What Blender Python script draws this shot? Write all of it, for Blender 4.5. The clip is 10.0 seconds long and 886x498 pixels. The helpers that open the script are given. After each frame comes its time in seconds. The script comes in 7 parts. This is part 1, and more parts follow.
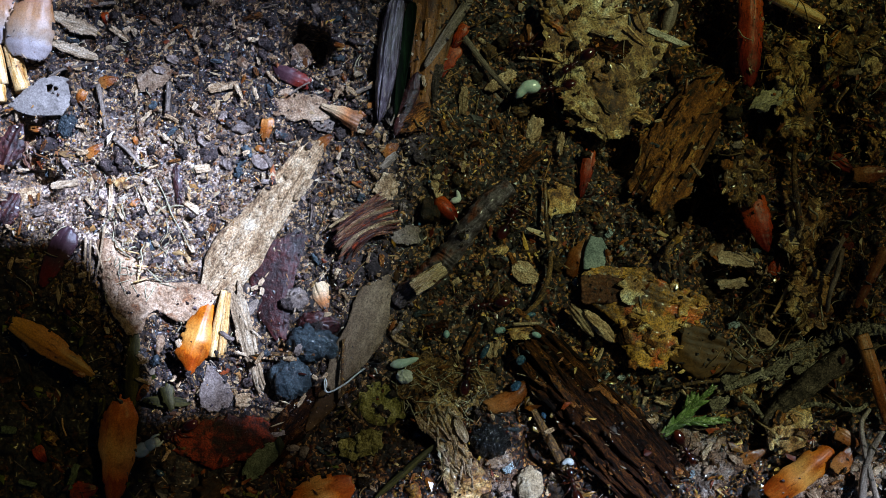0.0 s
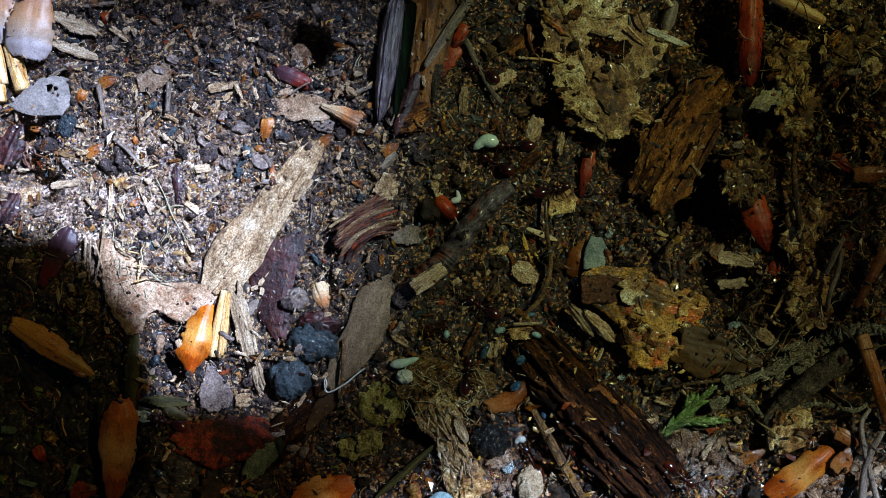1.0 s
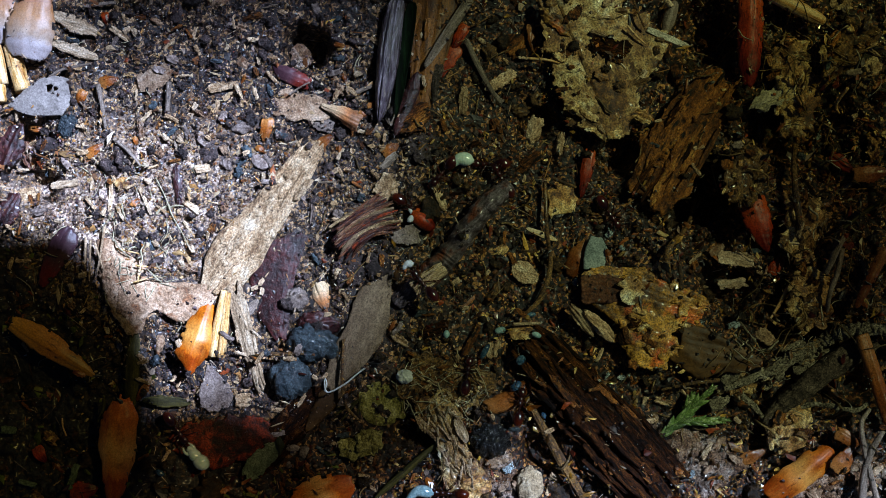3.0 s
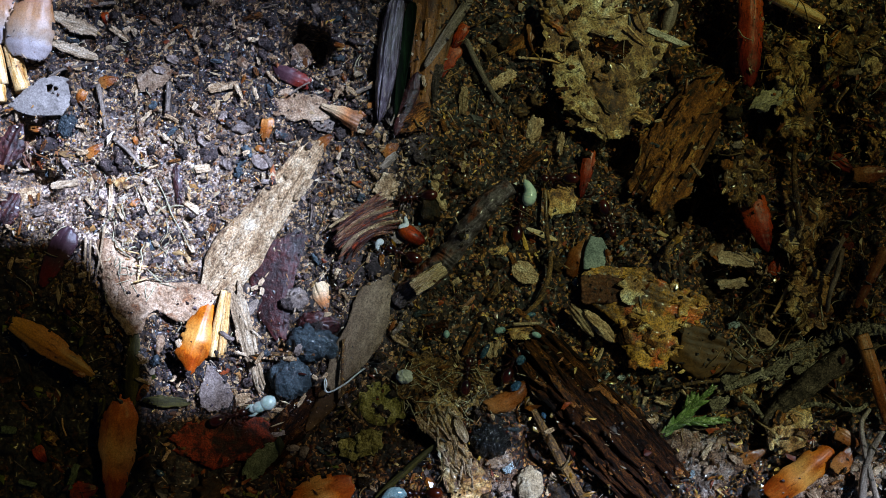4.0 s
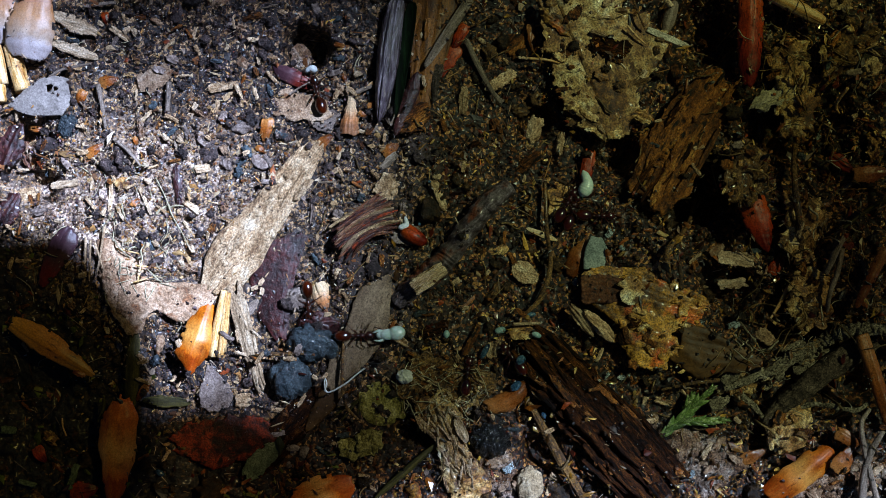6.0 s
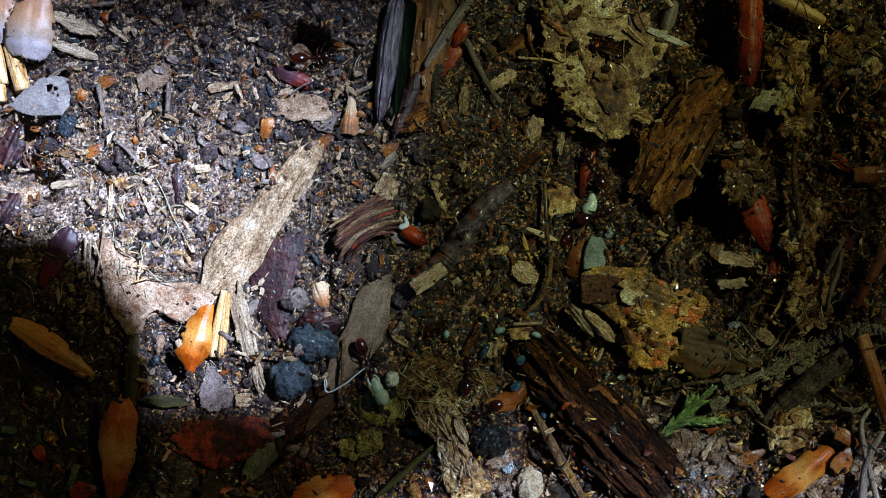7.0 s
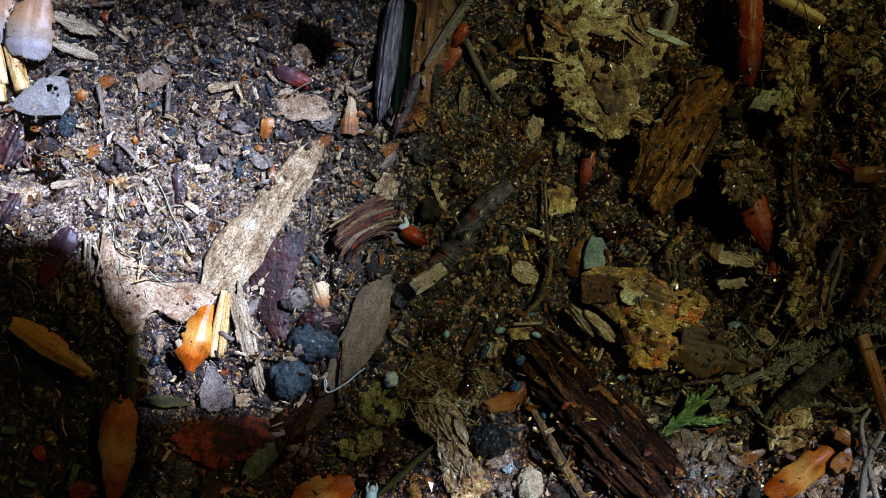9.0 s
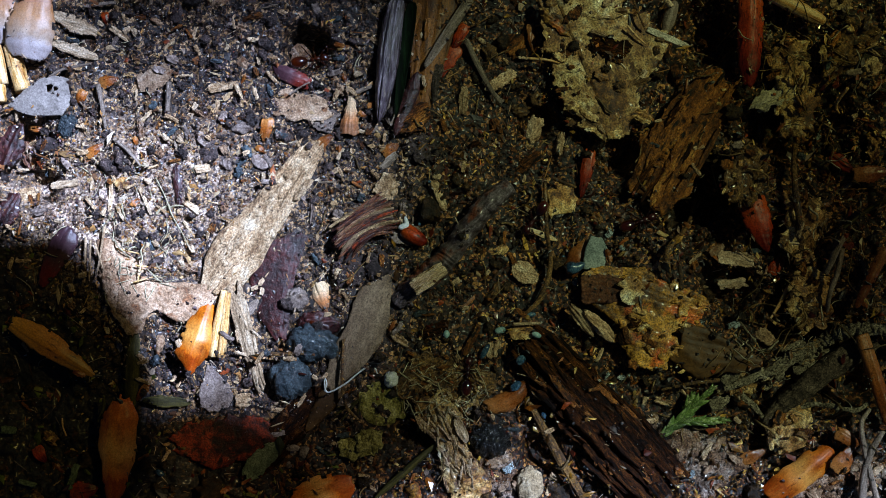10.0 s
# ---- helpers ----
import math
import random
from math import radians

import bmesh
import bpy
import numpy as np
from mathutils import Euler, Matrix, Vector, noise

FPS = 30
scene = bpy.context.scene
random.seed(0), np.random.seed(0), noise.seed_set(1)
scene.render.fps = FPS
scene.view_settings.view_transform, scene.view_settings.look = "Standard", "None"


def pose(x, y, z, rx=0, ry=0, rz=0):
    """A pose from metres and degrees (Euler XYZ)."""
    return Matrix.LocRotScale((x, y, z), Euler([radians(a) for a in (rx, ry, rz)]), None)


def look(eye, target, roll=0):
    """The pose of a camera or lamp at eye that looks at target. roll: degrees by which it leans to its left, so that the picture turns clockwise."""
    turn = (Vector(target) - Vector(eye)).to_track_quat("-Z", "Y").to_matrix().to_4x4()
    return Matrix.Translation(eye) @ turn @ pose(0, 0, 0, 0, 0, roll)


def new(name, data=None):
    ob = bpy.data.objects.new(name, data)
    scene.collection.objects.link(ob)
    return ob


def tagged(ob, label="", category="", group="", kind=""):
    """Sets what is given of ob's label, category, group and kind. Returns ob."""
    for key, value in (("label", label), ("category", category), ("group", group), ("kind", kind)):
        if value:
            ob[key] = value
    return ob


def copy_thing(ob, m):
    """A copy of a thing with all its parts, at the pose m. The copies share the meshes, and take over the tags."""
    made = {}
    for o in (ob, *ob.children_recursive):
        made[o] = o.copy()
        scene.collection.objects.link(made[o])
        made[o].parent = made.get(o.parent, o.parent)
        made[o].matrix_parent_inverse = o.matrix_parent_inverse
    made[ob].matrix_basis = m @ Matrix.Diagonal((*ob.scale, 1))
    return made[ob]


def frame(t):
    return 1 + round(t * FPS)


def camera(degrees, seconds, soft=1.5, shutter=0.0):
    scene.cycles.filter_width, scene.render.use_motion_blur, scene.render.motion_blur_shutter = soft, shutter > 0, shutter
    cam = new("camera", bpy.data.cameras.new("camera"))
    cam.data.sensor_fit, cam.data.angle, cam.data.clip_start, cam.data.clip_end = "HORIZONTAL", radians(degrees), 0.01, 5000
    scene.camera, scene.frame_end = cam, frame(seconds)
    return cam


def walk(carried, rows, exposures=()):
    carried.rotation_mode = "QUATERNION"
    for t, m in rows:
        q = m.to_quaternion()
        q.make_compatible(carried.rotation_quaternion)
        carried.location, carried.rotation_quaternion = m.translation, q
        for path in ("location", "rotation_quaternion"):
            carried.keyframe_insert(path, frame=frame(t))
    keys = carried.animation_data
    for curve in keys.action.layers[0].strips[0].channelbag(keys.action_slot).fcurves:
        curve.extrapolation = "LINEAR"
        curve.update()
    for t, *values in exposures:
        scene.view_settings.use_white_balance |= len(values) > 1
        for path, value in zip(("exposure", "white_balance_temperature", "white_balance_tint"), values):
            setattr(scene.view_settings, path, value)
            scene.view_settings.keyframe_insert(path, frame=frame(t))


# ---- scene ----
# A patch of forest floor 112 mm wide, seen straight from above.
# Plan units: 14 to the millimetre, u to the right, v towards the viewer, origin at the far left corner.
EYE = 153.9  # height of the lens over the ground, mm
MM = 0.001

cam = camera(40, 10.0, soft=0.6, shutter=0.5)
walk(cam, [(0.0, pose(0, 0, EYE * MM)), (10.0, pose(0, 0, EYE * MM))], exposures=[(0.0, 0.0, 5030, 9.0), (10.0, 0.0, 5030, 9.0)])

# ---- light: a sun fleck shaped by added blockers, sky above ----
SUN_TO = Vector((0.50, 0.34, 0.80)).normalized()
world = bpy.data.worlds.new("world")
scene.world = world
world.use_nodes = True
wn = world.node_tree.nodes
sky = wn.new("ShaderNodeTexSky")
sky.sky_type = "NISHITA"
sky.sun_disc = False
sky.sun_elevation = math.asin(SUN_TO.z)
sky.sun_rotation = math.atan2(SUN_TO.x, SUN_TO.y)
world.node_tree.links.new(sky.outputs[0], wn["Background"].inputs[0])
wn["Background"].inputs[1].default_value = 0.0045
sun = new("sun", bpy.data.lights.new("sun", "SUN"))
sun.data.energy = 10.6
sun.data.angle = radians(0.6)
sun.data.color = (0.97, 0.97, 1.12)
sun.matrix_world = look(SUN_TO, (0, 0, 0))


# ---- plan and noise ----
def at(u, v, z=0.0):
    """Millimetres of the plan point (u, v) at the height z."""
    k = 1 - z / EYE
    return (u - 784) / 14 * k, (441 - v) / 14 * k


def hash01(i, j, seed):
    n = (i * 374761393 + j * 668265263 + seed * 1442695041) & 0xFFFFFFFF
    n = ((n ^ (n >> 13)) * 1274126177) & 0xFFFFFFFF
    return ((n ^ (n >> 16)) & 0xFFFF) / 65535.0


def vnoise(x, y, seed=0):
    """Smooth value noise from -1 to 1."""
    x, y = np.asarray(x, float), np.asarray(y, float)
    i, j = np.floor(x).astype(np.int64), np.floor(y).astype(np.int64)
    fx, fy = x - i, y - j
    fx, fy = fx * fx * (3 - 2 * fx), fy * fy * (3 - 2 * fy)
    a, b = hash01(i, j, seed), hash01(i + 1, j, seed)
    c, d = hash01(i, j + 1, seed), hash01(i + 1, j + 1, seed)
    return 2 * ((a * (1 - fx) + b * fx) * (1 - fy) + (c * (1 - fx) + d * fx) * fy) - 1


# mounds and pits of the ground: u, v, radius in mm, height in mm
MOUNDS = [(540, 85, 2.5, -7.0), (72, 326, 1.9, -4.5), (20, 300, 1.8, -3.0), (1090, 120, 9.0, 1.2), (52, 250, 2.3, -4.8), (1240, 335, 3.6, -3.6), (1175, 360, 2.6, -2.6),
          (1130, 540, 8.0, 0.9), (1370, 225, 3.2, -3.0), (1240, 60, 4.2, -3.0), (1500, 660, 4.5, -3.2), (1330, 690, 3.0, -2.0),
          (740, 760, 2.4, -3.0), (950, 215, 1.8, -2.0), (1090, 270, 2.6, -2.4), (90, 700, 11.0, -2.0), (960, 800, 2.2, -2.2),
          (1300, 520, 3.2, -2.0), (1440, 230, 5.0, -1.8), (820, 640, 5.0, 0.8), (850, 830, 5.5, 0.9), (1420, 560, 4.5, -2.4),
          (280, 350, 14.0, 0.8), (1380, 780, 3.4, -2.6), (1250, 400, 4.0, -2.2), (500, 775, 4.0, -1.2)]


def ground_z(x, y):
    """Height of the ground in mm at (x, y) in mm."""
    x, y = np.asarray(x, float), np.asarray(y, float)
    z = 0.55 * vnoise(x / 9, y / 9, 1) + 0.4 * vnoise(x / 3.1, y / 3.1, 2) + 0.26 * vnoise(x / 1.2, y / 1.2, 3) + 0.2 * vnoise(x / 0.55, y / 0.55, 4)
    right = 1 / (1 + np.exp(-np.clip((x - 24) / 4, -30, 30)))
    z = z * (1.15 + 0.9 * right)
    left = in_left(x, y)
    z = z + left * (0.3 * np.abs(vnoise(x / 2.3, y / 2.3, 8)) + 0.3 * np.abs(vnoise(x / 1.1, y / 1.1, 9)) - 0.25)
    for u, v, r, h in MOUNDS:
        cx, cy = at(u, v)
        d = np.hypot(x - cx, y - cy) / r * (1 + 0.18 * vnoise(x / 1.5, y / 1.5, 7))
        z = z + (h * 1.7 if h < 0 and cx > 10 else h) / (1 + d ** (8 if h < -5 else 6 if h < 0 else 4))
    return z


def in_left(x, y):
    """1 on the crumbly soil of the lit side, 0 on the rotten litter around it; the near left edge follows the shadow.
    """
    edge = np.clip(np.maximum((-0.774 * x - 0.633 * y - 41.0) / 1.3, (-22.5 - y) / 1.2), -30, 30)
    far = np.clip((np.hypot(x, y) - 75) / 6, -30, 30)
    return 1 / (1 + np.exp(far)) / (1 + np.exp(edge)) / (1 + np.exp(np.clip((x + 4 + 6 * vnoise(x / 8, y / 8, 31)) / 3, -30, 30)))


def in_shaded_corner(x, y):
    """1 in the near left corner, where leaf shade is painted as near-black ground."""
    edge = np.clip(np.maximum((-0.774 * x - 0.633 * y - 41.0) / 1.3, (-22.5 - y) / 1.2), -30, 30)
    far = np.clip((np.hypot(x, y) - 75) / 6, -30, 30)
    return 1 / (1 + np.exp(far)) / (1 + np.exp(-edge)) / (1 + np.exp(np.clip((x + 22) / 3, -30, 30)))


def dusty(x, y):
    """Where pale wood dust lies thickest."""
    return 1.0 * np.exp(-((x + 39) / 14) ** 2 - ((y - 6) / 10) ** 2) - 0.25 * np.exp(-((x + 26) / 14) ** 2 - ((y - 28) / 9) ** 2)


# ---- mesh helpers, all in mm ----
def to_mesh(name, geo, material, smooth=True):
    verts, faces = geo
    me = bpy.data.meshes.new(name)
    me.from_pydata((np.asarray(verts, float) * MM).tolist(), [], faces if isinstance(faces, list) else faces.tolist())
    me.polygons.foreach_set("use_smooth", np.full(len(me.polygons), smooth))
    if material:
        me.materials.append(material)
    me.update()
    return me


def part(name, geo, material, parent, label="", m=None, smooth=True):
    ob = new(name, geo if isinstance(geo, bpy.types.Mesh) else to_mesh(name, geo, material, smooth))
    ob.parent = parent
    if m is not None:
        ob.matrix_basis = m
    return tagged(ob, label)


def turn_mm(x, y, z, rx=0, ry=0, rz=0):
    return pose(x * MM, y * MM, z * MM, rx, ry, rz)


def rest_height(geo, x, y, m):
    """Height at which a shape lies on the ground."""
    v = np.asarray(geo[0], float) @ np.array(m.to_3x3()).T
    gap = v[:, 2] - ground_z(v[:, 0] + x, v[:, 1] + y)
    return -np.percentile(gap, 12)


# the upper surface of all that lies on the ground, and how dirty it is
CELL = 0.35
GX, GY = np.arange(-63, 63, CELL), np.arange(-37, 37, CELL)
COVER = ground_z(*np.meshgrid(GX, GY, indexing="ij"))
DIRT = np.ones(COVER.shape)


def note_cover(verts, m, dirty):
    """Enters the top of a laid thing into the cover map."""
    w = np.asarray(verts, float) @ np.array(m.to_3x3()).T + np.array(m.translation) / MM
    i, j = np.round((w[:, 0] + 63) / CELL).astype(int), np.round((w[:, 1] + 37) / CELL).astype(int)
    ok = (i > 0) & (j > 0) & (i < len(GX) - 1) & (j < len(GY) - 1)
    layer = np.full(COVER.shape, -99.0)
    np.maximum.at(layer, (i[ok], j[ok]), w[ok, 2])
    spread = np.maximum.reduce([layer, np.roll(layer, 1, 0), np.roll(layer, -1, 0), np.roll(layer, 1, 1), np.roll(layer, -1, 1)])
    layer = np.where(layer > -90, layer, spread)
    over = layer > COVER
    COVER[over], DIRT[over] = layer[over], dirty


def cover_at(x, y, table=None):
    i = np.clip(np.round((np.asarray(x) + 63) / CELL).astype(int), 0, len(GX) - 1)
    j = np.clip(np.round((np.asarray(y) + 37) / CELL).astype(int), 0, len(GY) - 1)
    return (COVER if table is None else table)[i, j]


DIRTY = {"yellow_clay": 0.12, "orange_clay": 0.04, "dark_bark": 0.22, "rotten_wood": 0.16, "brown_root": 0.3, "pinkish_soil": 0.35, "grey_leaf": 0.03, "weathered_wood": 0.03, "dead_leaf": 0.06, "bud_scale": 0.04, "red_bud_scale": 0.04, "dark_leaf": 0.06, "purple_soil": 0.5, "amber_rotten_wood": 0.2, "wood_fibre": 0.15, "red_layered_bark": 0.05, "brown_leaf_skin": 0.1, "rust_wood": 0.1, "amber_wood": 0.15}


SHAPES = {}


def put(name, geo, material, u, v, rz=0, label="", category="", up=0.2, tilt=(0, 0), group="", z=None, smooth=True):
    """A thing of one mesh, laid on the ground at the plan point (u, v)."""
    m = pose(0, 0, 0, tilt[0], tilt[1], rz)
    x, y = at(u, v, 0)
    h = rest_height(geo, x, y, m) + up - 0.15 if z is None else z
    x, y = at(u, v, h + float(np.mean(np.asarray(geo[0])[:, 2])))
    ob = new(name, to_mesh(name, geo, material, smooth))
    ob.matrix_world = turn_mm(x, y, h) @ m
    SHAPES[ob.name] = geo
    note_cover(geo[0], turn_mm(x, y, h) @ m, DIRTY.get(material.name, 0.01))
    return tagged(ob, label, category, group)


def grid_faces(nu, nv, o=0, flip=False):
    i, j = np.meshgrid(np.arange(nu - 1), np.arange(nv - 1), indexing="ij")
    a = (i * nv + j).ravel() + o
    f = np.stack([a, a + nv, a + nv + 1, a + 1], 1)
    return f[:, ::-1] if flip else f


def flake(L, W, T=0.15, arch=0.0, lift=0.0, bend=0.0, jag=0.1, ridge=0.0, ridges=5, lump=0.04, ends=(0.5, 0.5), seed=0, nu=28, nv=11, twist=0, fork=0.0, ragged=0.0, sides=None, holes=()):
    """A plate with a top, a bottom and a rim: leaves, bud scales, bark, chips and wood. sides: half widths of the left and of the right edge along it, as shares; holes: along, across, radius in mm."""
    s, t = np.meshgrid(np.linspace(0, 1, nu), np.linspace(-1, 1, nv), indexing="ij")
    w = (s + 0.004) ** ends[0] * (1 - s + 0.004) ** ends[1]
    w = w / w.max()
    if sides:
        w = np.where(t >= 0, *(np.interp(s, np.linspace(0, 1, len(e)), e) for e in sides))
    side = vnoise(s * L / max(W, 0.5) * 3.0 + seed * 7.3, np.sign(t) * 5 + 0.5, seed) + 0.6 * vnoise(s * L / max(W, 0.5) * 9 + seed, np.sign(t) * 9 + 0.5, seed + 5)
    w2 = w * (1 + jag * side)
    x = (s - 0.5) * L + jag * W * 0.9 * vnoise(t * 2.2 + seed, s * 0 + seed * 1.7, seed + 2) * np.abs(2 * s - 1) ** 5
    x = x - fork * np.abs(2 * s - 1) ** 6 * np.sign(s - 0.5) * (1 - np.abs(t))
    y = t * w2 * W / 2 + bend * L * (4 * (s - 0.5) ** 2)
    z = arch * (1 - t * t) * w + lift * (1 - 4 * (s - 0.5) ** 2)
    z = z + ridge * vnoise(t * ridges + seed, s * 2.5, seed + 11) + ridge * 0.5 * vnoise(t * ridges * 2.3 + seed, s * 4, seed + 12)
    z = z + lump * (vnoise(x / 1.3, y / 1.3, seed + 21) + 0.7 * vnoise(x / 0.55, y / 0.55, seed + 22) + 0.4 * vnoise(x / 0.26, y / 0.26, seed + 23))
    if twist:
        a = np.radians(twist) * (s - 0.5)
        y, z = y * np.cos(a) - z * np.sin(a), y * np.sin(a) + z * np.cos(a)
    top = np.stack([x, y, z], -1).reshape(-1, 3)
    low = top.copy()
    low[:, 2] -= T * (0.45 + 0.55 * (1 - (t * t).ravel()))
    n = nu * nv
    quads = grid_faces(nu, nv)
    if ragged:
        edge = np.minimum((1 - np.abs(t)) * np.maximum(w, 0.3), 2.4 * np.minimum(s, 1 - s))
        wild = 0.5 + 0.35 * vnoise(x / 1.9 + seed, y / 1.9, seed + 31) + 0.3 * vnoise(x / 0.7 + seed, y / 0.7, seed + 32) + 0.2 * vnoise(x / 0.3, y / 0.3 + seed, seed + 33)
        fit = (edge - ragged * wild).ravel()
        quads = quads[fit[quads].mean(1) > 0]
    for hs, ht, hr in holes:
        gap = np.hypot(x - (hs - 0.5) * L, y - ht * W / 2).ravel() - hr * (1 + 0.5 * vnoise(x.ravel() / 0.5, y.ravel() / 0.5, seed + 41))
        quads = quads[gap[quads].mean(1) > 0]
    faces = quads.tolist() + (quads[:, ::-1] + n).tolist()
    once = set()
    for q in quads.tolist():
        for k in range(4):
            e = (q[k], q[(k + 1) % 4])
            if (e[1], e[0]) in once:
                once.discard((e[1], e[0]))
            else:
                once.add(e)
    for a, b in sorted(once):
        faces.append([b, a, a + n, b + n])
    used = np.zeros(2 * n, bool)
    for q in faces:
        used[q] = True
    new_at = np.cumsum(used) - 1
    return np.concatenate([top, low])[used], [[int(new_at[k]) for k in q] for q in faces]


def curve_points(pts, n):
    """A smooth line of n points through control points."""
    p = np.asarray(pts, float)
    if len(p) == 2:
        return p[0] + (p[1] - p[0]) * np.linspace(0, 1, n)[:, None]
    q = np.concatenate([[2 * p[0] - p[1]], p, [2 * p[-1] - p[-2]]])
    out = []
    for k in np.linspace(0, len(p) - 1 - 1e-6, n):
        i, f = int(k), k - int(k)
        a, b, c, d = q[i:i + 4]
        out.append(0.5 * (2 * b + (c - a) * f + (2 * a - 5 * b + 4 * c - d) * f * f + (3 * b - a - 3 * c + d) * f ** 3))
    return np.array(out)


def tube(pts, radii, n=24, sides=8, rough=0.06, seed=0, flat=1.0, grooves=0.0):
    """A closed tube along a smooth line, its radius running through radii."""
    c = curve_points(pts, n)
    r = np.interp(np.linspace(0, 1, n), np.linspace(0, 1, len(radii)), radii)
    d = np.gradient(c, axis=0)
    d /= np.linalg.norm(d, axis=1)[:, None] + 1e-9
    up = np.array([0, 0, 1.0]) if abs(d[:, 2]).mean() < 0.8 else np.array([0, 1.0, 0])
    a = np.cross(d, up)
    a /= np.linalg.norm(a, axis=1)[:, None] + 1e-9
    b = np.cross(a, d)
    th = np.linspace(0, 2 * np.pi, sides, endpoint=False)
    k = np.arange(n)[:, None]
    rr = r[:, None] * (1 + rough * vnoise(k * 0.6 + seed, th[None] * 1.3 + seed, seed) + grooves * np.cos(th[None] * 5 + seed))
    v = c[:, None] + rr[..., None] * (np.cos(th)[None, :, None] * a[:, None] + flat * np.sin(th)[None, :, None] * b[:, None])
    v = v.reshape(-1, 3)
    faces = []
    for i in range(n - 1):
        for j in range(sides):
            j2 = (j + 1) % sides
            faces.append([i * sides + j, i * sides + j2, (i + 1) * sides + j2, (i + 1) * sides + j])
    faces.append(list(range(sides))[::-1])
    faces.append([(n - 1) * sides + j for j in range(sides)])
    return v, [f[::-1] for f in faces]


def ball(rx, ry, rz, rough=0.1, seed=0, nu=20, nv=14, freq=1.0, sharp=0.0):
    """A lumpy ellipsoid."""
    th, ph = np.linspace(0, np.pi, nv), np.linspace(0, 2 * np.pi, nu, endpoint=False)
    v = [(0, 0, 1.0)] + [(math.sin(a) * math.cos(b), math.sin(a) * math.sin(b), math.cos(a)) for a in th[1:-1] for b in ph] + [(0, 0, -1.0)]
    v = np.array(v)
    k = 1 + rough * (vnoise(v[:, 0] * 2 * freq + seed, v[:, 1] * 2 * freq + v[:, 2] * 1.7 * freq, seed)
                     + 0.5 * vnoise(v[:, 0] * 5 * freq, v[:, 1] * 5 * freq + v[:, 2] * 4.1 * freq, seed + 1)
                     + 0.25 * vnoise(v[:, 0] * 11 * freq, v[:, 1] * 11 * freq + v[:, 2] * 9.1 * freq, seed + 2))
    v = v * k[:, None] * np.array([rx, ry, rz])
    f = [[0, 1 + j, 1 + (j + 1) % nu] for j in range(nu)]
    for i in range(nv - 3):
        for j in range(nu):
            a, b = 1 + i * nu + j, 1 + i * nu + (j + 1) % nu
            f.append([a, a + nu, b + nu, b])
    e = len(v) - 1
    f += [[e, 1 + (nv - 3) * nu + (j + 1) % nu, 1 + (nv - 3) * nu + j] for j in range(nu)]
    return v, f


def joined(*geos):
    vs, fs, o = [], [], 0
    for v, f in geos:
        vs.append(np.asarray(v, float))
        fs += [[i + o for i in q] for q in f]
        o += len(v)
    return np.concatenate(vs), fs


def moved(geo, x=0, y=0, z=0, rx=0, ry=0, rz=0, k=1.0):
    m = np.array(pose(0, 0, 0, rx, ry, rz).to_3x3())
    return np.asarray(geo[0], float) * k @ m.T + np.array([x, y, z]), geo[1]


# ---- materials ----
def hexa(h):
    c = [int(h[i:i + 2], 16) / 255 for i in (0, 2, 4)]
    return tuple(k / 12.92 if k <= 0.04045 else ((k + 0.055) / 1.055) ** 2.4 for k in c) + (1.0,)


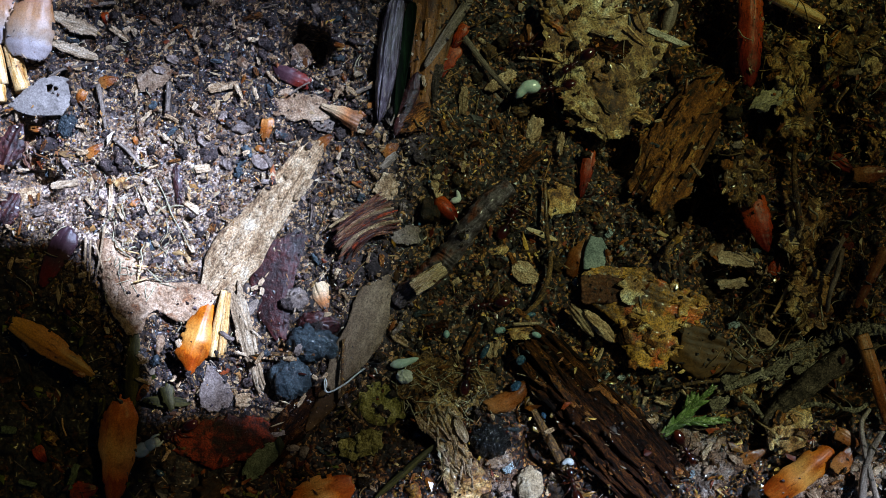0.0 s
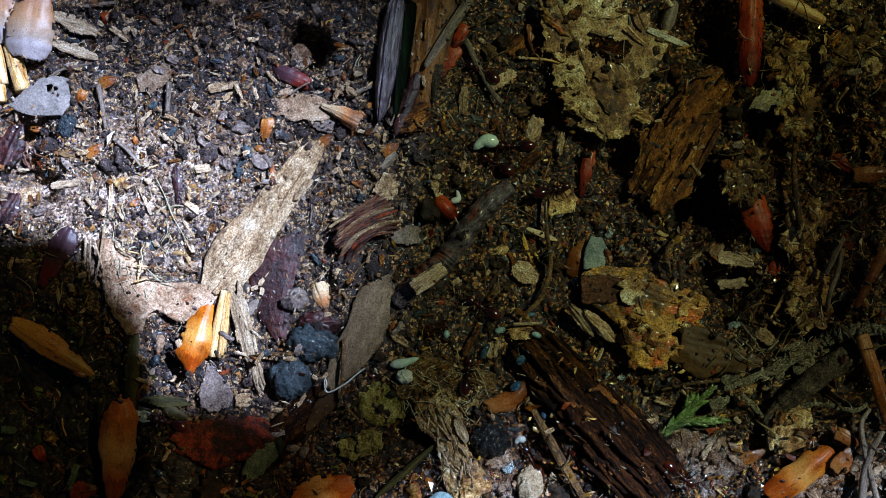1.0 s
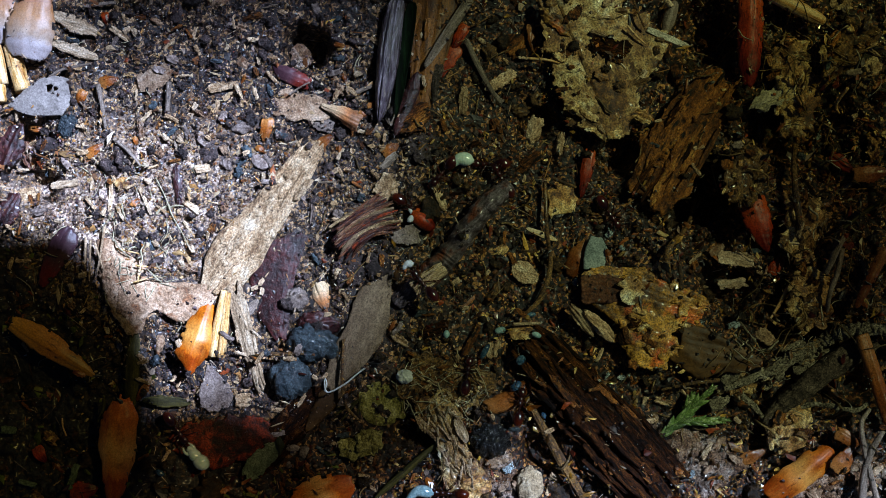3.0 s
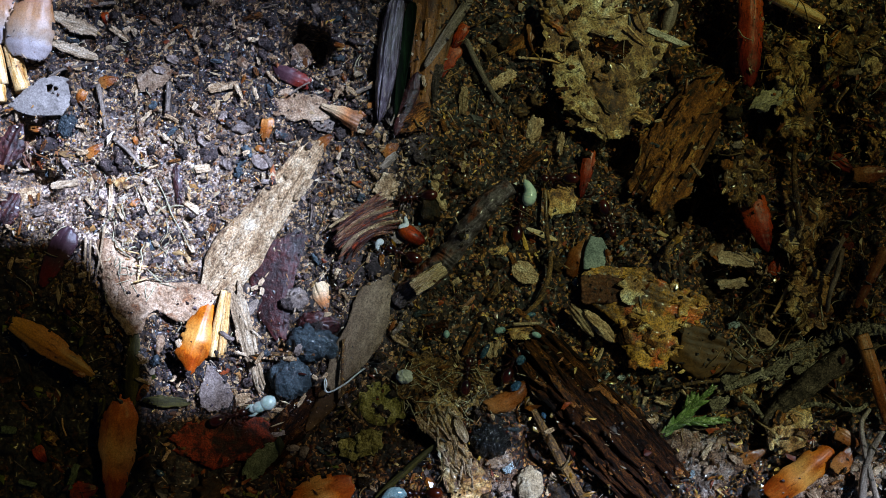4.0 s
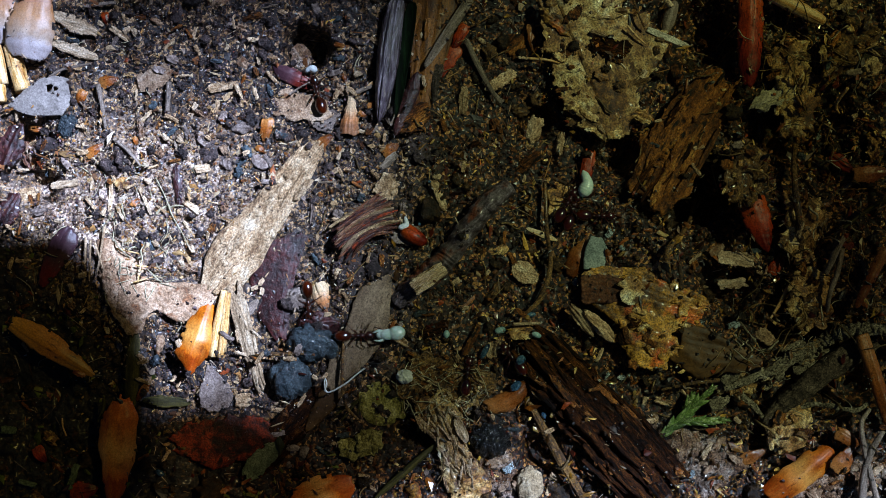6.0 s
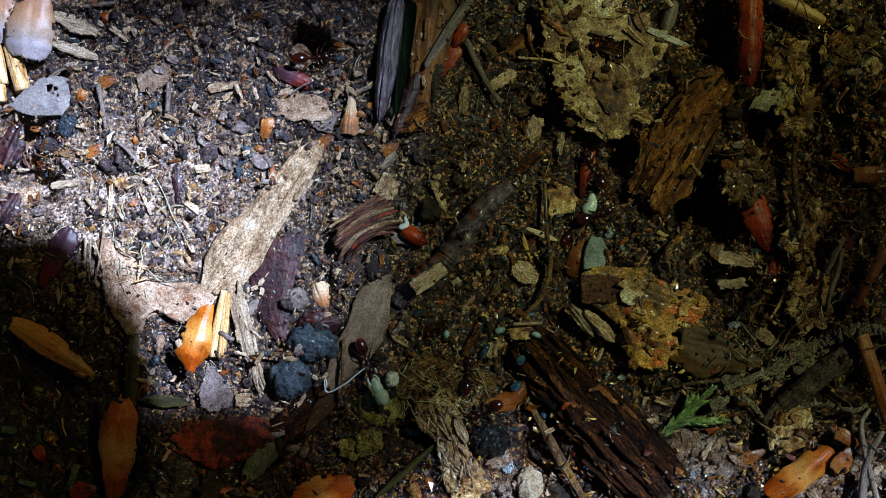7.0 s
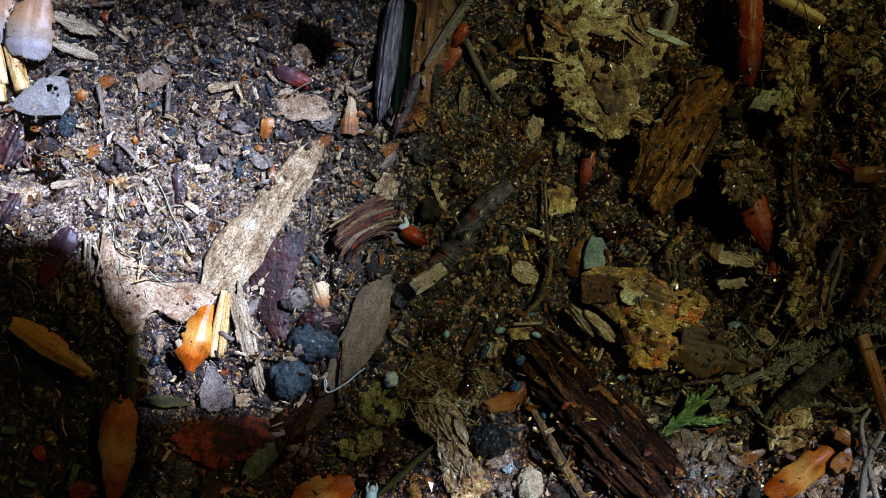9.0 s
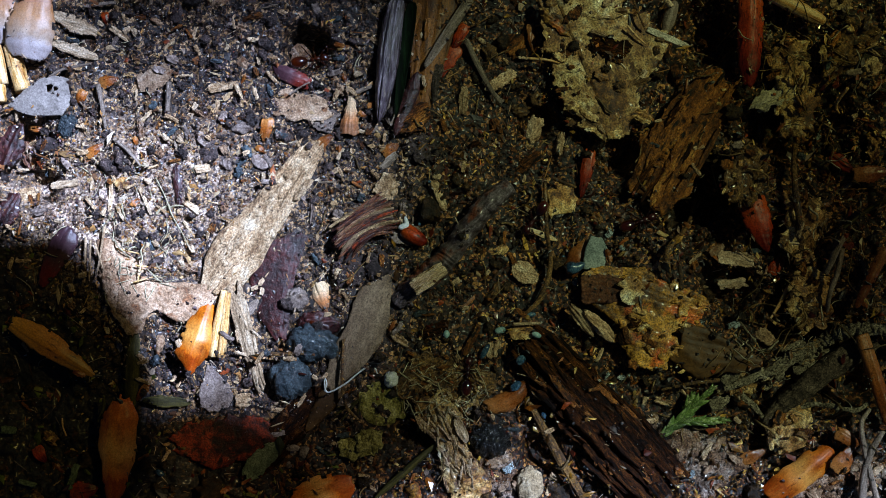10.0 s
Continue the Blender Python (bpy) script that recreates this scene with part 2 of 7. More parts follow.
def matter(name, colours, grain=1.0, stretch=(1, 1, 1), rough=0.75, gloss=0.0, bump=0.5, deep=0.08, spots=None, spot_size=0.6, spot_share=0.36, vary="object", shift=0.25, wet=0.0, along=None, grit=0.6, sss=0.0, coat=0.15):
    """A procedural surface. colours: hex colours from low to high; grain: the size of its main pattern in mm; deep: relief in mm."""
    m = bpy.data.materials.new(name)
    m.use_nodes = True
    N, K = m.node_tree.nodes, m.node_tree.links
    bs = N["Principled BSDF"]
    tc, mp = N.new("ShaderNodeTexCoord"), N.new("ShaderNodeMapping")
    K.new(tc.outputs["Object"], mp.inputs[0])
    mp.inputs["Scale"].default_value = tuple(1000 / grain * s for s in stretch)
    oi = N.new("ShaderNodeObjectInfo") if vary == "object" else N.new("ShaderNodeNewGeometry")
    rnd = oi.outputs["Random"] if vary == "object" else oi.outputs["Random Per Island"]
    add = N.new("ShaderNodeVectorMath")
    add.operation = "MULTIPLY_ADD"
    K.new(rnd, add.inputs[0])
    add.inputs[1].default_value = (37, 53, 71)
    K.new(mp.outputs[0], add.inputs[2])
    big, fine = N.new("ShaderNodeTexNoise"), N.new("ShaderNodeTexNoise")
    for nz, sc, det in ((big, 0.45, 5), (fine, 2.6, 6)):
        K.new(add.outputs[0], nz.inputs["Vector"])
        nz.inputs["Scale"].default_value = sc
        nz.inputs["Detail"].default_value = det
        nz.inputs["Roughness"].default_value = 0.65
    mix = N.new("ShaderNodeMath")
    mix.operation = "MULTIPLY_ADD"
    K.new(fine.outputs["Fac"], mix.inputs[0])
    mix.inputs[1].default_value = 0.9
    half = N.new("ShaderNodeMath")
    half.operation = "MULTIPLY_ADD"
    K.new(big.outputs["Fac"], half.inputs[0])
    half.inputs[1].default_value = 1.1
    half.inputs[2].default_value = -0.5
    K.new(half.outputs[0], mix.inputs[2])
    ramp = N.new("ShaderNodeValToRGB")
    el = ramp.color_ramp.elements
    while len(el) < len(colours):
        el.new(0.5)
    for i, c in enumerate(colours):
        el[i].position = 0.22 + 0.56 * i / max(1, len(colours) - 1)
        el[i].color = hexa(c)
    K.new(mix.outputs[0], ramp.inputs[0])
    colour = ramp.outputs[0]
    if along:
        sx = N.new("ShaderNodeSeparateXYZ")
        K.new(tc.outputs["Generated"], sx.inputs[0])
        wob = N.new("ShaderNodeMath")
        wob.operation = "MULTIPLY_ADD"
        K.new(big.outputs["Fac"], wob.inputs[0])
        wob.inputs[1].default_value = 0.5
        K.new(sx.outputs["X"], wob.inputs[2])
        ar = N.new("ShaderNodeValToRGB")
        ae = ar.color_ramp.elements
        while len(ae) < len(along):
            ae.new(0.5)
        for i, c in enumerate(along):
            ae[i].position = 0.3 + 0.9 * i / (len(along) - 1) if len(along) > 1 else 0
            ae[i].color = hexa(c)
        K.new(wob.outputs[0], ar.inputs[0])
        am = N.new("ShaderNodeMix")
        am.data_type = "RGBA"
        am.inputs[0].default_value = 0.68
        K.new(colour, am.inputs[6])
        K.new(ar.outputs[0], am.inputs[7])
        colour = am.outputs[2]
    if spots:
        sp = N.new("ShaderNodeTexNoise")
        K.new(add.outputs[0], sp.inputs["Vector"])
        sp.inputs["Scale"].default_value = grain / spot_size
        sp.inputs["Detail"].default_value = 3
        st = N.new("ShaderNodeMapRange")
        st.inputs["From Min"].default_value, st.inputs["From Max"].default_value = 1 - spot_share - 0.04, 1 - spot_share + 0.06
        K.new(sp.outputs["Fac"], st.inputs[0])
        mx = N.new("ShaderNodeMix")
        mx.data_type = "RGBA"
        K.new(st.outputs[0], mx.inputs[0])
        K.new(colour, mx.inputs[6])
        mx.inputs[7].default_value = hexa(spots)
        colour = mx.outputs[2]
    gn = N.new("ShaderNodeTexNoise")
    K.new(tc.outputs["Object"], gn.inputs["Vector"])
    gn.inputs["Scale"].default_value = 1000 / 0.22
    gn.inputs["Detail"].default_value = 3
    gn.inputs["Roughness"].default_value = 0.7
    gr = N.new("ShaderNodeMapRange")
    gr.inputs["From Min"].default_value, gr.inputs["From Max"].default_value = 0.37, 0.63
    gr.inputs["To Min"].default_value, gr.inputs["To Max"].default_value = 1 - 0.75 * grit, 1 + 0.35 * grit
    K.new(gn.outputs["Fac"], gr.inputs[0])
    gm = N.new("ShaderNodeVectorMath")
    gm.operation = "SCALE"
    K.new(colour, gm.inputs[0])
    K.new(gr.outputs[0], gm.inputs["Scale"])
    colour = gm.outputs[0]
    hs = N.new("ShaderNodeHueSaturation")
    vr = N.new("ShaderNodeMapRange")
    vr.inputs["To Min"].default_value, vr.inputs["To Max"].default_value = 1 - shift, 1 + shift
    K.new(rnd, vr.inputs[0])
    K.new(vr.outputs[0], hs.inputs["Value"])
    K.new(colour, hs.inputs["Color"])
    K.new(hs.outputs[0], bs.inputs["Base Color"])
    rr = N.new("ShaderNodeMapRange")
    rr.inputs["To Min"].default_value, rr.inputs["To Max"].default_value = max(0.05, rough - 0.2), min(1, rough + 0.15)
    K.new(fine.outputs["Fac"], rr.inputs[0])
    K.new(rr.outputs[0], bs.inputs["Roughness"])
    bs.inputs["Specular IOR Level"].default_value = 0.35 + gloss
    bs.inputs["Coat Weight"].default_value = wet
    bs.inputs["Coat Roughness"].default_value = coat
    if sss:
        bs.inputs["Subsurface Weight"].default_value = sss
        bs.inputs["Subsurface Radius"].default_value = (0.4 * MM, 0.35 * MM, 0.3 * MM)
        bs.inputs["Subsurface Scale"].default_value = 1.0
    bp = N.new("ShaderNodeBump")
    bp.inputs["Strength"].default_value = bump
    bp.inputs["Distance"].default_value = deep * MM
    K.new(mix.outputs[0], bp.inputs["Height"])
    b2 = N.new("ShaderNodeBump")
    b2.inputs["Strength"].default_value = grit * 0.8
    b2.inputs["Distance"].default_value = 0.09 * MM
    K.new(gn.outputs["Fac"], b2.inputs["Height"])
    K.new(bp.outputs[0], b2.inputs["Normal"])
    K.new(b2.outputs[0], bs.inputs["Normal"])
    return m


def palette(name, colours, rough=0.8, grain=0.3, bump=0.5, gloss=0.0, wet=0.0):
    """Loose bits that take one colour each from a list."""
    m = matter(name, ["808080", "ffffff"], grain=grain, rough=rough, bump=bump, vary="island", shift=0.0, gloss=gloss, wet=wet)
    N, K = m.node_tree.nodes, m.node_tree.links
    geo = N.new("ShaderNodeNewGeometry")
    ramp = N.new("ShaderNodeValToRGB")
    ramp.color_ramp.interpolation = "CONSTANT"
    el = ramp.color_ramp.elements
    while len(el) < len(colours):
        el.new(0.5)
    for i, c in enumerate(colours):
        el[i].position = i / len(colours)
        el[i].color = hexa(c)
    K.new(geo.outputs["Random Per Island"], ramp.inputs[0])
    mx = N.new("ShaderNodeMix")
    mx.data_type, mx.blend_type = "RGBA", "MULTIPLY"
    mx.inputs[0].default_value = 0.8
    hs = N["Hue/Saturation/Value"] if "Hue/Saturation/Value" in N else [n for n in N if n.bl_idname == "ShaderNodeHueSaturation"][0]
    K.new(ramp.outputs[0], mx.inputs[6])
    K.new(hs.outputs[0], mx.inputs[7])
    K.new(mx.outputs[2], N["Principled BSDF"].inputs["Base Color"])
    return m


M_SOIL = matter("humus_shade", ["0d0a09", "1d1612", "33261c", "4a3a2a", "7a6648"], grain=1.2, rough=0.55, deep=0.4, bump=0.9, shift=0, grit=0.9, gloss=0.2, wet=0.15)


def speckle_soil(m):
    """Fine flecks of wood in the soil: purple-grey and tan on one side, yellow-brown with painted gap shade on the
    other.
    """
    N, K = m.node_tree.nodes, m.node_tree.links
    tc, vo = N.new("ShaderNodeTexCoord"), N.new("ShaderNodeTexVoronoi")
    wv = N.new("ShaderNodeTexNoise")
    wv.inputs["Scale"].default_value = 1000 / 0.7
    ad = N.new("ShaderNodeVectorMath")
    ad.operation = "MULTIPLY_ADD"
    K.new(tc.outputs["Object"], wv.inputs["Vector"])
    K.new(wv.outputs["Color"], ad.inputs[0])
    ad.inputs[1].default_value = (0.0006, 0.0006, 0.0006)
    K.new(tc.outputs["Object"], ad.inputs[2])
    K.new(ad.outputs[0], vo.inputs["Vector"])
    vo.inputs["Scale"].default_value = 1000 / 0.36
    sp = N.new("ShaderNodeSeparateColor")
    K.new(vo.outputs["Color"], sp.inputs[0])
    ramps = []
    # The second ramp's near-blacks paint shade in gaps and over the near left corner.
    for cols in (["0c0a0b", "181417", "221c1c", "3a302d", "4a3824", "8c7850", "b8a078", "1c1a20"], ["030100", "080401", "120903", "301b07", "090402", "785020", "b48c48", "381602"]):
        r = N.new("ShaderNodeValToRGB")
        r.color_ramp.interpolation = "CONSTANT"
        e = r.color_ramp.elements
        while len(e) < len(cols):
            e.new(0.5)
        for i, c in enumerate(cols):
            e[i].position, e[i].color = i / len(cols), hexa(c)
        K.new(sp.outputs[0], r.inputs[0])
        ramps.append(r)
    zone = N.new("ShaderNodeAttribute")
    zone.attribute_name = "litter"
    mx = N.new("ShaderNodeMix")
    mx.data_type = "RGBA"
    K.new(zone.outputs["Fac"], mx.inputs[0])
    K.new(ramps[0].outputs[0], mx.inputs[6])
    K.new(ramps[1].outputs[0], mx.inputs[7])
    gm = [n for n in N if n.bl_idname == "ShaderNodeVectorMath" and n.operation == "SCALE"][0]
    colour = mx.outputs[2]
    # The second layer paints the corner's leaf shade near-black into the soil colour.
    for layer, cols in (("dust", ["4a403c", "7a6e66", "a89c8e", "ccc0ae", "e4dccc", "94867a", "5a4e48", "bcae98"]), ("humus_shade", ["020201", "040302", "070503", "0b0804", "030201", "140e06", "3a300e", "050402"])):
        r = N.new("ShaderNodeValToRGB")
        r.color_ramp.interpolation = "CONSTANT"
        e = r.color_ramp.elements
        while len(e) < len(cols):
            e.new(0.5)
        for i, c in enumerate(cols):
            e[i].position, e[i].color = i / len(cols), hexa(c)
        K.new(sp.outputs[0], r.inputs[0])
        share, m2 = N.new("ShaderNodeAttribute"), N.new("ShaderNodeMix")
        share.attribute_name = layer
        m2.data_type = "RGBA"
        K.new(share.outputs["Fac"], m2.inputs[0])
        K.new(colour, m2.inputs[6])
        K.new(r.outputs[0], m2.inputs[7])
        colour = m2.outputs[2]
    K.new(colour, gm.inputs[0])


speckle_soil(M_SOIL)


def patchy(m, tints, size):
    """Darker and paler patches: multiplies the colour by a ramp over two scales of noise."""
    N, K = m.node_tree.nodes, m.node_tree.links
    bs = N["Principled BSDF"]
    was = bs.inputs["Base Color"].links[0].from_socket
    tc, nz = N.new("ShaderNodeTexCoord"), N.new("ShaderNodeTexNoise")
    K.new(tc.outputs["Object"], nz.inputs["Vector"])
    nz.inputs["Scale"].default_value = 1000 / size
    nz.inputs["Detail"].default_value = 4
    nz.inputs["Roughness"].default_value = 0.7
    r = N.new("ShaderNodeValToRGB")
    e = r.color_ramp.elements
    while len(e) < len(tints):
        e.new(0.5)
    for i, c in enumerate(tints):
        e[i].position, e[i].color = 0.34 + 0.32 * i / (len(tints) - 1), (*c, 1)
    K.new(nz.outputs["Fac"], r.inputs[0])
    mx = N.new("ShaderNodeVectorMath")
    mx.operation = "MULTIPLY"
    K.new(was, mx.inputs[0])
    K.new(r.outputs[0], mx.inputs[1])
    K.new(mx.outputs[0], bs.inputs["Base Color"])
    return m


SOIL_TINTS = [(0.3, 0.28, 0.34), (0.66, 0.52, 0.42), (1.05, 0.94, 0.86), (1.6, 1.46, 1.36)]
LITTER_TINTS = [(0.1, 0.08, 0.07), (0.36, 0.28, 0.18), (1.05, 0.92, 0.56), (1.9, 1.68, 1.2)]
DUST_TINTS = [(0.5, 0.42, 0.36), (0.85, 0.76, 0.64), (1.1, 1.04, 0.96), (1.35, 1.3, 1.24)]
patchy(M_SOIL, SOIL_TINTS, 3.0)
M_TAN = matter("weathered_wood", ["6a5238", "a88c66", "ceb690", "e8d8b8"], grain=1.0, stretch=(0.7, 1.1, 1), rough=0.85, spots="5e4a36", spot_size=0.6, spot_share=0.33, deep=0.45, bump=1.0, grit=0.8)
M_PALE = matter("bleached_wood", ["80684a", "c0a884", "e8d8ba"], grain=0.7, stretch=(0.4, 1.4, 1), rough=0.88, deep=0.3, bump=0.9, grit=0.7)
M_LEAF = matter("dead_leaf", ["5e4632", "8e7458", "ae967a", "c6b49c"], grain=1.6, rough=0.8, spots="7a5638", spot_size=1.4, spot_share=0.38, deep=0.3, bump=0.9, grit=0.7)
M_PALELEAF = matter("pale_grey_leaf", ["6c665e", "948c84", "b0a89e"], grain=0.9, rough=0.7, spots="6e645e", spot_size=0.2, spot_share=0.33, deep=0.12, bump=0.7, grit=0.4)
M_BARKSKIN = matter("grey_brown_bark", ["5a4a36", "7e6c52", "9a886a"], grain=1.6, stretch=(0.5, 1.2, 1), rough=0.75, deep=0.15, bump=0.8, grit=0.6, spots="54422c", spot_size=0.5, spot_share=0.33)
M_RUSTWOOD = matter("rust_wood", ["30180c", "5a3418", "7a5430"], grain=1.6, rough=0.7, deep=0.3, bump=0.9, grit=0.8, spots="2a140a", spot_size=0.7, spot_share=0.36)
M_GREYLEAF = matter("grey_leaf", ["574a44", "85786f", "ada095"], grain=0.9, rough=0.8, spots="50443e", spot_size=0.4, spot_share=0.33, deep=0.2, bump=0.8, grit=0.6)
M_DARKLEAF = matter("dark_leaf", ["0c0405", "26100f", "3e1a18", "5a3430"], grain=1.4, rough=0.42, deep=0.2, bump=0.9, spots="180a0b", spot_size=0.5, spot_share=0.4, gloss=0.2, wet=0.25)
M_SCALE = matter("bud_scale", ["3c1c06", "6c3c12", "885820", "a47e48"], grain=2.0, stretch=(0.5, 1.0, 1), rough=0.32, deep=0.08, bump=0.6, gloss=0.0, spots="3e1c04", spot_size=0.4, spot_share=0.33, along=["a8763c", "8c4e18", "5a2c0c"], grit=0.6, wet=0.1)
# The pale middle colour along the amber scale paints a highlight across it.
M_AMBER = matter("amber_scale", ["8a3400", "b06004", "cc8a28"], grain=1.2, stretch=(0.25, 1.8, 1), rough=0.42, deep=0.08, bump=0.6, gloss=-0.25, wet=0.28, coat=0.36, spots="5a2404", spot_size=0.5, spot_share=0.3, along=["b85800", "c06c00", "d8a850", "b05c00", "7c2c00"], grit=0.4)
M_REDSCALE = matter("red_bud_scale", ["2c0800", "661c00", "924000"], grain=1.4, stretch=(0.3, 1.5, 1), rough=0.42, deep=0.08, bump=0.7, gloss=0.0, spots="1c0802", spot_size=0.35, spot_share=0.36, along=["b85200", "a83800", "5c1200"], grit=0.6, wet=0.06)
M_PURPLESCALE = matter("purple_bud_scale", ["1c0c10", "3c2026", "5a363a"], grain=1.6, stretch=(0.5, 1.0, 1), rough=0.45, deep=0.08, bump=0.6, gloss=0.05, spots="7a6468", spot_size=0.3, spot_share=0.3, along=["3a2830", "5a3c42", "7a2208"], grit=0.4)
M_GREYSCALE = matter("bleached_bud_scale", ["7a5430", "968880", "b0a6a2"], grain=2.0, rough=0.45, deep=0.05, bump=0.4, gloss=0.15, along=["a06020", "b07c38", "a8947c", "a49c9c"], grit=0.3, spots="6a4a34", spot_size=0.5, spot_share=0.3)
M_TIPPED = matter("tipped_bud_scale", ["a87848", "c8a878", "d8c4a0"], grain=1.6, stretch=(0.5, 1.4, 1), rough=0.5, deep=0.05, bump=0.5, along=["dcc8a4", "d8bc94", "b86418", "702804"], grit=0.5)
M_STRAW = matter("straw", ["8a5a1c", "c89a50", "e4c88c", "f4e8cc"], grain=0.7, stretch=(0.15, 2.0, 2.0), rough=0.5, deep=0.08, bump=0.7, grit=0.5, spots="8a5a24", spot_size=0.6, spot_share=0.36)
M_STEM = matter("grey_stem", ["4c4238", "7d7062", "a1968a"], grain=0.6, stretch=(0.25, 2, 2), rough=0.8, deep=0.06)
M_ROOT = matter("brown_root", ["1e1204", "523a14", "80622c", "a68a4c"], grain=0.8, rough=0.65, deep=0.4, bump=1.0, spots="140b02", spot_size=0.5, spot_share=0.37, grit=0.9, gloss=0.2, wet=0.15)
M_BARK = matter("dark_bark", ["080401", "241204", "4a2a0a", "7c5420"], grain=0.8, stretch=(0.3, 1.7, 1.7), rough=0.8, deep=0.7, bump=1.0, spots="0a0401", spot_size=0.8, spot_share=0.43, grit=0.9, gloss=-0.2)
M_BROWNWOOD = matter("rotten_wood", ["180b00", "583208", "94601a", "bc904c"], grain=0.8, stretch=(0.5, 1.4, 1.4), rough=0.65, deep=0.6, bump=1.0, spots="120701", spot_size=0.9, spot_share=0.43, grit=0.9, gloss=0.0)
M_CLAY = matter("yellow_clay", ["3a240a", "8e6c32", "c8a866", "ecd8a0", "f6ecd0"], grain=2.4, rough=0.7, deep=0.25, bump=0.7, spots="5a3a10", spot_size=1.6, spot_share=0.4, grit=1.0, gloss=0.2, wet=0.15)
M_ORANGECLAY = matter("orange_clay", ["2a1802", "6a4c10", "9c7820", "b88a2a", "d0b468"], grain=3.2, rough=0.65, deep=0.3, bump=0.7, spots="b05a08", spot_size=2.6, spot_share=0.4, grit=1.0, gloss=0.2, wet=0.15)
M_PELLET = matter("grey_pellet", ["161e22", "303c42", "566468"], grain=0.8, rough=0.5, gloss=0.2, wet=0.2, deep=0.4, bump=0.9, spots="7a8480", spot_size=0.2, spot_share=0.3, grit=0.9)
M_BLACK = matter("charcoal", ["060606", "121212", "2a2a2c"], grain=0.35, rough=0.3, wet=0.35, deep=0.5, bump=1.0, grit=1.0, spots="55575a", spot_size=0.12, spot_share=0.28, gloss=0.3)
M_CLOD = matter("purple_soil", ["18130f", "2c2422", "443a38", "5f544e"], grain=1.0, rough=0.85, deep=0.25, bump=0.9)
M_TWIG = matter("decayed_twig", ["14100f", "3a3030", "6a5e64", "a29cac"], grain=1.1, stretch=(0.5, 1.2, 1.2), rough=0.5, deep=0.35, bump=0.9, spots="6e3812", spot_size=2.2, spot_share=0.4, grit=0.8, gloss=0.2, wet=0.15)
M_PINKSOIL = matter("pinkish_soil", ["3c2a20", "80695a", "b09e90", "dcd2ca"], grain=0.9, rough=0.8, deep=0.5, bump=1.0, spots="341e10", spot_size=0.5, spot_share=0.38, grit=1.0)
M_YELLOWSCALE = matter("yellow_bud_scale", ["5a3400", "a06a04", "cc9418"], grain=1.8, stretch=(0.4, 1.2, 1), wet=0.2, coat=0.4, rough=0.45, deep=0.08, bump=0.6, spots="4a2c08", spot_size=0.6, spot_share=0.35, along=["cc9410", "b87404", "8a6410"], grit=0.45)
M_GREYGREEN = matter("grey_green_leaf", ["36422e", "5c6a4c", "86926e"], grain=1.0, rough=0.75, deep=0.2, bump=0.8, grit=0.7)
M_DARKGREEN = matter("dark_green_shell", ["020502", "081005", "16260f"], grain=0.6, stretch=(1.6, 0.2, 1), rough=0.8, deep=0.08, gloss=-0.3, grit=0.3)
M_FUZZ = matter("fuzzy_root", ["4c4434", "847a62", "b4aa8c", "d8d0b8"], grain=0.6, rough=0.9, deep=0.6, bump=1.0, spots="241a10", spot_size=0.4, spot_share=0.4, grit=1.0)
M_SLAB = matter("amber_rotten_wood", ["1c0e00", "583204", "925c10", "b08434"], grain=1.8, stretch=(0.6, 1.2, 1.2), rough=0.65, deep=0.6, bump=1.0, spots="0e0702", spot_size=1.2, spot_share=0.4, grit=0.9)
M_BROWNLEAF = matter("brown_leaf_skin", ["281804", "46300c", "644616"], grain=2.5, stretch=(0.9, 1.1, 1), rough=0.6, deep=0.12, bump=0.6, grit=0.4, spots="2e2012", spot_size=0.5, spot_share=0.3)
M_FIBRE = matter("wood_fibre", ["3e2c16", "846c44", "c0a87a", "e6d6b0"], grain=1.2, stretch=(0.6, 1.2, 1.2), rough=0.75, deep=0.35, bump=1.0, spots="3a2610", spot_size=0.7, spot_share=0.36, grit=0.9)
M_REDBARK = matter("red_layered_bark", ["1a0c0c", "4a2820", "80502e", "b8a080"], grain=0.9, stretch=(0.35, 1.5, 1.5), rough=0.45, deep=0.4, bump=1.0, spots="84401a", spot_size=0.9, spot_share=0.34, grit=0.7, gloss=0.2, wet=0.2)
M_REDROT = matter("rust_red_leaf", ["140602", "3e1604", "8a3206", "4a3214"], grain=3.0, rough=0.6, deep=0.25, bump=0.9, spots="1e0c04", spot_size=1.2, spot_share=0.42, grit=0.9)
M_DARKROOT = matter("dark_root", ["1c1610", "3a3024", "5a4e3e", "786a56"], grain=0.9, rough=0.8, deep=0.5, bump=1.0, grit=1.0, spots="1a130c", spot_size=0.6, spot_share=0.36)
M_AMBERWOOD = matter("amber_wood", ["2e1804", "6a4210", "9a6620", "86704e"], grain=2.0, stretch=(0.3, 1.4, 1), rough=0.5, deep=0.2, bump=0.8, grit=0.6, spots="5c5048", spot_size=1.6, spot_share=0.36)
M_PAPER = matter("white_bark_paper", ["84806c", "bcb8a4", "ecead8"], grain=0.7, stretch=(0.4, 1.4, 1), rough=0.85, deep=0.3, bump=0.9, grit=0.7)
M_LICHEN = matter("yellow_lichen", ["3a3410", "76702e", "aaa45c", "d0cc98"], grain=1.4, rough=0.8, deep=0.3, bump=0.9, grit=0.8, spots="4a4014", spot_size=0.8, spot_share=0.36)
M_MOULD = matter("white_mould", ["76868c", "a4b4b8", "d8e2e4"], grain=0.5, rough=0.9, deep=0.4, bump=1.0, spots="3a3026", spot_size=0.3, spot_share=0.42, grit=1.0)
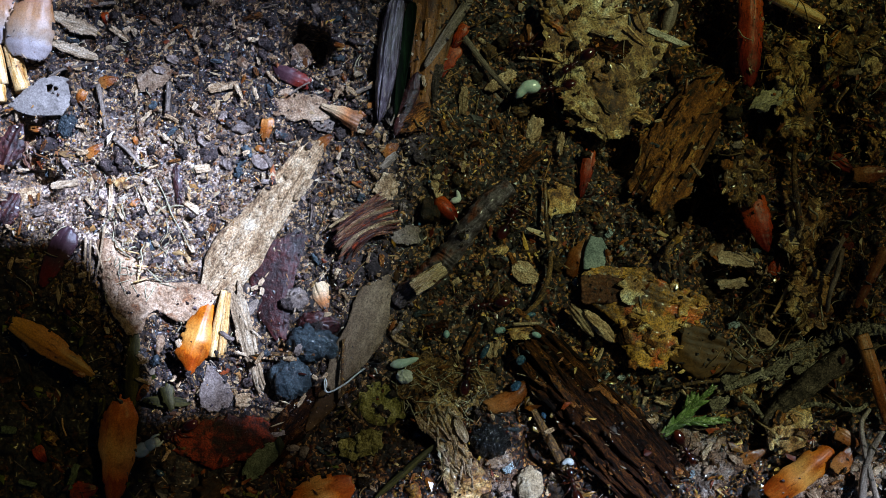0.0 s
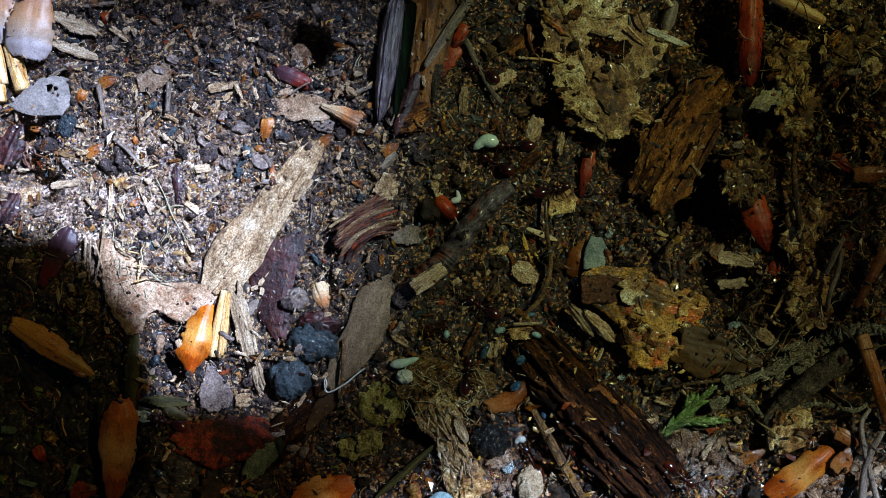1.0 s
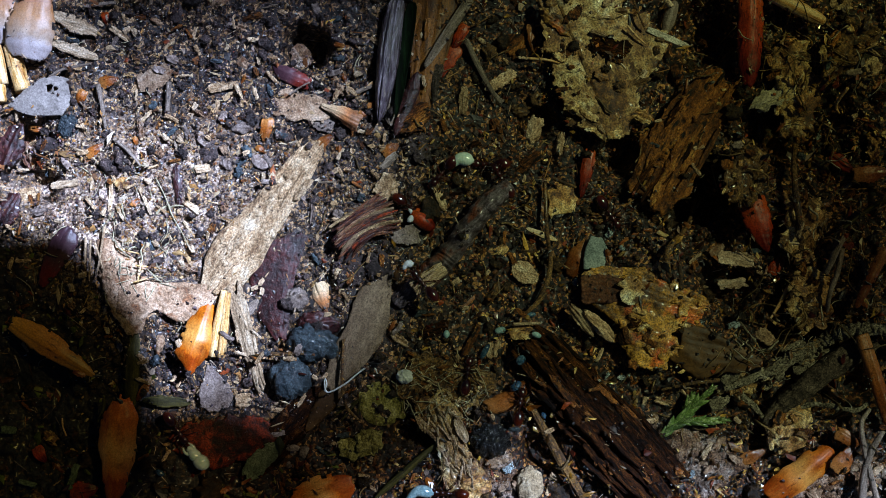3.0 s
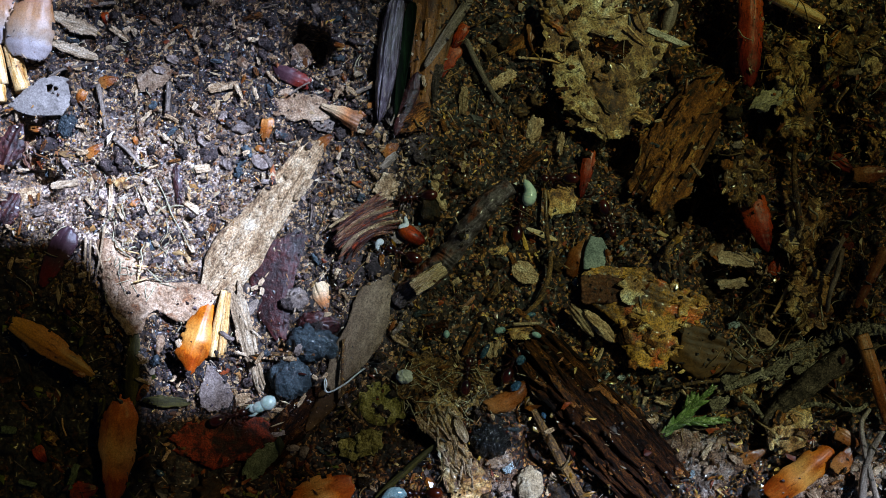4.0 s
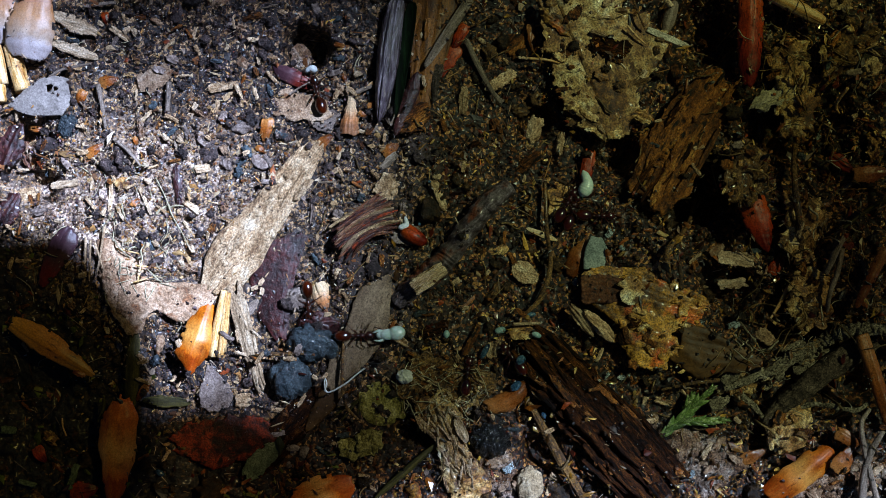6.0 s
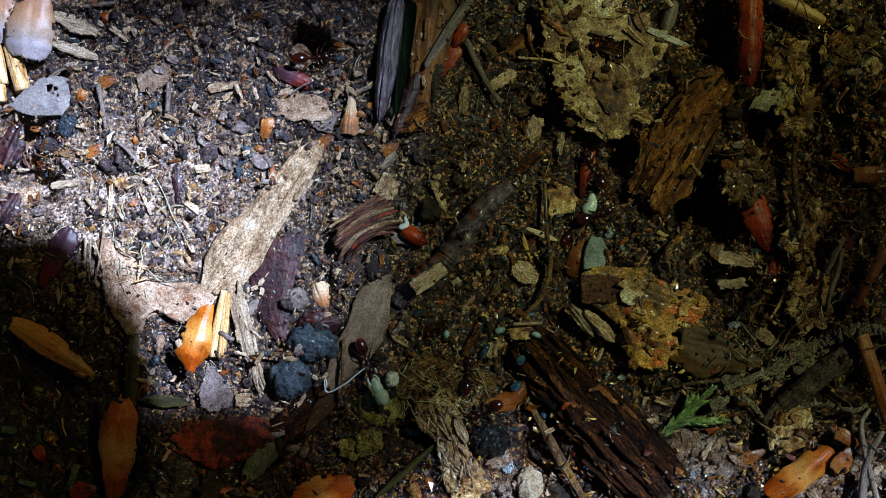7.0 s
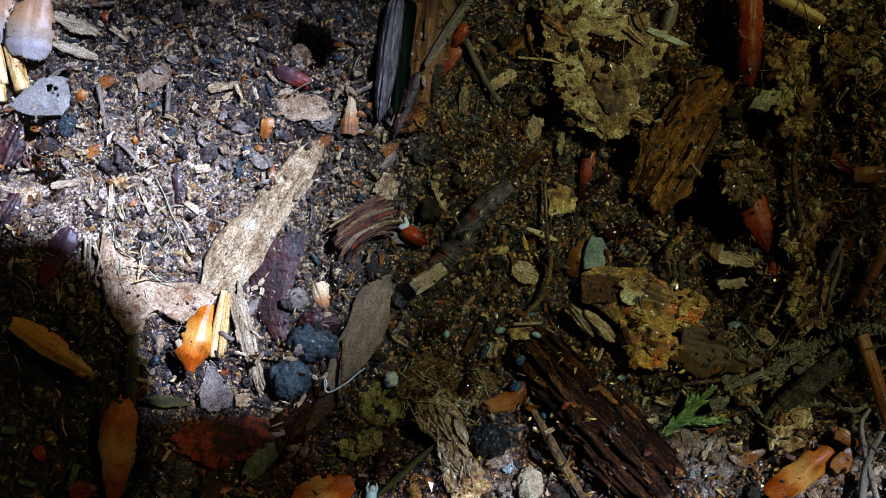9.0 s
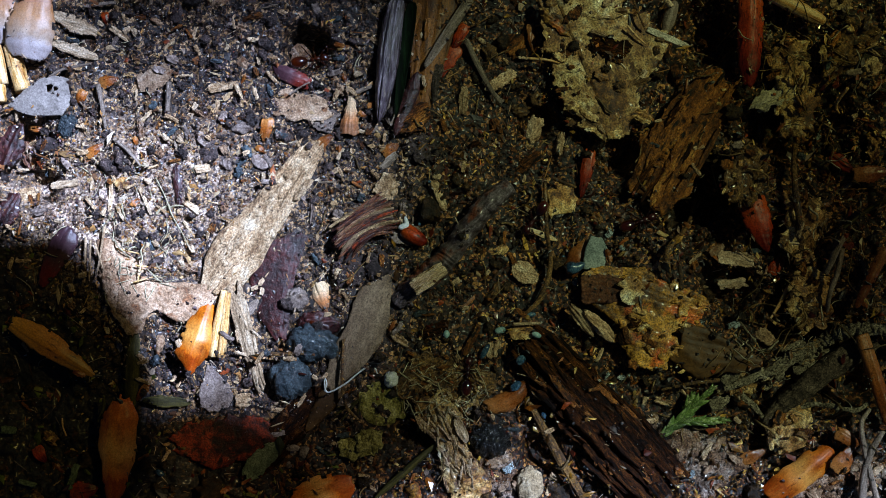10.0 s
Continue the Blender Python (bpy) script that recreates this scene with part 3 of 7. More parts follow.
M_STONE = matter("grey_stone", ["5d6a68", "84908c", "a5aea6"], grain=1.0, rough=0.7, deep=0.06)
M_CREAM = matter("cream_stone", ["7a684a", "ac9a78", "cfc2a4"], grain=1.0, rough=0.7, deep=0.3, bump=0.9, grit=0.7)
M_ELYTRON = matter("wing_case", ["16100f", "342a2e", "5e5460", "8e8478"], grain=0.6, stretch=(1.6, 0.15, 1), rough=0.35, deep=0.15, bump=1.0, gloss=0.4, shift=0.05, grit=0.4)
M_MOSS = matter("moss", ["2c4414", "627a30", "bcc48c"], shift=0.45, grain=0.8, rough=0.5, deep=0.06, grit=0.6, wet=0.4)
M_OLIVE = matter("olive_blade", ["1a1a06", "36340e", "56501c"], grain=0.6, stretch=(0.2, 2, 1), rough=0.6, deep=0.06, grit=0.5)
M_HYPHA = matter("white_rootlet", ["b9c4c0", "dde4e0", "f0f2ee"], grain=0.5, rough=0.6, deep=0.03, grit=0.3)
M_LARVA = matter("larva_skin", ["a6c4b4", "c0d6ca", "dceae2"], grain=1.2, rough=0.25, deep=0.02, bump=0.2, gloss=0.25, wet=0.4, sss=0.6, shift=0.05, grit=0.1)
M_EGG = matter("glassy_brood", ["141e30", "2e465e", "6a8aa0"], grain=0.8, rough=0.15, deep=0.01, bump=0.1, gloss=0.4, wet=0.8, shift=0.4, grit=0.2)
M_PALEEGG = matter("pale_glassy_brood", ["5c7a80", "86a4a6", "b4ccca"], grain=0.6, rough=0.15, deep=0.02, bump=0.2, gloss=0.4, wet=0.8, shift=0.3, grit=0.2)
M_ANT = matter("ant_shell", ["0c0200", "200800", "4a1c02"], grain=0.5, rough=0.22, deep=0.02, bump=0.3, gloss=0.35, wet=0.4, shift=0.15, grit=0.12)
M_GASTER = matter("ant_gaster", ["0e0300", "2c0c00", "5a2000"], grain=0.6, rough=0.14, deep=0.01, bump=0.15, gloss=0.4, wet=0.5, shift=0.15, along=["4c1a00", "280900", "100300"], grit=0.1)
ROT_TINTS = [(0.16, 0.12, 0.08), (0.75, 0.65, 0.46), (1.15, 1.1, 1.0), (1.6, 1.56, 1.46)]
PALE_TINTS = [(0.22, 0.14, 0.07), (0.7, 0.54, 0.34), (1.0, 0.98, 0.9), (1.15, 1.28, 1.34)]
for rotten, patch in ((M_BROWNWOOD, 4.0), (M_ORANGECLAY, 4.0), (M_ROOT, 3.0), (M_BARK, 4.0)):
    patchy(rotten, ROT_TINTS, patch)
patchy(M_CLAY, PALE_TINTS, 7.0)
patchy(M_PINKSOIL, PALE_TINTS, 3.0)
for dry, patch in ((M_LEAF, 4.0), (M_TAN, 3.0), (M_GREYLEAF, 3.0), (M_AMBER, 3.0), (M_REDSCALE, 2.5)):
    patchy(dry, [(0.5, 0.42, 0.36), (0.92, 0.9, 0.86), (1.05, 1.05, 1.05), (1.15, 1.14, 1.12)], patch)


# ---- ground ----
def build_ground():
    inner_x, inner_y = np.arange(-60, 60.01, 0.2), np.arange(-34.5, 34.51, 0.2)
    grow = np.cumsum(0.4 * 1.32 ** np.arange(34))
    xs = np.concatenate([-60 - grow[::-1], inner_x, inner_x[-1] + grow])
    ys = np.concatenate([-34.5 - grow[::-1], inner_y, inner_y[-1] + grow])
    x, y = np.meshgrid(xs, ys, indexing="ij")
    z = ground_z(x, y)
    geo = np.stack([x, y, z], -1).reshape(-1, 3), grid_faces(len(xs), len(ys))
    me = to_mesh("ground", geo, M_SOIL)
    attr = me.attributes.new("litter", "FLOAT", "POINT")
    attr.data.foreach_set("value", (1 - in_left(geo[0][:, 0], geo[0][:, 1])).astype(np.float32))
    for layer, share in (("dust", np.clip(dusty(geo[0][:, 0], geo[0][:, 1]) * (1 + 0.6 * vnoise(geo[0][:, 0] / 2, geo[0][:, 1] / 2, 51)), 0, 1)), ("humus_shade", in_shaded_corner(geo[0][:, 0], geo[0][:, 1]))):
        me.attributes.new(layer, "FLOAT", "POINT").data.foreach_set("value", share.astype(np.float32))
    ob = new("ground", me)
    return tagged(ob, "dark crumbly forest soil strewn with wood crumbs", "ground", kind="structure")


build_ground()


# ---- shade: a branch of leaf-shaped blockers, added out of view to shape the sun ----
def shade_from(u, v, h):
    """The point h mm up along the sun's way to the plan point (u, v)."""
    x, y = at(u, v)
    return x + SUN_TO.x / SUN_TO.z * h, y + SUN_TO.y / SUN_TO.z * h, h


def shade_filter(name, share, tint):
    """An added leaf-shaped blocker that lets a tinted share of the sun through."""
    m = bpy.data.materials.new(name)
    m.use_nodes = True
    N, K = m.node_tree.nodes, m.node_tree.links
    tr = N.new("ShaderNodeBsdfTransparent")
    tr.inputs[0].default_value = (*tint, 1)
    mx = N.new("ShaderNodeMixShader")
    mx.inputs[0].default_value = share
    N["Principled BSDF"].inputs["Base Color"].default_value = (0.2, 0.13, 0.05, 1)
    K.new(N["Principled BSDF"].outputs[0], mx.inputs[1])
    K.new(tr.outputs[0], mx.inputs[2])
    K.new(mx.outputs[0], N["Material Output"].inputs[0])
    return m


def overhanging_branch():
    base = new("overhanging_branch")
    base.matrix_world = turn_mm(1500, 699, float(ground_z(1500, 699)))
    tagged(base, "unseen added branch with leaf-shaped blockers that shade the ground", "branch")

    def hung(name, u, v, h, L, W, rz, material, ends, seed, jag):
        x, y, z = shade_from(u, v, h)
        part(name, moved(flake(L, W, 1.2, jag=jag, ends=ends, seed=seed, nu=44, nv=23, lump=0), x - 1500, y - 699, z, 0, 0, rz), material, base)
        return x - 1500, y - 699, z

    # Each added leaf is placed, sized and tinted for the shade it must cast.
    thick = shade_filter("brown_shade", 0.18, (1.0, 0.82, 0.3))
    p1 = hung("dead_leaf", -32, 722, 260, 45, 43.5, 20, thick, (0.4, 0.4), 3, 0.07)
    p2 = hung("dead_leaf", 370, 880, 420, 25, 23, -10, shade_filter("red_shade", 0.34, (1.0, 0.8, 0.4)), (0.3, 0.4), 4, 0.1)
    p3 = hung("leaf", 1330, -75, 1900, 139, 100, 81.5, shade_filter("thin_shade", 0.44, (0.85, 0.83, 0.50)), (0.05, 0.05), 5, 0.03)
    hung("leaf", 1440, 90, 1500, 40, 34, 60, shade_filter("high_shade", 0.88, (0.9, 0.85, 0.6)), (0.2, 0.2), 9, 0.05)
    hung("leaf", 1510, 430, 1500, 30, 24, 70, shade_filter("thick_shade", 0.6, (0.9, 0.8, 0.6)), (0.2, 0.2), 6, 0.05)
    hung("leaf", 400, -330, 1850, 60, 66, 3, shade_filter("far_shade", 0.17, (0.9, 0.82, 0.6)), (0.1, 0.1), 7, 0.05)
    hung("leaf", 610, 800, 1500, 29, 26, 10, shade_filter("near_shade", 0.36, (0.9, 0.78, 0.5)), (0.2, 0.2), 8, 0.05)
    part("limb", tube([(0, 0, 0), (0, 0, 1000), (-20, 0, 1930), (p3[0] + 52, p3[1], 1903)], [16, 12, 9, 3], 40, 10), M_BARK, base)
    part("twig", tube([(0, 0, 150), (-500, -900, 330), (p2[0] + 20, p2[1] - 300, 320), (p2[0], p2[1] - 8, p2[2] + 3)], [9, 6, 4, 2], 40, 8), M_BARK, base)
    return base


overhanging_branch()


# ---- litter, laid between two plan points ----
def between(a, b):
    """Middle, length in mm and turn in degrees of the way from one plan point to another."""
    du, dv = b[0] - a[0], b[1] - a[1]
    return (a[0] + b[0]) / 2, (a[1] + b[1]) / 2, math.hypot(du, dv) / 14, math.degrees(math.atan2(-dv, du))


def lay(name, material, a, b, w, label, category, up=0.2, tilt=(0, 0), group="", **shape):
    """A flake from plan point a to b, w plan units wide."""
    u, v, L, rz = between(a, b)
    return put(name, flake(L, w / 14, **shape), material, u, v, rz, label, category, up, tilt, group)


def rod(name, material, pts, w, label, category, up=0.3, group="", sides=8, n=24, rough=0.1, seed=0, grooves=0.0, flat=1.0, hang=()):
    """A stem, root or twig through plan points; w: its thickness there, in plan units; hang: heights over the ground in mm."""
    c = [at(*p) for p in pts]
    hang = hang or [0] * len(c)
    near = [max(float(ground_z(x + dx, y + dy)) for dx in (-.6, 0, .6) for dy in (-.6, 0, .6)) for x, y in c]
    base = min(near)
    k = [(1 - (z + h + up) / EYE) for z, h in zip(near, hang)]
    p3 = [(x * q, y * q, z - base + h) for (x, y), z, h, q in zip(c, near, hang, k)]
    o = np.mean(np.array(p3), 0)
    geo = tube(np.array(p3) - [o[0], o[1], 0], [r / 28 for r in w], n, sides, rough, seed, flat, grooves)
    rz = math.degrees(math.atan2(p3[-1][1] - p3[0][1], p3[-1][0] - p3[0][0]))
    geo = moved(geo, rz=-rz)
    ob = new(name, to_mesh(name, geo, material))
    m = turn_mm(o[0], o[1], base + up + min(w) / 28, 0, 0, rz)
    ob.matrix_world = m
    note_cover(geo[0], m, DIRTY.get(material.name, 0.01))
    return tagged(ob, label, category, group)


def splintered(ob, n, mats, seed, long=(0.2, 0.5), wide=(0.05, 0.14), rise=0.05, name="splinter", curl=0.04, fan=6):
    """Splits and flaking layers on a piece of wood, each a part of it."""
    rng = np.random.default_rng(seed)
    v = np.asarray(SHAPES[ob.name][0])
    v = v[: len(v) // 2]
    L, W = np.ptp(v[:, 0]), np.ptp(v[:, 1])
    for k in range(n):
        c = v[int(rng.integers(len(v)))]
        if abs(c[0]) > 0.36 * L:
            continue
        l, w = L * rng.uniform(*long), max(0.25, W * rng.uniform(*wide))
        l = min(l, 2 * (0.5 * L - abs(c[0])))
        near = v[(abs(v[:, 0] - c[0]) < 0.3 * l) & (abs(v[:, 1] - c[1]) < w)]
        z = float(np.percentile(near[:, 2], 75)) if len(near) else c[2]
        geo = flake(l, w, 0.25, arch=0.1, lift=rng.uniform(-0.1, 0.15), jag=0.25, ridge=0.12, lump=0.06, ends=(0.25, 0.4), seed=seed * 31 + k, nu=22, nv=7, bend=rng.uniform(-curl, curl), ragged=0.12)
        part(name, moved(geo, c[0], c[1], z + rise, rng.uniform(-12, 12), rng.uniform(-3, 3), rng.uniform(-fan, fan)), mats[k % len(mats)], ob)
    return ob


def crumbled(ob, n, mats, seed, size=(0.3, 0.9), name="lump"):
    """Lumps and flakes that sit on a crust, each a part of it."""
    rng = np.random.default_rng(seed)
    v = np.asarray(SHAPES[ob.name][0])
    v = v[: len(v) // 2]
    for k in range(n):
        c = v[int(rng.integers(len(v)))]
        r = rng.uniform(*size)
        geo = flake(r * rng.uniform(1.4, 3.2), r * rng.uniform(1, 1.8), 0.35, arch=0.3 * r, jag=0.35, ridge=0.12, lump=0.12, ends=(0.2, 0.2), seed=seed * 17 + k, nu=16, nv=11, ragged=0.3)
        part(name, moved(geo, c[0], c[1], c[2] + 0.12, rng.uniform(-20, 20), rng.uniform(-20, 20), rng.uniform(0, 360)), mats[k % len(mats)], ob)
    return ob


def bud_scale(a, b, w, label, material=None, arch=0.9, up=0.2, seed=0, ends=(0.25, 0.6), **shape):
    return lay("bud_scale", material or M_SCALE, a, b, w, label, "bud scale", up, group="bud scales lying on forest soil", T=0.12, arch=arch * (0.75 if w > 40 else 0.5), lift=0.3, jag=0.1, ridge=0.05, ridges=6, lump=0.05, ends=ends, seed=seed, nu=36, nv=17, ragged=0.08 if w > 40 else 0.2, **shape)


def chip(a, b, w, label, material=None, up=0.2, seed=0, jag=0.22, **shape):
    return lay("wood_chip", material or M_TAN, a, b, w, label, "wood chip", up, group="wood chips lying on forest soil", T=0.3, arch=0.1, jag=jag, ridge=0.1, ends=(0.15, 0.2), seed=seed, nu=26, nv=12, ragged=0.25, **shape)


def clod(u, v, w, d, h, material, label, rz=0, rough=0.16, seed=0, category="clod", name="clod", up=-0.2, freq=1.3, nu=56, nv=38):
    return put(name, moved(ball(w / 28, h, d / 28, rough, seed, nu, nv, freq), rx=90), material, u, v, rz, label, category, up)


# lit ground by the burrow
bud_scale((62, -14), (46, 106), 92, "bleached grey bud scale with orange middle", M_GREYSCALE, arch=1.7, up=2.3, seed=1, sides=((0.62, 0.7, 0.84, 0.9, 0.86, 0.5), (0.6, 0.8, 0.95, 1.05, 0.98, 0.6)))
bud_scale((0, -14), (2, 80), 50, "pale grey-pink bud scale tucked beneath another", M_GREYSCALE, arch=0.8, up=0.5, seed=2)
for k, (a, b, w) in enumerate((((24, 84), (46, 162), 28), ((-6, 84), (6, 152), 26), ((2, 150), (4, 182), 22))):
    rod("straw_stub", M_STRAW, [a, b], [w, w * 1.05, w], "short cream-coloured straw stub on soil", "straw", up=0.0, seed=k, n=10, sides=12, group="straw stubs lying on forest soil")
lay("leaf_fragment", M_PALELEAF, (12, 186), (124, 166), 76, "grey leathery leaf fragment with a worn hole", "leaf", up=1.0, T=0.14, arch=0.35, lift=0.3, jag=0.03, seed=4, nu=60, nv=41, sides=((0.0, 0.35, 0.7, 0.95, 1.0, 0.75), (0.05, 0.5, 0.75, 0.85, 0.95, 0.4)), holes=((0.70, 0.42, 0.42), (0.79, 0.30, 0.34), (0.74, 0.12, 0.2)), ragged=0.03)
rod("dry_grass", M_STEM, [(88, 138), (110, 124), (162, 113)], [7, 5, 4], "thin curved grey leaf stalk", "stalk", up=0.9)
lay("bark_flake", M_PALE, (88, 24), (178, 62), 30, "pale fibrous bark flake", "bark", up=0.5, jag=0.25, ridge=0.15, seed=6, T=0.3, ragged=0.22)
lay("bark_flake", M_PALE, (86, 74), (180, 106), 24, "pale fibrous bark flake", "bark", up=0.4, jag=0.25, ridge=0.15, seed=7, T=0.3, ragged=0.22)
rod("twig", M_STEM, [(148, 12), (205, 5)], [7, 6], "thin grey-pink twig on soil", "twig")
bud_scale((185, 20), (187, 44), 16, "small rust-red bud scale", M_REDSCALE, arch=0.3, seed=8)
bud_scale((172, 150), (210, 138), 26, "small orange bud scale", arch=0.4, seed=9)
bud_scale((150, 158), (136, 184), 20, "small orange bud scale", arch=0.4, seed=10)
bud_scale((150, 278), (182, 255), 22, "small orange bud scale", arch=0.4, seed=11)
bud_scale((48, 226), (84, 232), 14, "orange bud scale fragment in a hollow", arch=0.3, seed=12)
chip((192, 46), (228, 72), 13, "tan wood chip lying on forest soil", seed=13)
rod("stem_piece", M_STEM, [(174, 150), (182, 190), (188, 228)], [9, 8, 7], "pale grey stem piece on soil", "stem", seed=3)
rod("stem_piece", M_STEM, [(300, 146), (297, 198)], [10, 9], "pale grey stem piece on soil", "stem", seed=4)
rod("stem_piece", M_STEM, [(202, 246), (228, 268), (252, 296)], [8, 7, 6], "pale grey stem piece on soil", "stem", seed=5)
lay("bark_flake", M_LEAF, (245, 160), (302, 112), 52, "brown papery bark flake", "bark", jag=0.25, seed=14, ragged=0.22)
chip((366, 158), (420, 150), 16, "tan wood chip lying on forest soil", seed=15)
clod(122, 222, 30, 40, 0.6, M_PELLET, "dark blue-grey soil clod", rz=-20, seed=16, rough=0.35, freq=2.2, category="soil clod", name="soil_clod")
lay("bark_flake", M_DARKLEAF, (4, 300), (36, 216), 46, "dark purple ragged bark by a hollow", "bark", up=0.6, T=0.25, arch=0.3, jag=0.25, ridge=0.2, seed=216, nu=30, nv=17, ragged=0.25)
lay("bark_flake", M_REDBARK, (40, 246), (58, 304), 30, "reddish splintered bark in a hollow", "bark", up=0.5, T=0.25, arch=0.3, jag=0.25, ridge=0.25, seed=217, nu=30, nv=15, ragged=0.22)
lay("bark_flake", M_DARKLEAF, (0, 400), (34, 340), 40, "dark purple ragged bark by a hollow", "bark", up=0.4, T=0.25, arch=0.3, jag=0.25, ridge=0.2, seed=218, nu=30, nv=17, ragged=0.25)
clod(85, 262, 44, 34, 1.1, M_CLOD, "brown soil clod beside a hollow", seed=17, category="soil clod", name="soil_clod")
chip((26, 352), (64, 338), 24, "pale tan wood chip", seed=18)
chip((88, 330), (140, 322), 16, "cream wood chip lying on forest soil", M_PALE, seed=19)
chip((197, 318), (194, 388), 7, "bleached wood splinter lying on forest soil", M_PALE, seed=20)
chip((204, 330), (230, 322), 26, "bleached wood chip lying on forest soil", M_CLAY, seed=21)
chip((246, 330), (268, 382), 7, "bleached wood splinter lying on forest soil", M_PALE, seed=22)
chip((342, 300), (374, 296), 18, "white wood chip lying on forest soil", M_PALE, seed=23)
chip((326, 356), (356, 378), 14, "cream wood chip lying on forest soil", M_PALE, seed=24)
chip((206, 362), (222, 392), 11, "tan splinter lying on forest soil", seed=25)
chip((176, 410), (194, 408), 13, "white grain of wood", M_PALE, seed=26)
bud_scale((313, 286), (317, 370), 20, "narrow purple-brown bud scale", M_DARKLEAF, arch=0.5, seed=27)
bud_scale((476, 206), (466, 252), 26, "orange-brown bud scale lying on forest soil", arch=0.4, seed=28)
bud_scale((452, 258), (470, 270), 14, "small orange bud scale", arch=0.3, seed=29)
lay("wood_chip", M_GREYLEAF, (446, 278), (476, 296), 24, "grey curled wood chip", "wood chip", arch=0.3, seed=30, group="wood chips lying on forest soil")
bud_scale((482, 118), (552, 152), 34, "glossy purple-red bud scale by the burrow", M_PURPLESCALE, arch=1.0, seed=31, ends=(0.4, 0.3))
rod("fibre", M_STEM, [(512, 168), (526, 158), (548, 146)], [4, 3, 3], "thin pale fibre lying on forest soil", "fibre", up=0.9)
lay("bark_flake", M_LEAF, (472, 186), (592, 196), 62, "thin pinkish-brown bark flake", "bark", up=0.1, jag=0.22, seed=32, T=0.15, ragged=0.22)
lay("leaf_fragment", M_GREYLEAF, (548, 215), (598, 206), 44, "torn grey leaf fragment", "leaf", up=0.4, jag=0.25, seed=33, ragged=0.14)
lay("wood_flake", M_PINKSOIL, (512, 96), (550, 104), 48, "pinkish flake inside the burrow mouth", "bark", up=-0.6, jag=0.2, seed=34, tilt=(0, 10))
rod("stem_piece", M_STEM, [(622, 168), (660, 152)], [9, 7], "pale stem piece lying on forest soil", "stem", up=0.6, seed=6)

# the long pale sliver and the leaves below it
splintered(lay("wood_sliver", M_TAN, (372, 516), (564, 254), 92, "long pale weathered wood sliver", "wood sliver", up=0.6, T=0.6, arch=0.3, jag=0.06, ridge=0.22, ridges=4, sides=((0.35, 0.95, 1.05, 0.85, 0.72, 0.62, 0.5, 0.35), (0.5, 0.9, 0.95, 0.8, 0.72, 0.64, 0.5, 0.3)), seed=40, nu=60, nv=21, lump=0.06), 12, (M_TAN,), 3, long=(0.1, 0.3), wide=(0.08, 0.2))
bud_scale((560, 262), (588, 238), 22, "bright orange bud scale tip", arch=0.5, up=0.7, seed=41)
lay("dead_leaf", M_LEAF, (192, 418), (248, 590), 88, "curled pinkish-brown dead leaf", "leaf", up=0.5, T=0.14, arch=0.5, jag=0.07, sides=((0.2, 0.7, 1.0, 1.0, 0.8, 0.3), (0.3, 0.7, 0.9, 1.0, 0.7, 0.3)), seed=42, bend=-0.06, nu=50, nv=23, ragged=0.06)
lay("dead_leaf", M_LEAF, (206, 520), (384, 520), 104, "pale beige dead leaf with a torn edge", "leaf", up=0.7, T=0.14, arch=0.3, jag=0.1, sides=((0.7, 0.55, 0.45, 0.42, 0.4, 0.3), (0.6, 1.0, 0.62, 1.0, 0.9, 0.25)), seed=43, nu=56, nv=27, ragged=0.07)
lay("dark_leaf", M_DARKLEAF, (532, 408), (492, 598), 92, "dark purple-brown leathery leaf piece with pale worn spots", "leaf", up=0.4, T=0.14, arch=0.35, bend=0.02, jag=0.08, sides=((0.3, 0.25, 0.15, 0.2, 0.25, 0.3), (0.3, 1.2, 1.6, 1.5, 1.1, 0.3)), seed=44, nu=64, nv=35, ragged=0.05)
for k, (u, v, rz) in enumerate(((450, 510, 20), (462, 500, 60), (463, 516, 80))):
    put("wood_fleck", flake(1.2, 0.75, 0.06, arch=0.0, jag=0.35, ends=(0.3, 0.3), seed=46 + k, nu=16, nv=11, ragged=0.35), M_PALE, u, v, rz, "cream fleck of wood on a dark leaf", "wood fleck", up=0.6, group="flecks on the dark leaf")
lay("bark_flake", M_STEM, (428, 566), (456, 532), 18, "grey bark flake lying on forest soil", "bark", up=0.5, seed=47, ragged=0.22)
bud_scale((372, 520), (336, 662), 64, "glossy orange bud scale on soil", M_AMBER, arch=1.5, up=0.7, tilt=(-8, -10), seed=48, sides=((0.2, 0.42, 0.7, 0.9, 0.6, 0.15), (0.2, 0.5, 0.85, 1.05, 1.05, 0.3)))
for k, (a, b) in enumerate((((398, 514), (376, 630)), ((404, 518), (392, 632)))):
    rod("straw_stub", M_STRAW, [a, b], [11, 17, 15], "split orange-yellow straw lying on soil", "straw", up=0.7, seed=30 + k, n=14, sides=10, group="straw stubs lying on forest soil")
splintered(lay("bark_sliver", M_PALE, (412, 500), (462, 694), 30, "bleached forked bark sliver", "bark", up=0.7, T=0.4, arch=0.2, jag=0.16, ridge=0.14, ridges=3, fork=2.0, ends=(0.12, 0.3), seed=50, nu=54, nv=15), 3, (M_PALE,), 8, long=(0.2, 0.5), wide=(0.12, 0.25))
rod("splinter", M_PALE, [(448, 650), (452, 676), (466, 698)], [6, 5, 3], "bleached thin splinter lying on forest soil", "splinter", up=0.8)
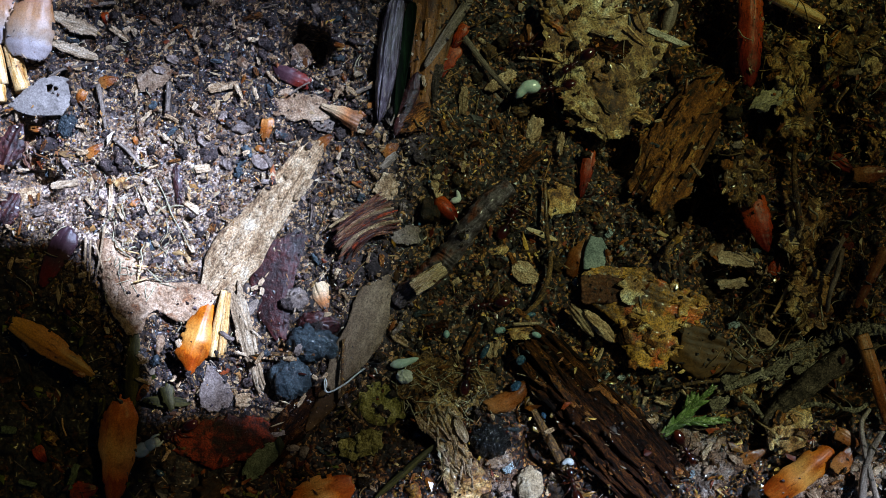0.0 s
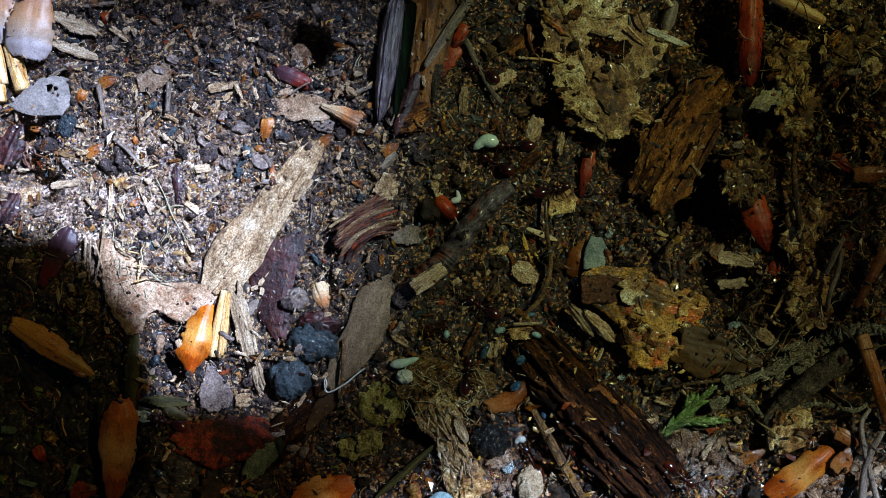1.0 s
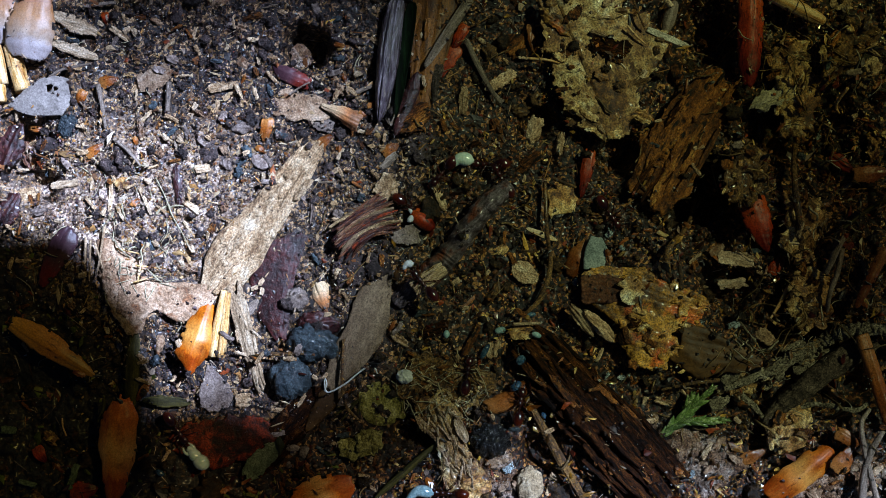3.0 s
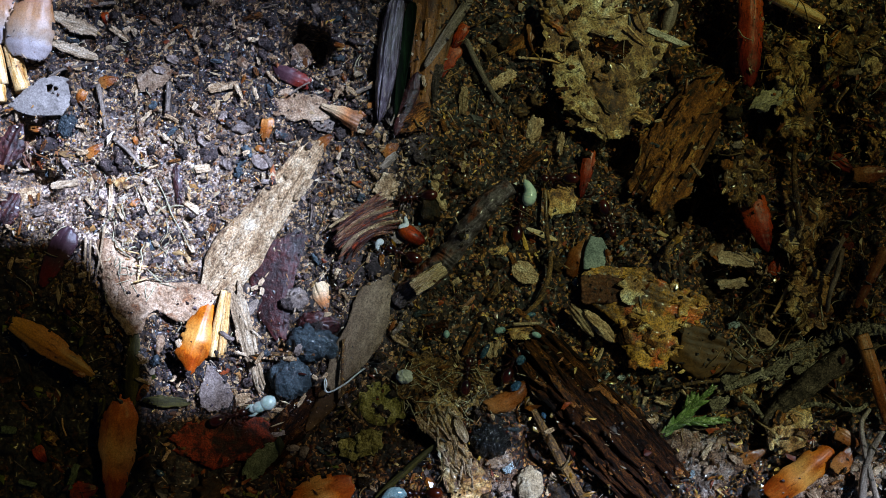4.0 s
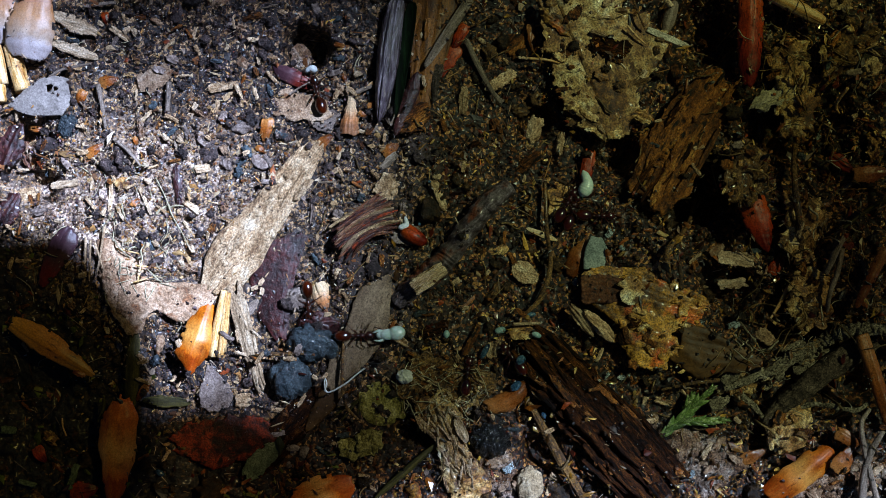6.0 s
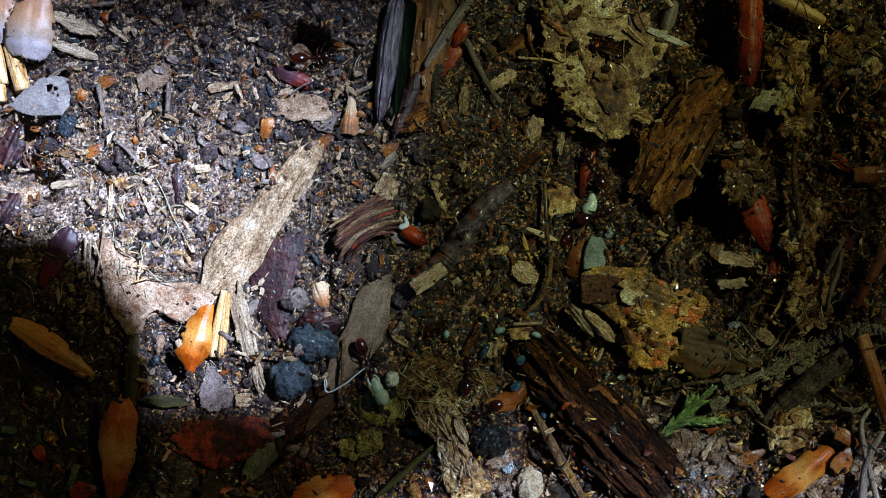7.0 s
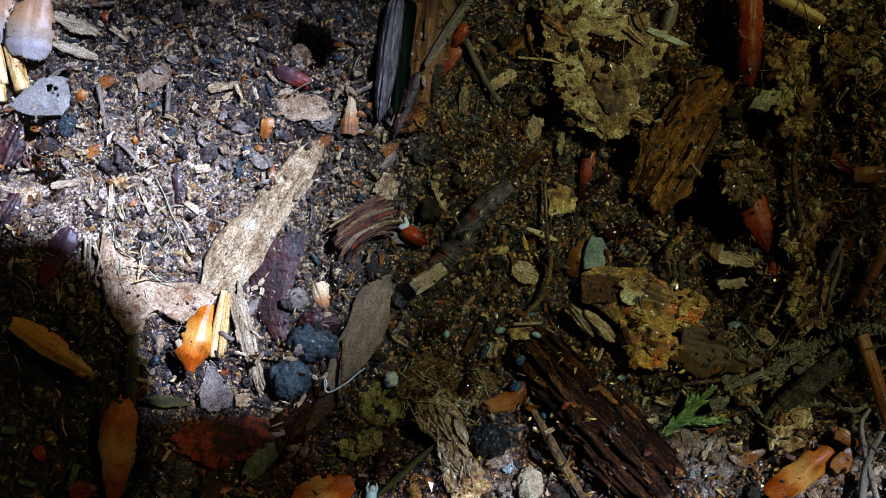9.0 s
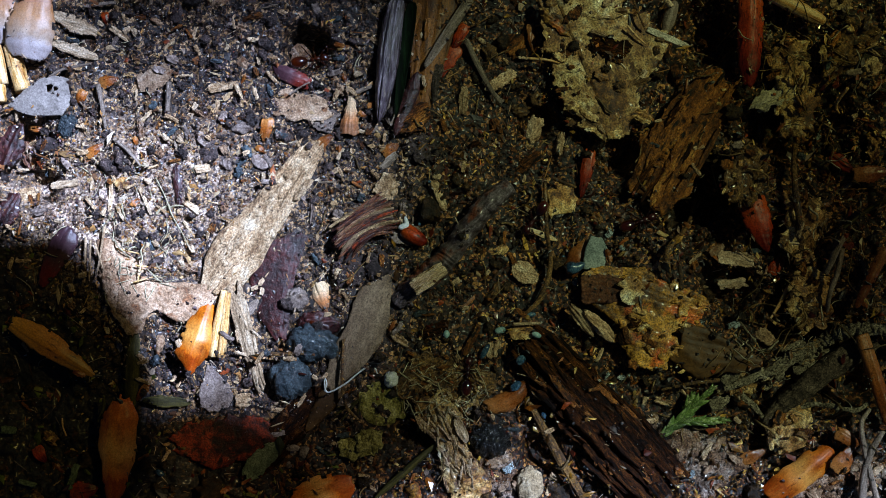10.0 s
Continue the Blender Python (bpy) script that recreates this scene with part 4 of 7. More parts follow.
lay("leaf_fragment", M_GREYLEAF, (370, 646), (386, 730), 64, "pinkish-grey leaf fragment lying on forest soil", "leaf", up=0.4, jag=0.12, sides=((0.15, 0.5, 0.9, 1.0, 0.5), (0.15, 0.5, 0.85, 0.95, 0.45)), seed=52, nu=36, nv=19, ragged=0.1)
chip((415, 710), (448, 706), 30, "tan clod of wood crumb", seed=53)
clod(552, 607, 86, 60, 1.8, M_PELLET, "blue-grey rounded soil pellet", rz=-10, rough=0.2, freq=1.8, seed=54, category="pellet", name="pellet", up=0.4)
clod(514, 666, 70, 72, 1.8, M_PELLET, "blue-grey rounded soil pellet", freq=1.8, rough=0.18, seed=55, category="pellet", name="pellet", up=0.4)
rod("twig", M_ROOT, [(452, 626), (500, 627), (538, 624)], [7, 6, 8], "thin brown twig against a pellet", "twig", up=2.2, seed=7)
chip((552, 664), (562, 672), 9, "white grain lying on forest soil", M_PALE, seed=56)
bud_scale((558, 500), (580, 556), 44, "cream and orange bud scale", M_TIPPED, arch=0.9, seed=57, sides=((0.8, 1.0, 0.8, 0.45, 0.1), (0.3, 0.6, 0.6, 0.4, 0.1)))
clod(520, 530, 46, 40, 0.8, M_GREYLEAF, "pale grey chip of wood", seed=58, category="wood chip", name="wood_chip", rough=0.3)
clod(615, 480, 56, 60, 1.2, M_CLOD, "grey-purple soil clod lying on forest soil", seed=59, category="soil clod", name="soil_clod", rough=0.25)
clod(665, 470, 44, 56, 1.0, M_CLOD, "grey-purple soil clod lying on forest soil", seed=60, category="soil clod", name="soil_clod", rough=0.25)
clod(560, 575, 70, 40, 0.9, M_DARKLEAF, "dark soil clod under a bud scale", seed=61, category="soil clod", name="soil_clod", rough=0.25)
def bark_curl():
    """Curved layers of bark, one behind the other."""
    base = new("bark_curl")
    x, y = at(640, 398)
    base.matrix_world = turn_mm(x, y, float(ground_z(x, y)) + 0.5, 0, 0, 31)
    tagged(base, "curled reddish-brown bark with split layers", "bark")
    rng = np.random.default_rng(62)
    mats = (M_REDBARK, M_DARKLEAF, M_REDBARK, M_REDROT, M_REDBARK, M_DARKLEAF, M_REDBARK, M_FIBRE, M_BARKSKIN)
    for k in range(28):
        f = k / 27
        L, off = 5.5 + 3.2 * math.sin(math.pi * (0.25 + 0.6 * f)), -1.9 + 3.8 * f
        geo = flake(L, rng.uniform(0.25, 0.7), 0.2, arch=0.2, lift=0.2, bend=-0.15 + 0.14 * f, jag=0.2, ridge=0.12, ridges=4, lump=0.06, ends=(0.3, 0.4), seed=620 + k, nu=40, nv=11, ragged=0.1)
        part("layer", moved(geo, rng.uniform(-0.8, 0.8) + 0.5 * f, off, 0.9 - 0.9 * abs(f - 0.55), rng.uniform(-25, 25), rng.uniform(-3, 3), rng.uniform(-7, 7)), mats[k % len(mats)], base)
    return base


bark_curl()
lay("clay_flake", M_GREYLEAF, (694, 420), (742, 414), 34, "grey flake of clay", "clay", up=0.5, T=0.4, jag=0.16, lump=0.06, ends=(0.2, 0.1), seed=63, nu=24, nv=15, ragged=0.12)
lay("wood_chip", M_TAN, (668, 350), (700, 312), 44, "tan chip of rotten wood", "wood chip", up=0.3, T=0.5, jag=0.3, lump=0.14, ends=(0.15, 0.25), seed=64, nu=30, nv=20, ragged=0.3, group="wood chips lying on forest soil")
bud_scale((676, 276), (706, 254), 26, "orange bud scale fragment", arch=0.5, seed=65)
lay("bark_flake", M_STEM, (672, 300), (708, 268), 16, "grey-pink bark flake lying on forest soil", "bark", seed=66, ragged=0.22)
clod(750, 262, 60, 46, 0.6, M_CLOD, "dark grey soil clod", seed=67, rough=0.35, freq=2.2, category="soil clod", name="soil_clod")

# bark strip, twig, rootlet
splintered(lay("bark_strip", M_BARKSKIN, (690, 488), (588, 690), 82, "lance-shaped grey-brown bark strip", "bark", up=0.7, T=0.3, arch=0.35, jag=0.09, ridge=0.07, sides=((0.1, 0.5, 0.9, 1.0, 0.8, 0.6, 0.3), (0.15, 0.8, 0.85, 0.7, 0.75, 0.6, 0.35)), seed=70, nu=50, nv=17), 4, (M_BARKSKIN,), 7, long=(0.1, 0.3))
lay("bark_strip", M_BROWNLEAF, (604, 672), (542, 764), 34, "narrow grey-green bark strip", "bark", up=0.4, T=0.25, arch=0.2, jag=0.12, ends=(0.3, 0.6), seed=71)
lay("bark_strip", M_BARK, (575, 690), (430, 850), 60, "dark bark strip on the ground", "bark", up=0.2, T=0.4, arch=0.4, jag=0.12, ridge=0.15, ends=(0.3, 0.4), seed=72)
rod("twig", M_TWIG, [(902, 330), (860, 365), (800, 445), (768, 480), (700, 534)], [30, 38, 42, 44, 30], "dark decaying twig with a broken pale patch", "twig", up=0.0, sides=22, n=90, rough=0.2, seed=11, grooves=0.03, hang=(0, 0, 0, -0.2, -1.6))
splintered(lay("torn_wood", M_PALE, (732, 512), (786, 474), 27, "pale torn wood on a broken twig", "wood", up=3.0, T=0.5, arch=0.4, jag=0.07, ridge=0.3, ridges=5, ends=(0.04, 0.06), seed=73, nu=40, nv=21), 8, (M_FIBRE, M_PALE), 74, long=(0.4, 0.8), wide=(0.08, 0.16))
rod("white_rootlet", M_HYPHA, [(574, 672), (576, 690), (584, 694), (610, 680), (640, 656), (656, 648)], [3, 3, 3, 3, 3, 2], "thin white branching rootlet", "rootlet", up=2.4, sides=6, n=36, rough=0.25)
rod("white_rootlet", M_HYPHA, [(656, 648), (664, 652), (668, 662)], [3, 3, 2], "fine white rootlet tip", "rootlet", up=2.0, sides=5, n=10)
rod("white_rootlet", M_HYPHA, [(574, 692), (578, 680), (576, 670)], [3, 3, 2], "white rootlet side branch", "rootlet", up=2.4, sides=5, n=10)
for k, (a, b) in enumerate((((592, 735), (636, 706)), ((596, 722), (642, 712)), ((604, 745), (640, 700)), ((632, 735), (640, 700)))):
    rod("moss_stalk", M_OLIVE, [a, b], [4, 3], "thin olive moss stalk", "moss", up=0.8, sides=5, n=8, seed=k, group="moss stalks lying on forest soil")
rod("dry_grass", M_ROOT, [(608, 600), (606, 680), (614, 720), (636, 745)], [5, 6, 6, 4], "thin brown grass stem", "stem", up=1.6)

# wing cases and wood at the far edge
def wing_case():
    base = new("beetle_wing_case")
    x, y = at(695, 110)
    base.matrix_world = turn_mm(x, y, float(ground_z(x, y)) + 1.6)
    tagged(base, "black ridged beetle wing case with a green edge", "wing case")
    u, v, L, rz = between((716, -40), (684, 178))
    part("shell", moved(flake(L, 3.0, 0.2, arch=1.2, lift=0.3, jag=0.06, ridge=0.2, ridges=5, lump=0.05, ends=(0.3, 0.55), seed=80, nu=60, nv=25), -0.5, 0, 0, 8, -2, rz), M_ELYTRON, base)
    part("rim", moved(flake(L * 0.92, 1.6, 0.15, arch=-0.3, jag=0.06, lump=0.03, ends=(0.2, 0.5), seed=81), 1.5, 0, 0.75, 6, 0, rz), M_DARKGREEN, base, "dark green inner edge")
    part("tip", moved(flake(5.2, 2.0, 0.2, arch=0.4, jag=0.2, ridge=0.1, ends=(0.2, 0.6), seed=82), -0.6, -5.6, -0.5, 0, 0, -80), M_STEM, base, "torn grey tip lying on forest soil")
    return base


wing_case()
splintered(lay("wood_slab", M_AMBERWOOD, (778, -30), (746, 196), 92, "amber-brown split wood slab crusted with grey", "wood", up=0.6, T=0.8, arch=0.6, jag=0.06, ridge=0.12, ridges=4, sides=((0.8, 0.85, 0.7, 0.5, 0.3), (1.0, 0.9, 0.8, 0.6, 0.35)), seed=83, nu=60, nv=25), 4, (M_AMBERWOOD, M_DARKROOT), 21, long=(0.15, 0.3), wide=(0.1, 0.2))
lay("bark_strip", M_DARKLEAF, (742, 130), (698, 240), 26, "dark narrow bark strip", "bark", up=1.0, T=0.3, arch=0.3, jag=0.1, ends=(0.3, 0.5), seed=84)
lay("bark_flake", M_BROWNWOOD, (702, 225), (760, 186), 62, "orange-brown flaking bark lying on forest soil", "bark", up=0.6, jag=0.25, ridge=0.15, seed=85, ragged=0.22)
lay("dry_grass", M_STEM, (836, -8), (752, 118), 17, "flat dry grey grass blade", "grass", up=2.2, T=0.12, arch=0.15, jag=0.04, ends=(0.1, 0.25), seed=86, ridge=0.05)
bud_scale((826, 40), (800, 90), 24, "narrow red-orange bud scale", M_REDSCALE, arch=0.6, up=0.6, seed=87)
bud_scale((815, 78), (756, 156), 30, "red-brown bud scale under a grass blade", M_REDSCALE, arch=0.6, up=0.5, seed=88)
rod("fibre", M_ROOT, [(832, 48), (852, 38), (872, 26)], [4, 3, 2], "thin brown fibre lying on forest soil", "fibre", up=0.8)
chip((748, 132), (752, 154), 8, "white splinter lying on forest soil", M_PALE, seed=89, up=1.6)
chip((822, 150), (818, 206), 18, "pale yellow wood chip", M_TAN, seed=90)
bud_scale((938, 40), (944, 96), 16, "small orange bud scale", arch=0.3, seed=91)
lay("bark_flake", M_BROWNWOOD, (900, 100), (930, 64), 50, "reddish flaking bark lying on forest soil", "bark", jag=0.25, seed=92, ragged=0.22)

# clay block and its surroundings
crumbled(lay("clay_crust", M_CLAY, (976, -20), (1088, 252), 256, "pale yellow clay block with dark pits", "clay", up=0.0, T=1.6, arch=0.5, jag=0.14, lump=0.09, sides=((1.0, 1.1, 1.2, 1.35, 0.95, 0.55, 0.2), (0.25, 0.4, 0.55, 0.5, 0.55, 0.5, 0.2)), seed=100, nu=110, nv=90, ragged=0.26), 30, (M_CLAY, M_BROWNWOOD, M_CLAY, M_ROOT, M_TAN), 24)
for k, (a, b, w, mat) in enumerate((((1040, 72), (1120, 92), 40, M_BARK), ((1080, 148), (1110, 156), 26, M_ROOT), ((985, 96), (1020, 90), 22, M_BROWNWOOD), ((1034, 134), (1066, 138), 18, M_ORANGECLAY), ((960, 20), (1010, 60), 26, M_ORANGECLAY), ((1000, 210), (1060, 226), 34, M_ROOT), ((1100, 190), (1160, 215), 30, M_CLAY))):
    lay("bark_flake", mat, a, b, w, "dark brown ragged bark flake on pale clay", "bark", up=1.2, T=0.25, arch=0.25, jag=0.3, ridge=0.15, lump=0.14, ends=(0.2, 0.25), seed=900 + k, nu=36, nv=20, ragged=0.4)
lay("bark_flake", M_BROWNWOOD, (1020, 168), (1070, 158), 24, "brown chip stuck on the clay", "bark", up=1.6, jag=0.15, seed=102, ragged=0.22)
rod("fibre", M_STRAW, [(936, 104), (965, 106), (990, 112)], [5, 5, 3], "pale yellow fibre lying on forest soil", "fibre", up=1.4)
rod("fibre", M_STRAW, [(994, 162), (1014, 186), (1036, 210)], [4, 4, 3], "pale yellow fibre lying on forest soil", "fibre", up=1.6)
clod(1064, 208, 30, 30, 0.6, M_PELLET, "small grey stone lying on forest soil", seed=103, up=1.2, category="stone", name="stone")
rod("dry_grass", M_ROOT, [(1118, -6), (1132, 30), (1142, 52)], [5, 4, 4], "thin brown grass stem", "stem", up=1.6)
lay("seed_husk", M_STEM, (1196, 2), (1176, 60), 22, "brown dry seed husk", "husk", up=1.6, arch=0.5, jag=0.08, ends=(0.4, 0.4), seed=104)
lay("dry_grass", M_PAPER, (1146, 52), (1218, 82), 11, "short white grass blade", "grass", up=1.8, T=0.15, jag=0.05, ends=(0.1, 0.2), seed=105)
rod("fibre", M_STRAW, [(1110, 46), (1128, 66), (1142, 78)], [4, 4, 3], "pale fibre lying on forest soil", "fibre", up=1.3)
splintered(lay("wood_slab", M_SLAB, (1280, 126), (1136, 366), 122, "amber-brown crumbling rotten wood slab", "wood", up=0.1, T=1.4, arch=0.5, jag=0.16, ridge=0.28, ridges=4, lump=0.15, ends=(0.4, 0.2), seed=106, nu=80, nv=35, ragged=0.16), 20, (M_SLAB, M_BARK, M_SLAB), 22, long=(0.2, 0.6), wide=(0.06, 0.16))
bud_scale((1046, 262), (1028, 352), 26, "deep red bud scale", M_REDSCALE, arch=0.7, up=0.9, seed=107)
rod("twig", M_ROOT, [(978, 316), (1020, 332)], [6, 5], "thin reddish twig lying on forest soil", "twig", up=0.9)
lay("clay_flake", M_CLAY, (968, 360), (1020, 352), 60, "pale clay flake with pits", "clay", up=0.6, T=0.5, jag=0.15, lump=0.1, ends=(0.12, 0.15), seed=108, ragged=0.22)
rod("dry_grass", M_ROOT, [(964, 318), (968, 410), (974, 470), (958, 525), (925, 560)], [7, 7, 9, 10, 6], "curved olive-brown grass stem", "stem", up=1.2, n=40)
lay("dry_grass", M_STRAW, (932, 404), (986, 426), 10, "short dry blade piece", "grass", up=1.3, T=0.15, seed=109)
rod("fibre", M_ROOT, [(996, 400), (988, 428), (974, 442)], [4, 4, 3], "thin brown fibre lying on forest soil", "fibre", up=1.2)
lay("leaf_fragment", M_SCALE, (1038, 424), (1008, 492), 38, "folded olive-brown leaf fragment", "leaf", up=0.7, arch=0.6, jag=0.12, seed=110, ragged=0.14)
lay("stone", M_STONE, (1054, 420), (1052, 478), 42, "flat grey-green stone flake", "stone", up=1.2, T=0.8, jag=0.04, lump=0.05, sides=((0.5, 1.0, 0.95, 0.7), (0.4, 0.8, 0.95, 0.9)), seed=111)
crumbled(lay("clay_crust", M_ORANGECLAY, (1036, 500), (1250, 560), 130, "ochre slab of decayed wood with orange stains", "clay", up=0.3, T=1.2, arch=0.4, jag=0.1, lump=0.16, ridge=0.15, sides=((0.5, 0.65, 0.9, 0.75, 0.6, 0.5), (0.5, 0.7, 1.0, 1.1, 0.7, 0.3)), seed=112, nu=80, nv=50, ragged=0.14), 12, (M_ORANGECLAY, M_CLAY), 26)
crumbled(lay("clay_crust", M_ORANGECLAY, (1100, 570), (1190, 640), 90, "orange-brown crumbling clay crust", "clay", up=0.3, T=1.0, arch=0.5, jag=0.2, lump=0.2, ends=(0.2, 0.2), seed=113, nu=60, nv=40, ragged=0.3), 18, (M_ORANGECLAY, M_BROWNWOOD, M_BARK), 27)
lay("wood_rind", M_CLAY, (1028, 490), (1112, 480), 22, "pale yellow rind along a decayed slab", "wood", up=1.5, T=0.4, jag=0.25, lump=0.12, sides=((0.7, 0.8, 0.7, 0.9, 0.5), (0.9, 0.5, 0.8, 1.3, 0.6)), seed=114, nu=40, nv=15, ragged=0.12)
lay("wood_rind", M_CLAY, (1098, 510), (1140, 520), 52, "yellow rind flaking from a decayed slab", "wood", up=1.5, T=0.3, jag=0.25, lump=0.12, ends=(0.3, 0.4), seed=214, nu=30, nv=21, ragged=0.25)
lay("wood_slab", M_RUSTWOOD, (1028, 512), (1112, 512), 54, "reddish-brown wood piece in the clay", "wood", up=1.3, T=0.5, jag=0.08, ridge=0.1, lump=0.08, ends=(0.08, 0.2), seed=115, nu=50, nv=31, ragged=0.1)
lay("bark_curl", M_TAN, (1010, 540), (1050, 594), 24, "pale curled bark flake", "bark", up=1.6, T=0.3, arch=0.4, jag=0.16, ridge=0.25, sides=((0.3, 0.8, 1.0, 0.7, 0.2), (0.6, 1.0, 1.0, 0.8, 0.3)), seed=116, nu=40, nv=15)
lay("bark_curl", M_TAN, (1034, 552), (1086, 602), 24, "pale curled bark flake", "bark", up=1.9, T=0.3, arch=0.5, jag=0.14, ridge=0.25, ends=(0.4, 0.3), seed=216, nu=40, nv=15)
lay("dead_leaf", M_BROWNLEAF, (1198, 606), (1350, 644), 84, "smooth dull-brown dead leaf lying on litter", "leaf", up=2.2, T=0.25, arch=0.25, jag=0.13, ridge=0.12, ridges=3, lump=0.05, sides=((0.85, 0.9, 0.75, 0.55, 0.45, 0.2), (0.7, 1.1, 1.2, 0.8, 0.6, 0.2)), seed=117, nu=50, nv=25, ragged=0.05)
lay("wood_chip", M_PALE, (1270, 452), (1338, 464), 28, "whitish flat wood chip", "wood chip", up=1.6, T=0.3, jag=0.3, ridge=0.1, ends=(0.08, 0.12), nu=34, nv=17, ragged=0.22, lump=0.1, seed=118, group="wood chips lying on forest soil")
lay("wood_chip", M_PALE, (1268, 504), (1324, 500), 22, "whitish flat wood chip", "wood chip", up=1.4, T=0.3, jag=0.3, ridge=0.1, ends=(0.08, 0.12), nu=34, nv=17, ragged=0.22, lump=0.1, seed=119, group="wood chips lying on forest soil")
lay("bark_flake", M_LEAF, (1254, 452), (1284, 436), 22, "pinkish bark flake lying on forest soil", "bark", up=1.2, seed=120, jag=0.2, ragged=0.22)
rod("stem_piece", M_ROOT, [(1232, 350), (1216, 400), (1196, 424), (1180, 448), (1184, 490)], [7, 8, 9, 12, 10], "bent brown stem lying on forest soil", "stem", up=1.2, n=30)
rod("stem_piece", M_ROOT, [(1202, 462), (1206, 512)], [8, 7], "short brown stem lying on forest soil", "stem", up=1.0)

# red scales, roots and fibres of the dark corner
bud_scale((1332, -10), (1326, 156), 46, "long rust-red bud scale crusted with dirt", M_REDSCALE, arch=1.2, up=1.6, seed=130, ends=(0.12, 0.35))
lay("straw", M_STRAW, (1364, -12), (1460, 38), 26, "broken straw with pale split end", "straw", up=1.6, T=0.5, arch=0.7, jag=0.06, ridge=0.08, ends=(0.05, 0.15), seed=131)
bud_scale((1330, 350), (1362, 448), 52, "rust-red pointed bud scale", M_REDSCALE, arch=1.0, up=1.0, seed=132, ends=(0.15, 0.6))
bud_scale((1362, 486), (1390, 452), 26, "small dark red bud scale", M_REDSCALE, arch=0.5, up=0.8, seed=133)
bud_scale((1470, 272), (1514, 308), 24, "red-brown bud scale lying on forest soil", M_REDSCALE, arch=0.6, up=1.2, seed=134)
bud_scale((1508, 310), (1580, 304), 34, "red-brown bud scale lying on forest soil", M_SCALE, arch=0.7, up=1.2, seed=135)
bud_scale((1458, 654), (1480, 690), 18, "small crimson bud scale", M_REDSCALE, arch=0.5, up=1.0, seed=136)
lay("paper_bark", M_PAPER, (1332, 194), (1408, 154), 46, "crumpled whitish bark paper", "bark", up=1.8, T=0.2, arch=0.5, jag=0.3, ridge=0.5, ridges=4, lump=0.15, seed=137, ragged=0.4, nu=40, nv=20)
for k, (a, b, w, d) in enumerate((((1400, 60), (1420, 250), 90, 3), ((1320, 250), (1310, 370), 80, 5), ((1430, 330), (1410, 470), 80, 7), ((1545, 30), (1460, 130), 70, 9), ((1420, 470), (1450, 590), 90, 11), ((1290, 700), (1340, 660), 60, 13), ((1380, 800), (1430, 700), 70, 15))):
    crumbled(lay("root_mat", M_ROOT if k % 2 else M_CLAY, a, b, w, "crumbly brown soil held by fine roots", "soil", up=1.2, T=0.8, arch=0.4, jag=0.4, lump=0.4, ends=(0.2, 0.2), seed=140 + d, nu=36, nv=20, ragged=0.34), 16, (M_ROOT, M_CLAY, M_BROWNWOOD), 80 + k)
rod("root", M_ROOT, [(1408, 230), (1404, 300), (1412, 380), (1418, 450)], [9, 10, 12, 9], "thin upright brown root", "root", up=1.6, n=36, rough=0.3, seed=1)
rod("root", M_ROOT, [(1560, 60), (1500, 110), (1462, 150), (1420, 190)], [8, 7, 6, 4], "thin brown root lying on forest soil", "root", up=2.0, n=36, rough=0.2, seed=2)
rod("root", M_OLIVE, [(1570, 352), (1530, 375), (1490, 405)], [9, 8, 6], "thin olive root lying on forest soil", "root", up=2.2, rough=0.2, seed=3)
rod("root", M_STEM, [(1494, 415), (1476, 450), (1460, 485)], [9, 12, 10], "grey dry stem lying on forest soil", "stem", up=2.0, rough=0.2, seed=4)
rod("root", M_STEM, [(1490, 440), (1482, 480), (1468, 520), (1462, 560)], [8, 10, 9, 6], "grey dry stem lying on forest soil", "stem", up=1.8, rough=0.2, seed=5)
rod("root", M_STRAW, [(1500, 156), (1482, 180), (1480, 192), (1486, 202)], [6, 6, 5, 3], "pale hooked root tip", "root", up=1.8, seed=6)
rod("root", M_STRAW, [(1396, 505), (1378, 540), (1362, 566)], [8, 7, 4], "pale thin root lying on forest soil", "root", up=1.8, seed=7)
rod("root", M_ROOT, [(1352, 560), (1396, 580), (1430, 555)], [5, 6, 5], "thin brown root lying on forest soil", "root", up=1.6, seed=8)
rod("root", M_ROOT, [(1436, 500), (1450, 540), (1456, 580)], [6, 6, 5], "thin yellow-brown root lying on forest soil", "root", up=1.8, seed=9)
rod("root", M_ROOT, [(1300, 672), (1240, 676), (1170, 690)], [9, 8, 4], "thin orange-brown root lying on forest soil", "root", up=1.2, seed=10)
rod("root", M_FUZZ, [(1575, 584), (1500, 586), (1440, 612), (1360, 656), (1280, 688)], [20, 24, 24, 20, 10], "thick fuzzy grey root", "root", up=1.2, n=120, sides=18, rough=0.35, seed=11)
for k in range(34):
    f = k / 33
    u, v = 1272 + 230 * f + 14 * math.sin(k * 2.3), 698 - 106 * f + 18 * math.cos(k * 3.1)
    size = 1 + 0.6 * math.sin(k * 1.3)
    lay("bark_flake", (M_FUZZ, M_FIBRE, M_FUZZ)[k % 3], (u - 15 * size, v + 9 * size + 7 * math.sin(k * 1.7)), (u + 16 * size, v - 8 * size + 9 * math.cos(k * 2.9)), 12 + 12 * abs(math.sin(k)), "pale ragged bark flake on a fuzzy root", "bark", up=1.7 + 0.5 * math.sin(k * 4.1), T=0.2, arch=0.3, jag=0.35, ridge=0.25, lump=0.14, ends=(0.2, 0.4), seed=940 + k, nu=22, nv=11, ragged=0.3, tilt=(16 * math.sin(k * 5.0), 8 * math.cos(k * 3.0)), group="bark flakes on the root")
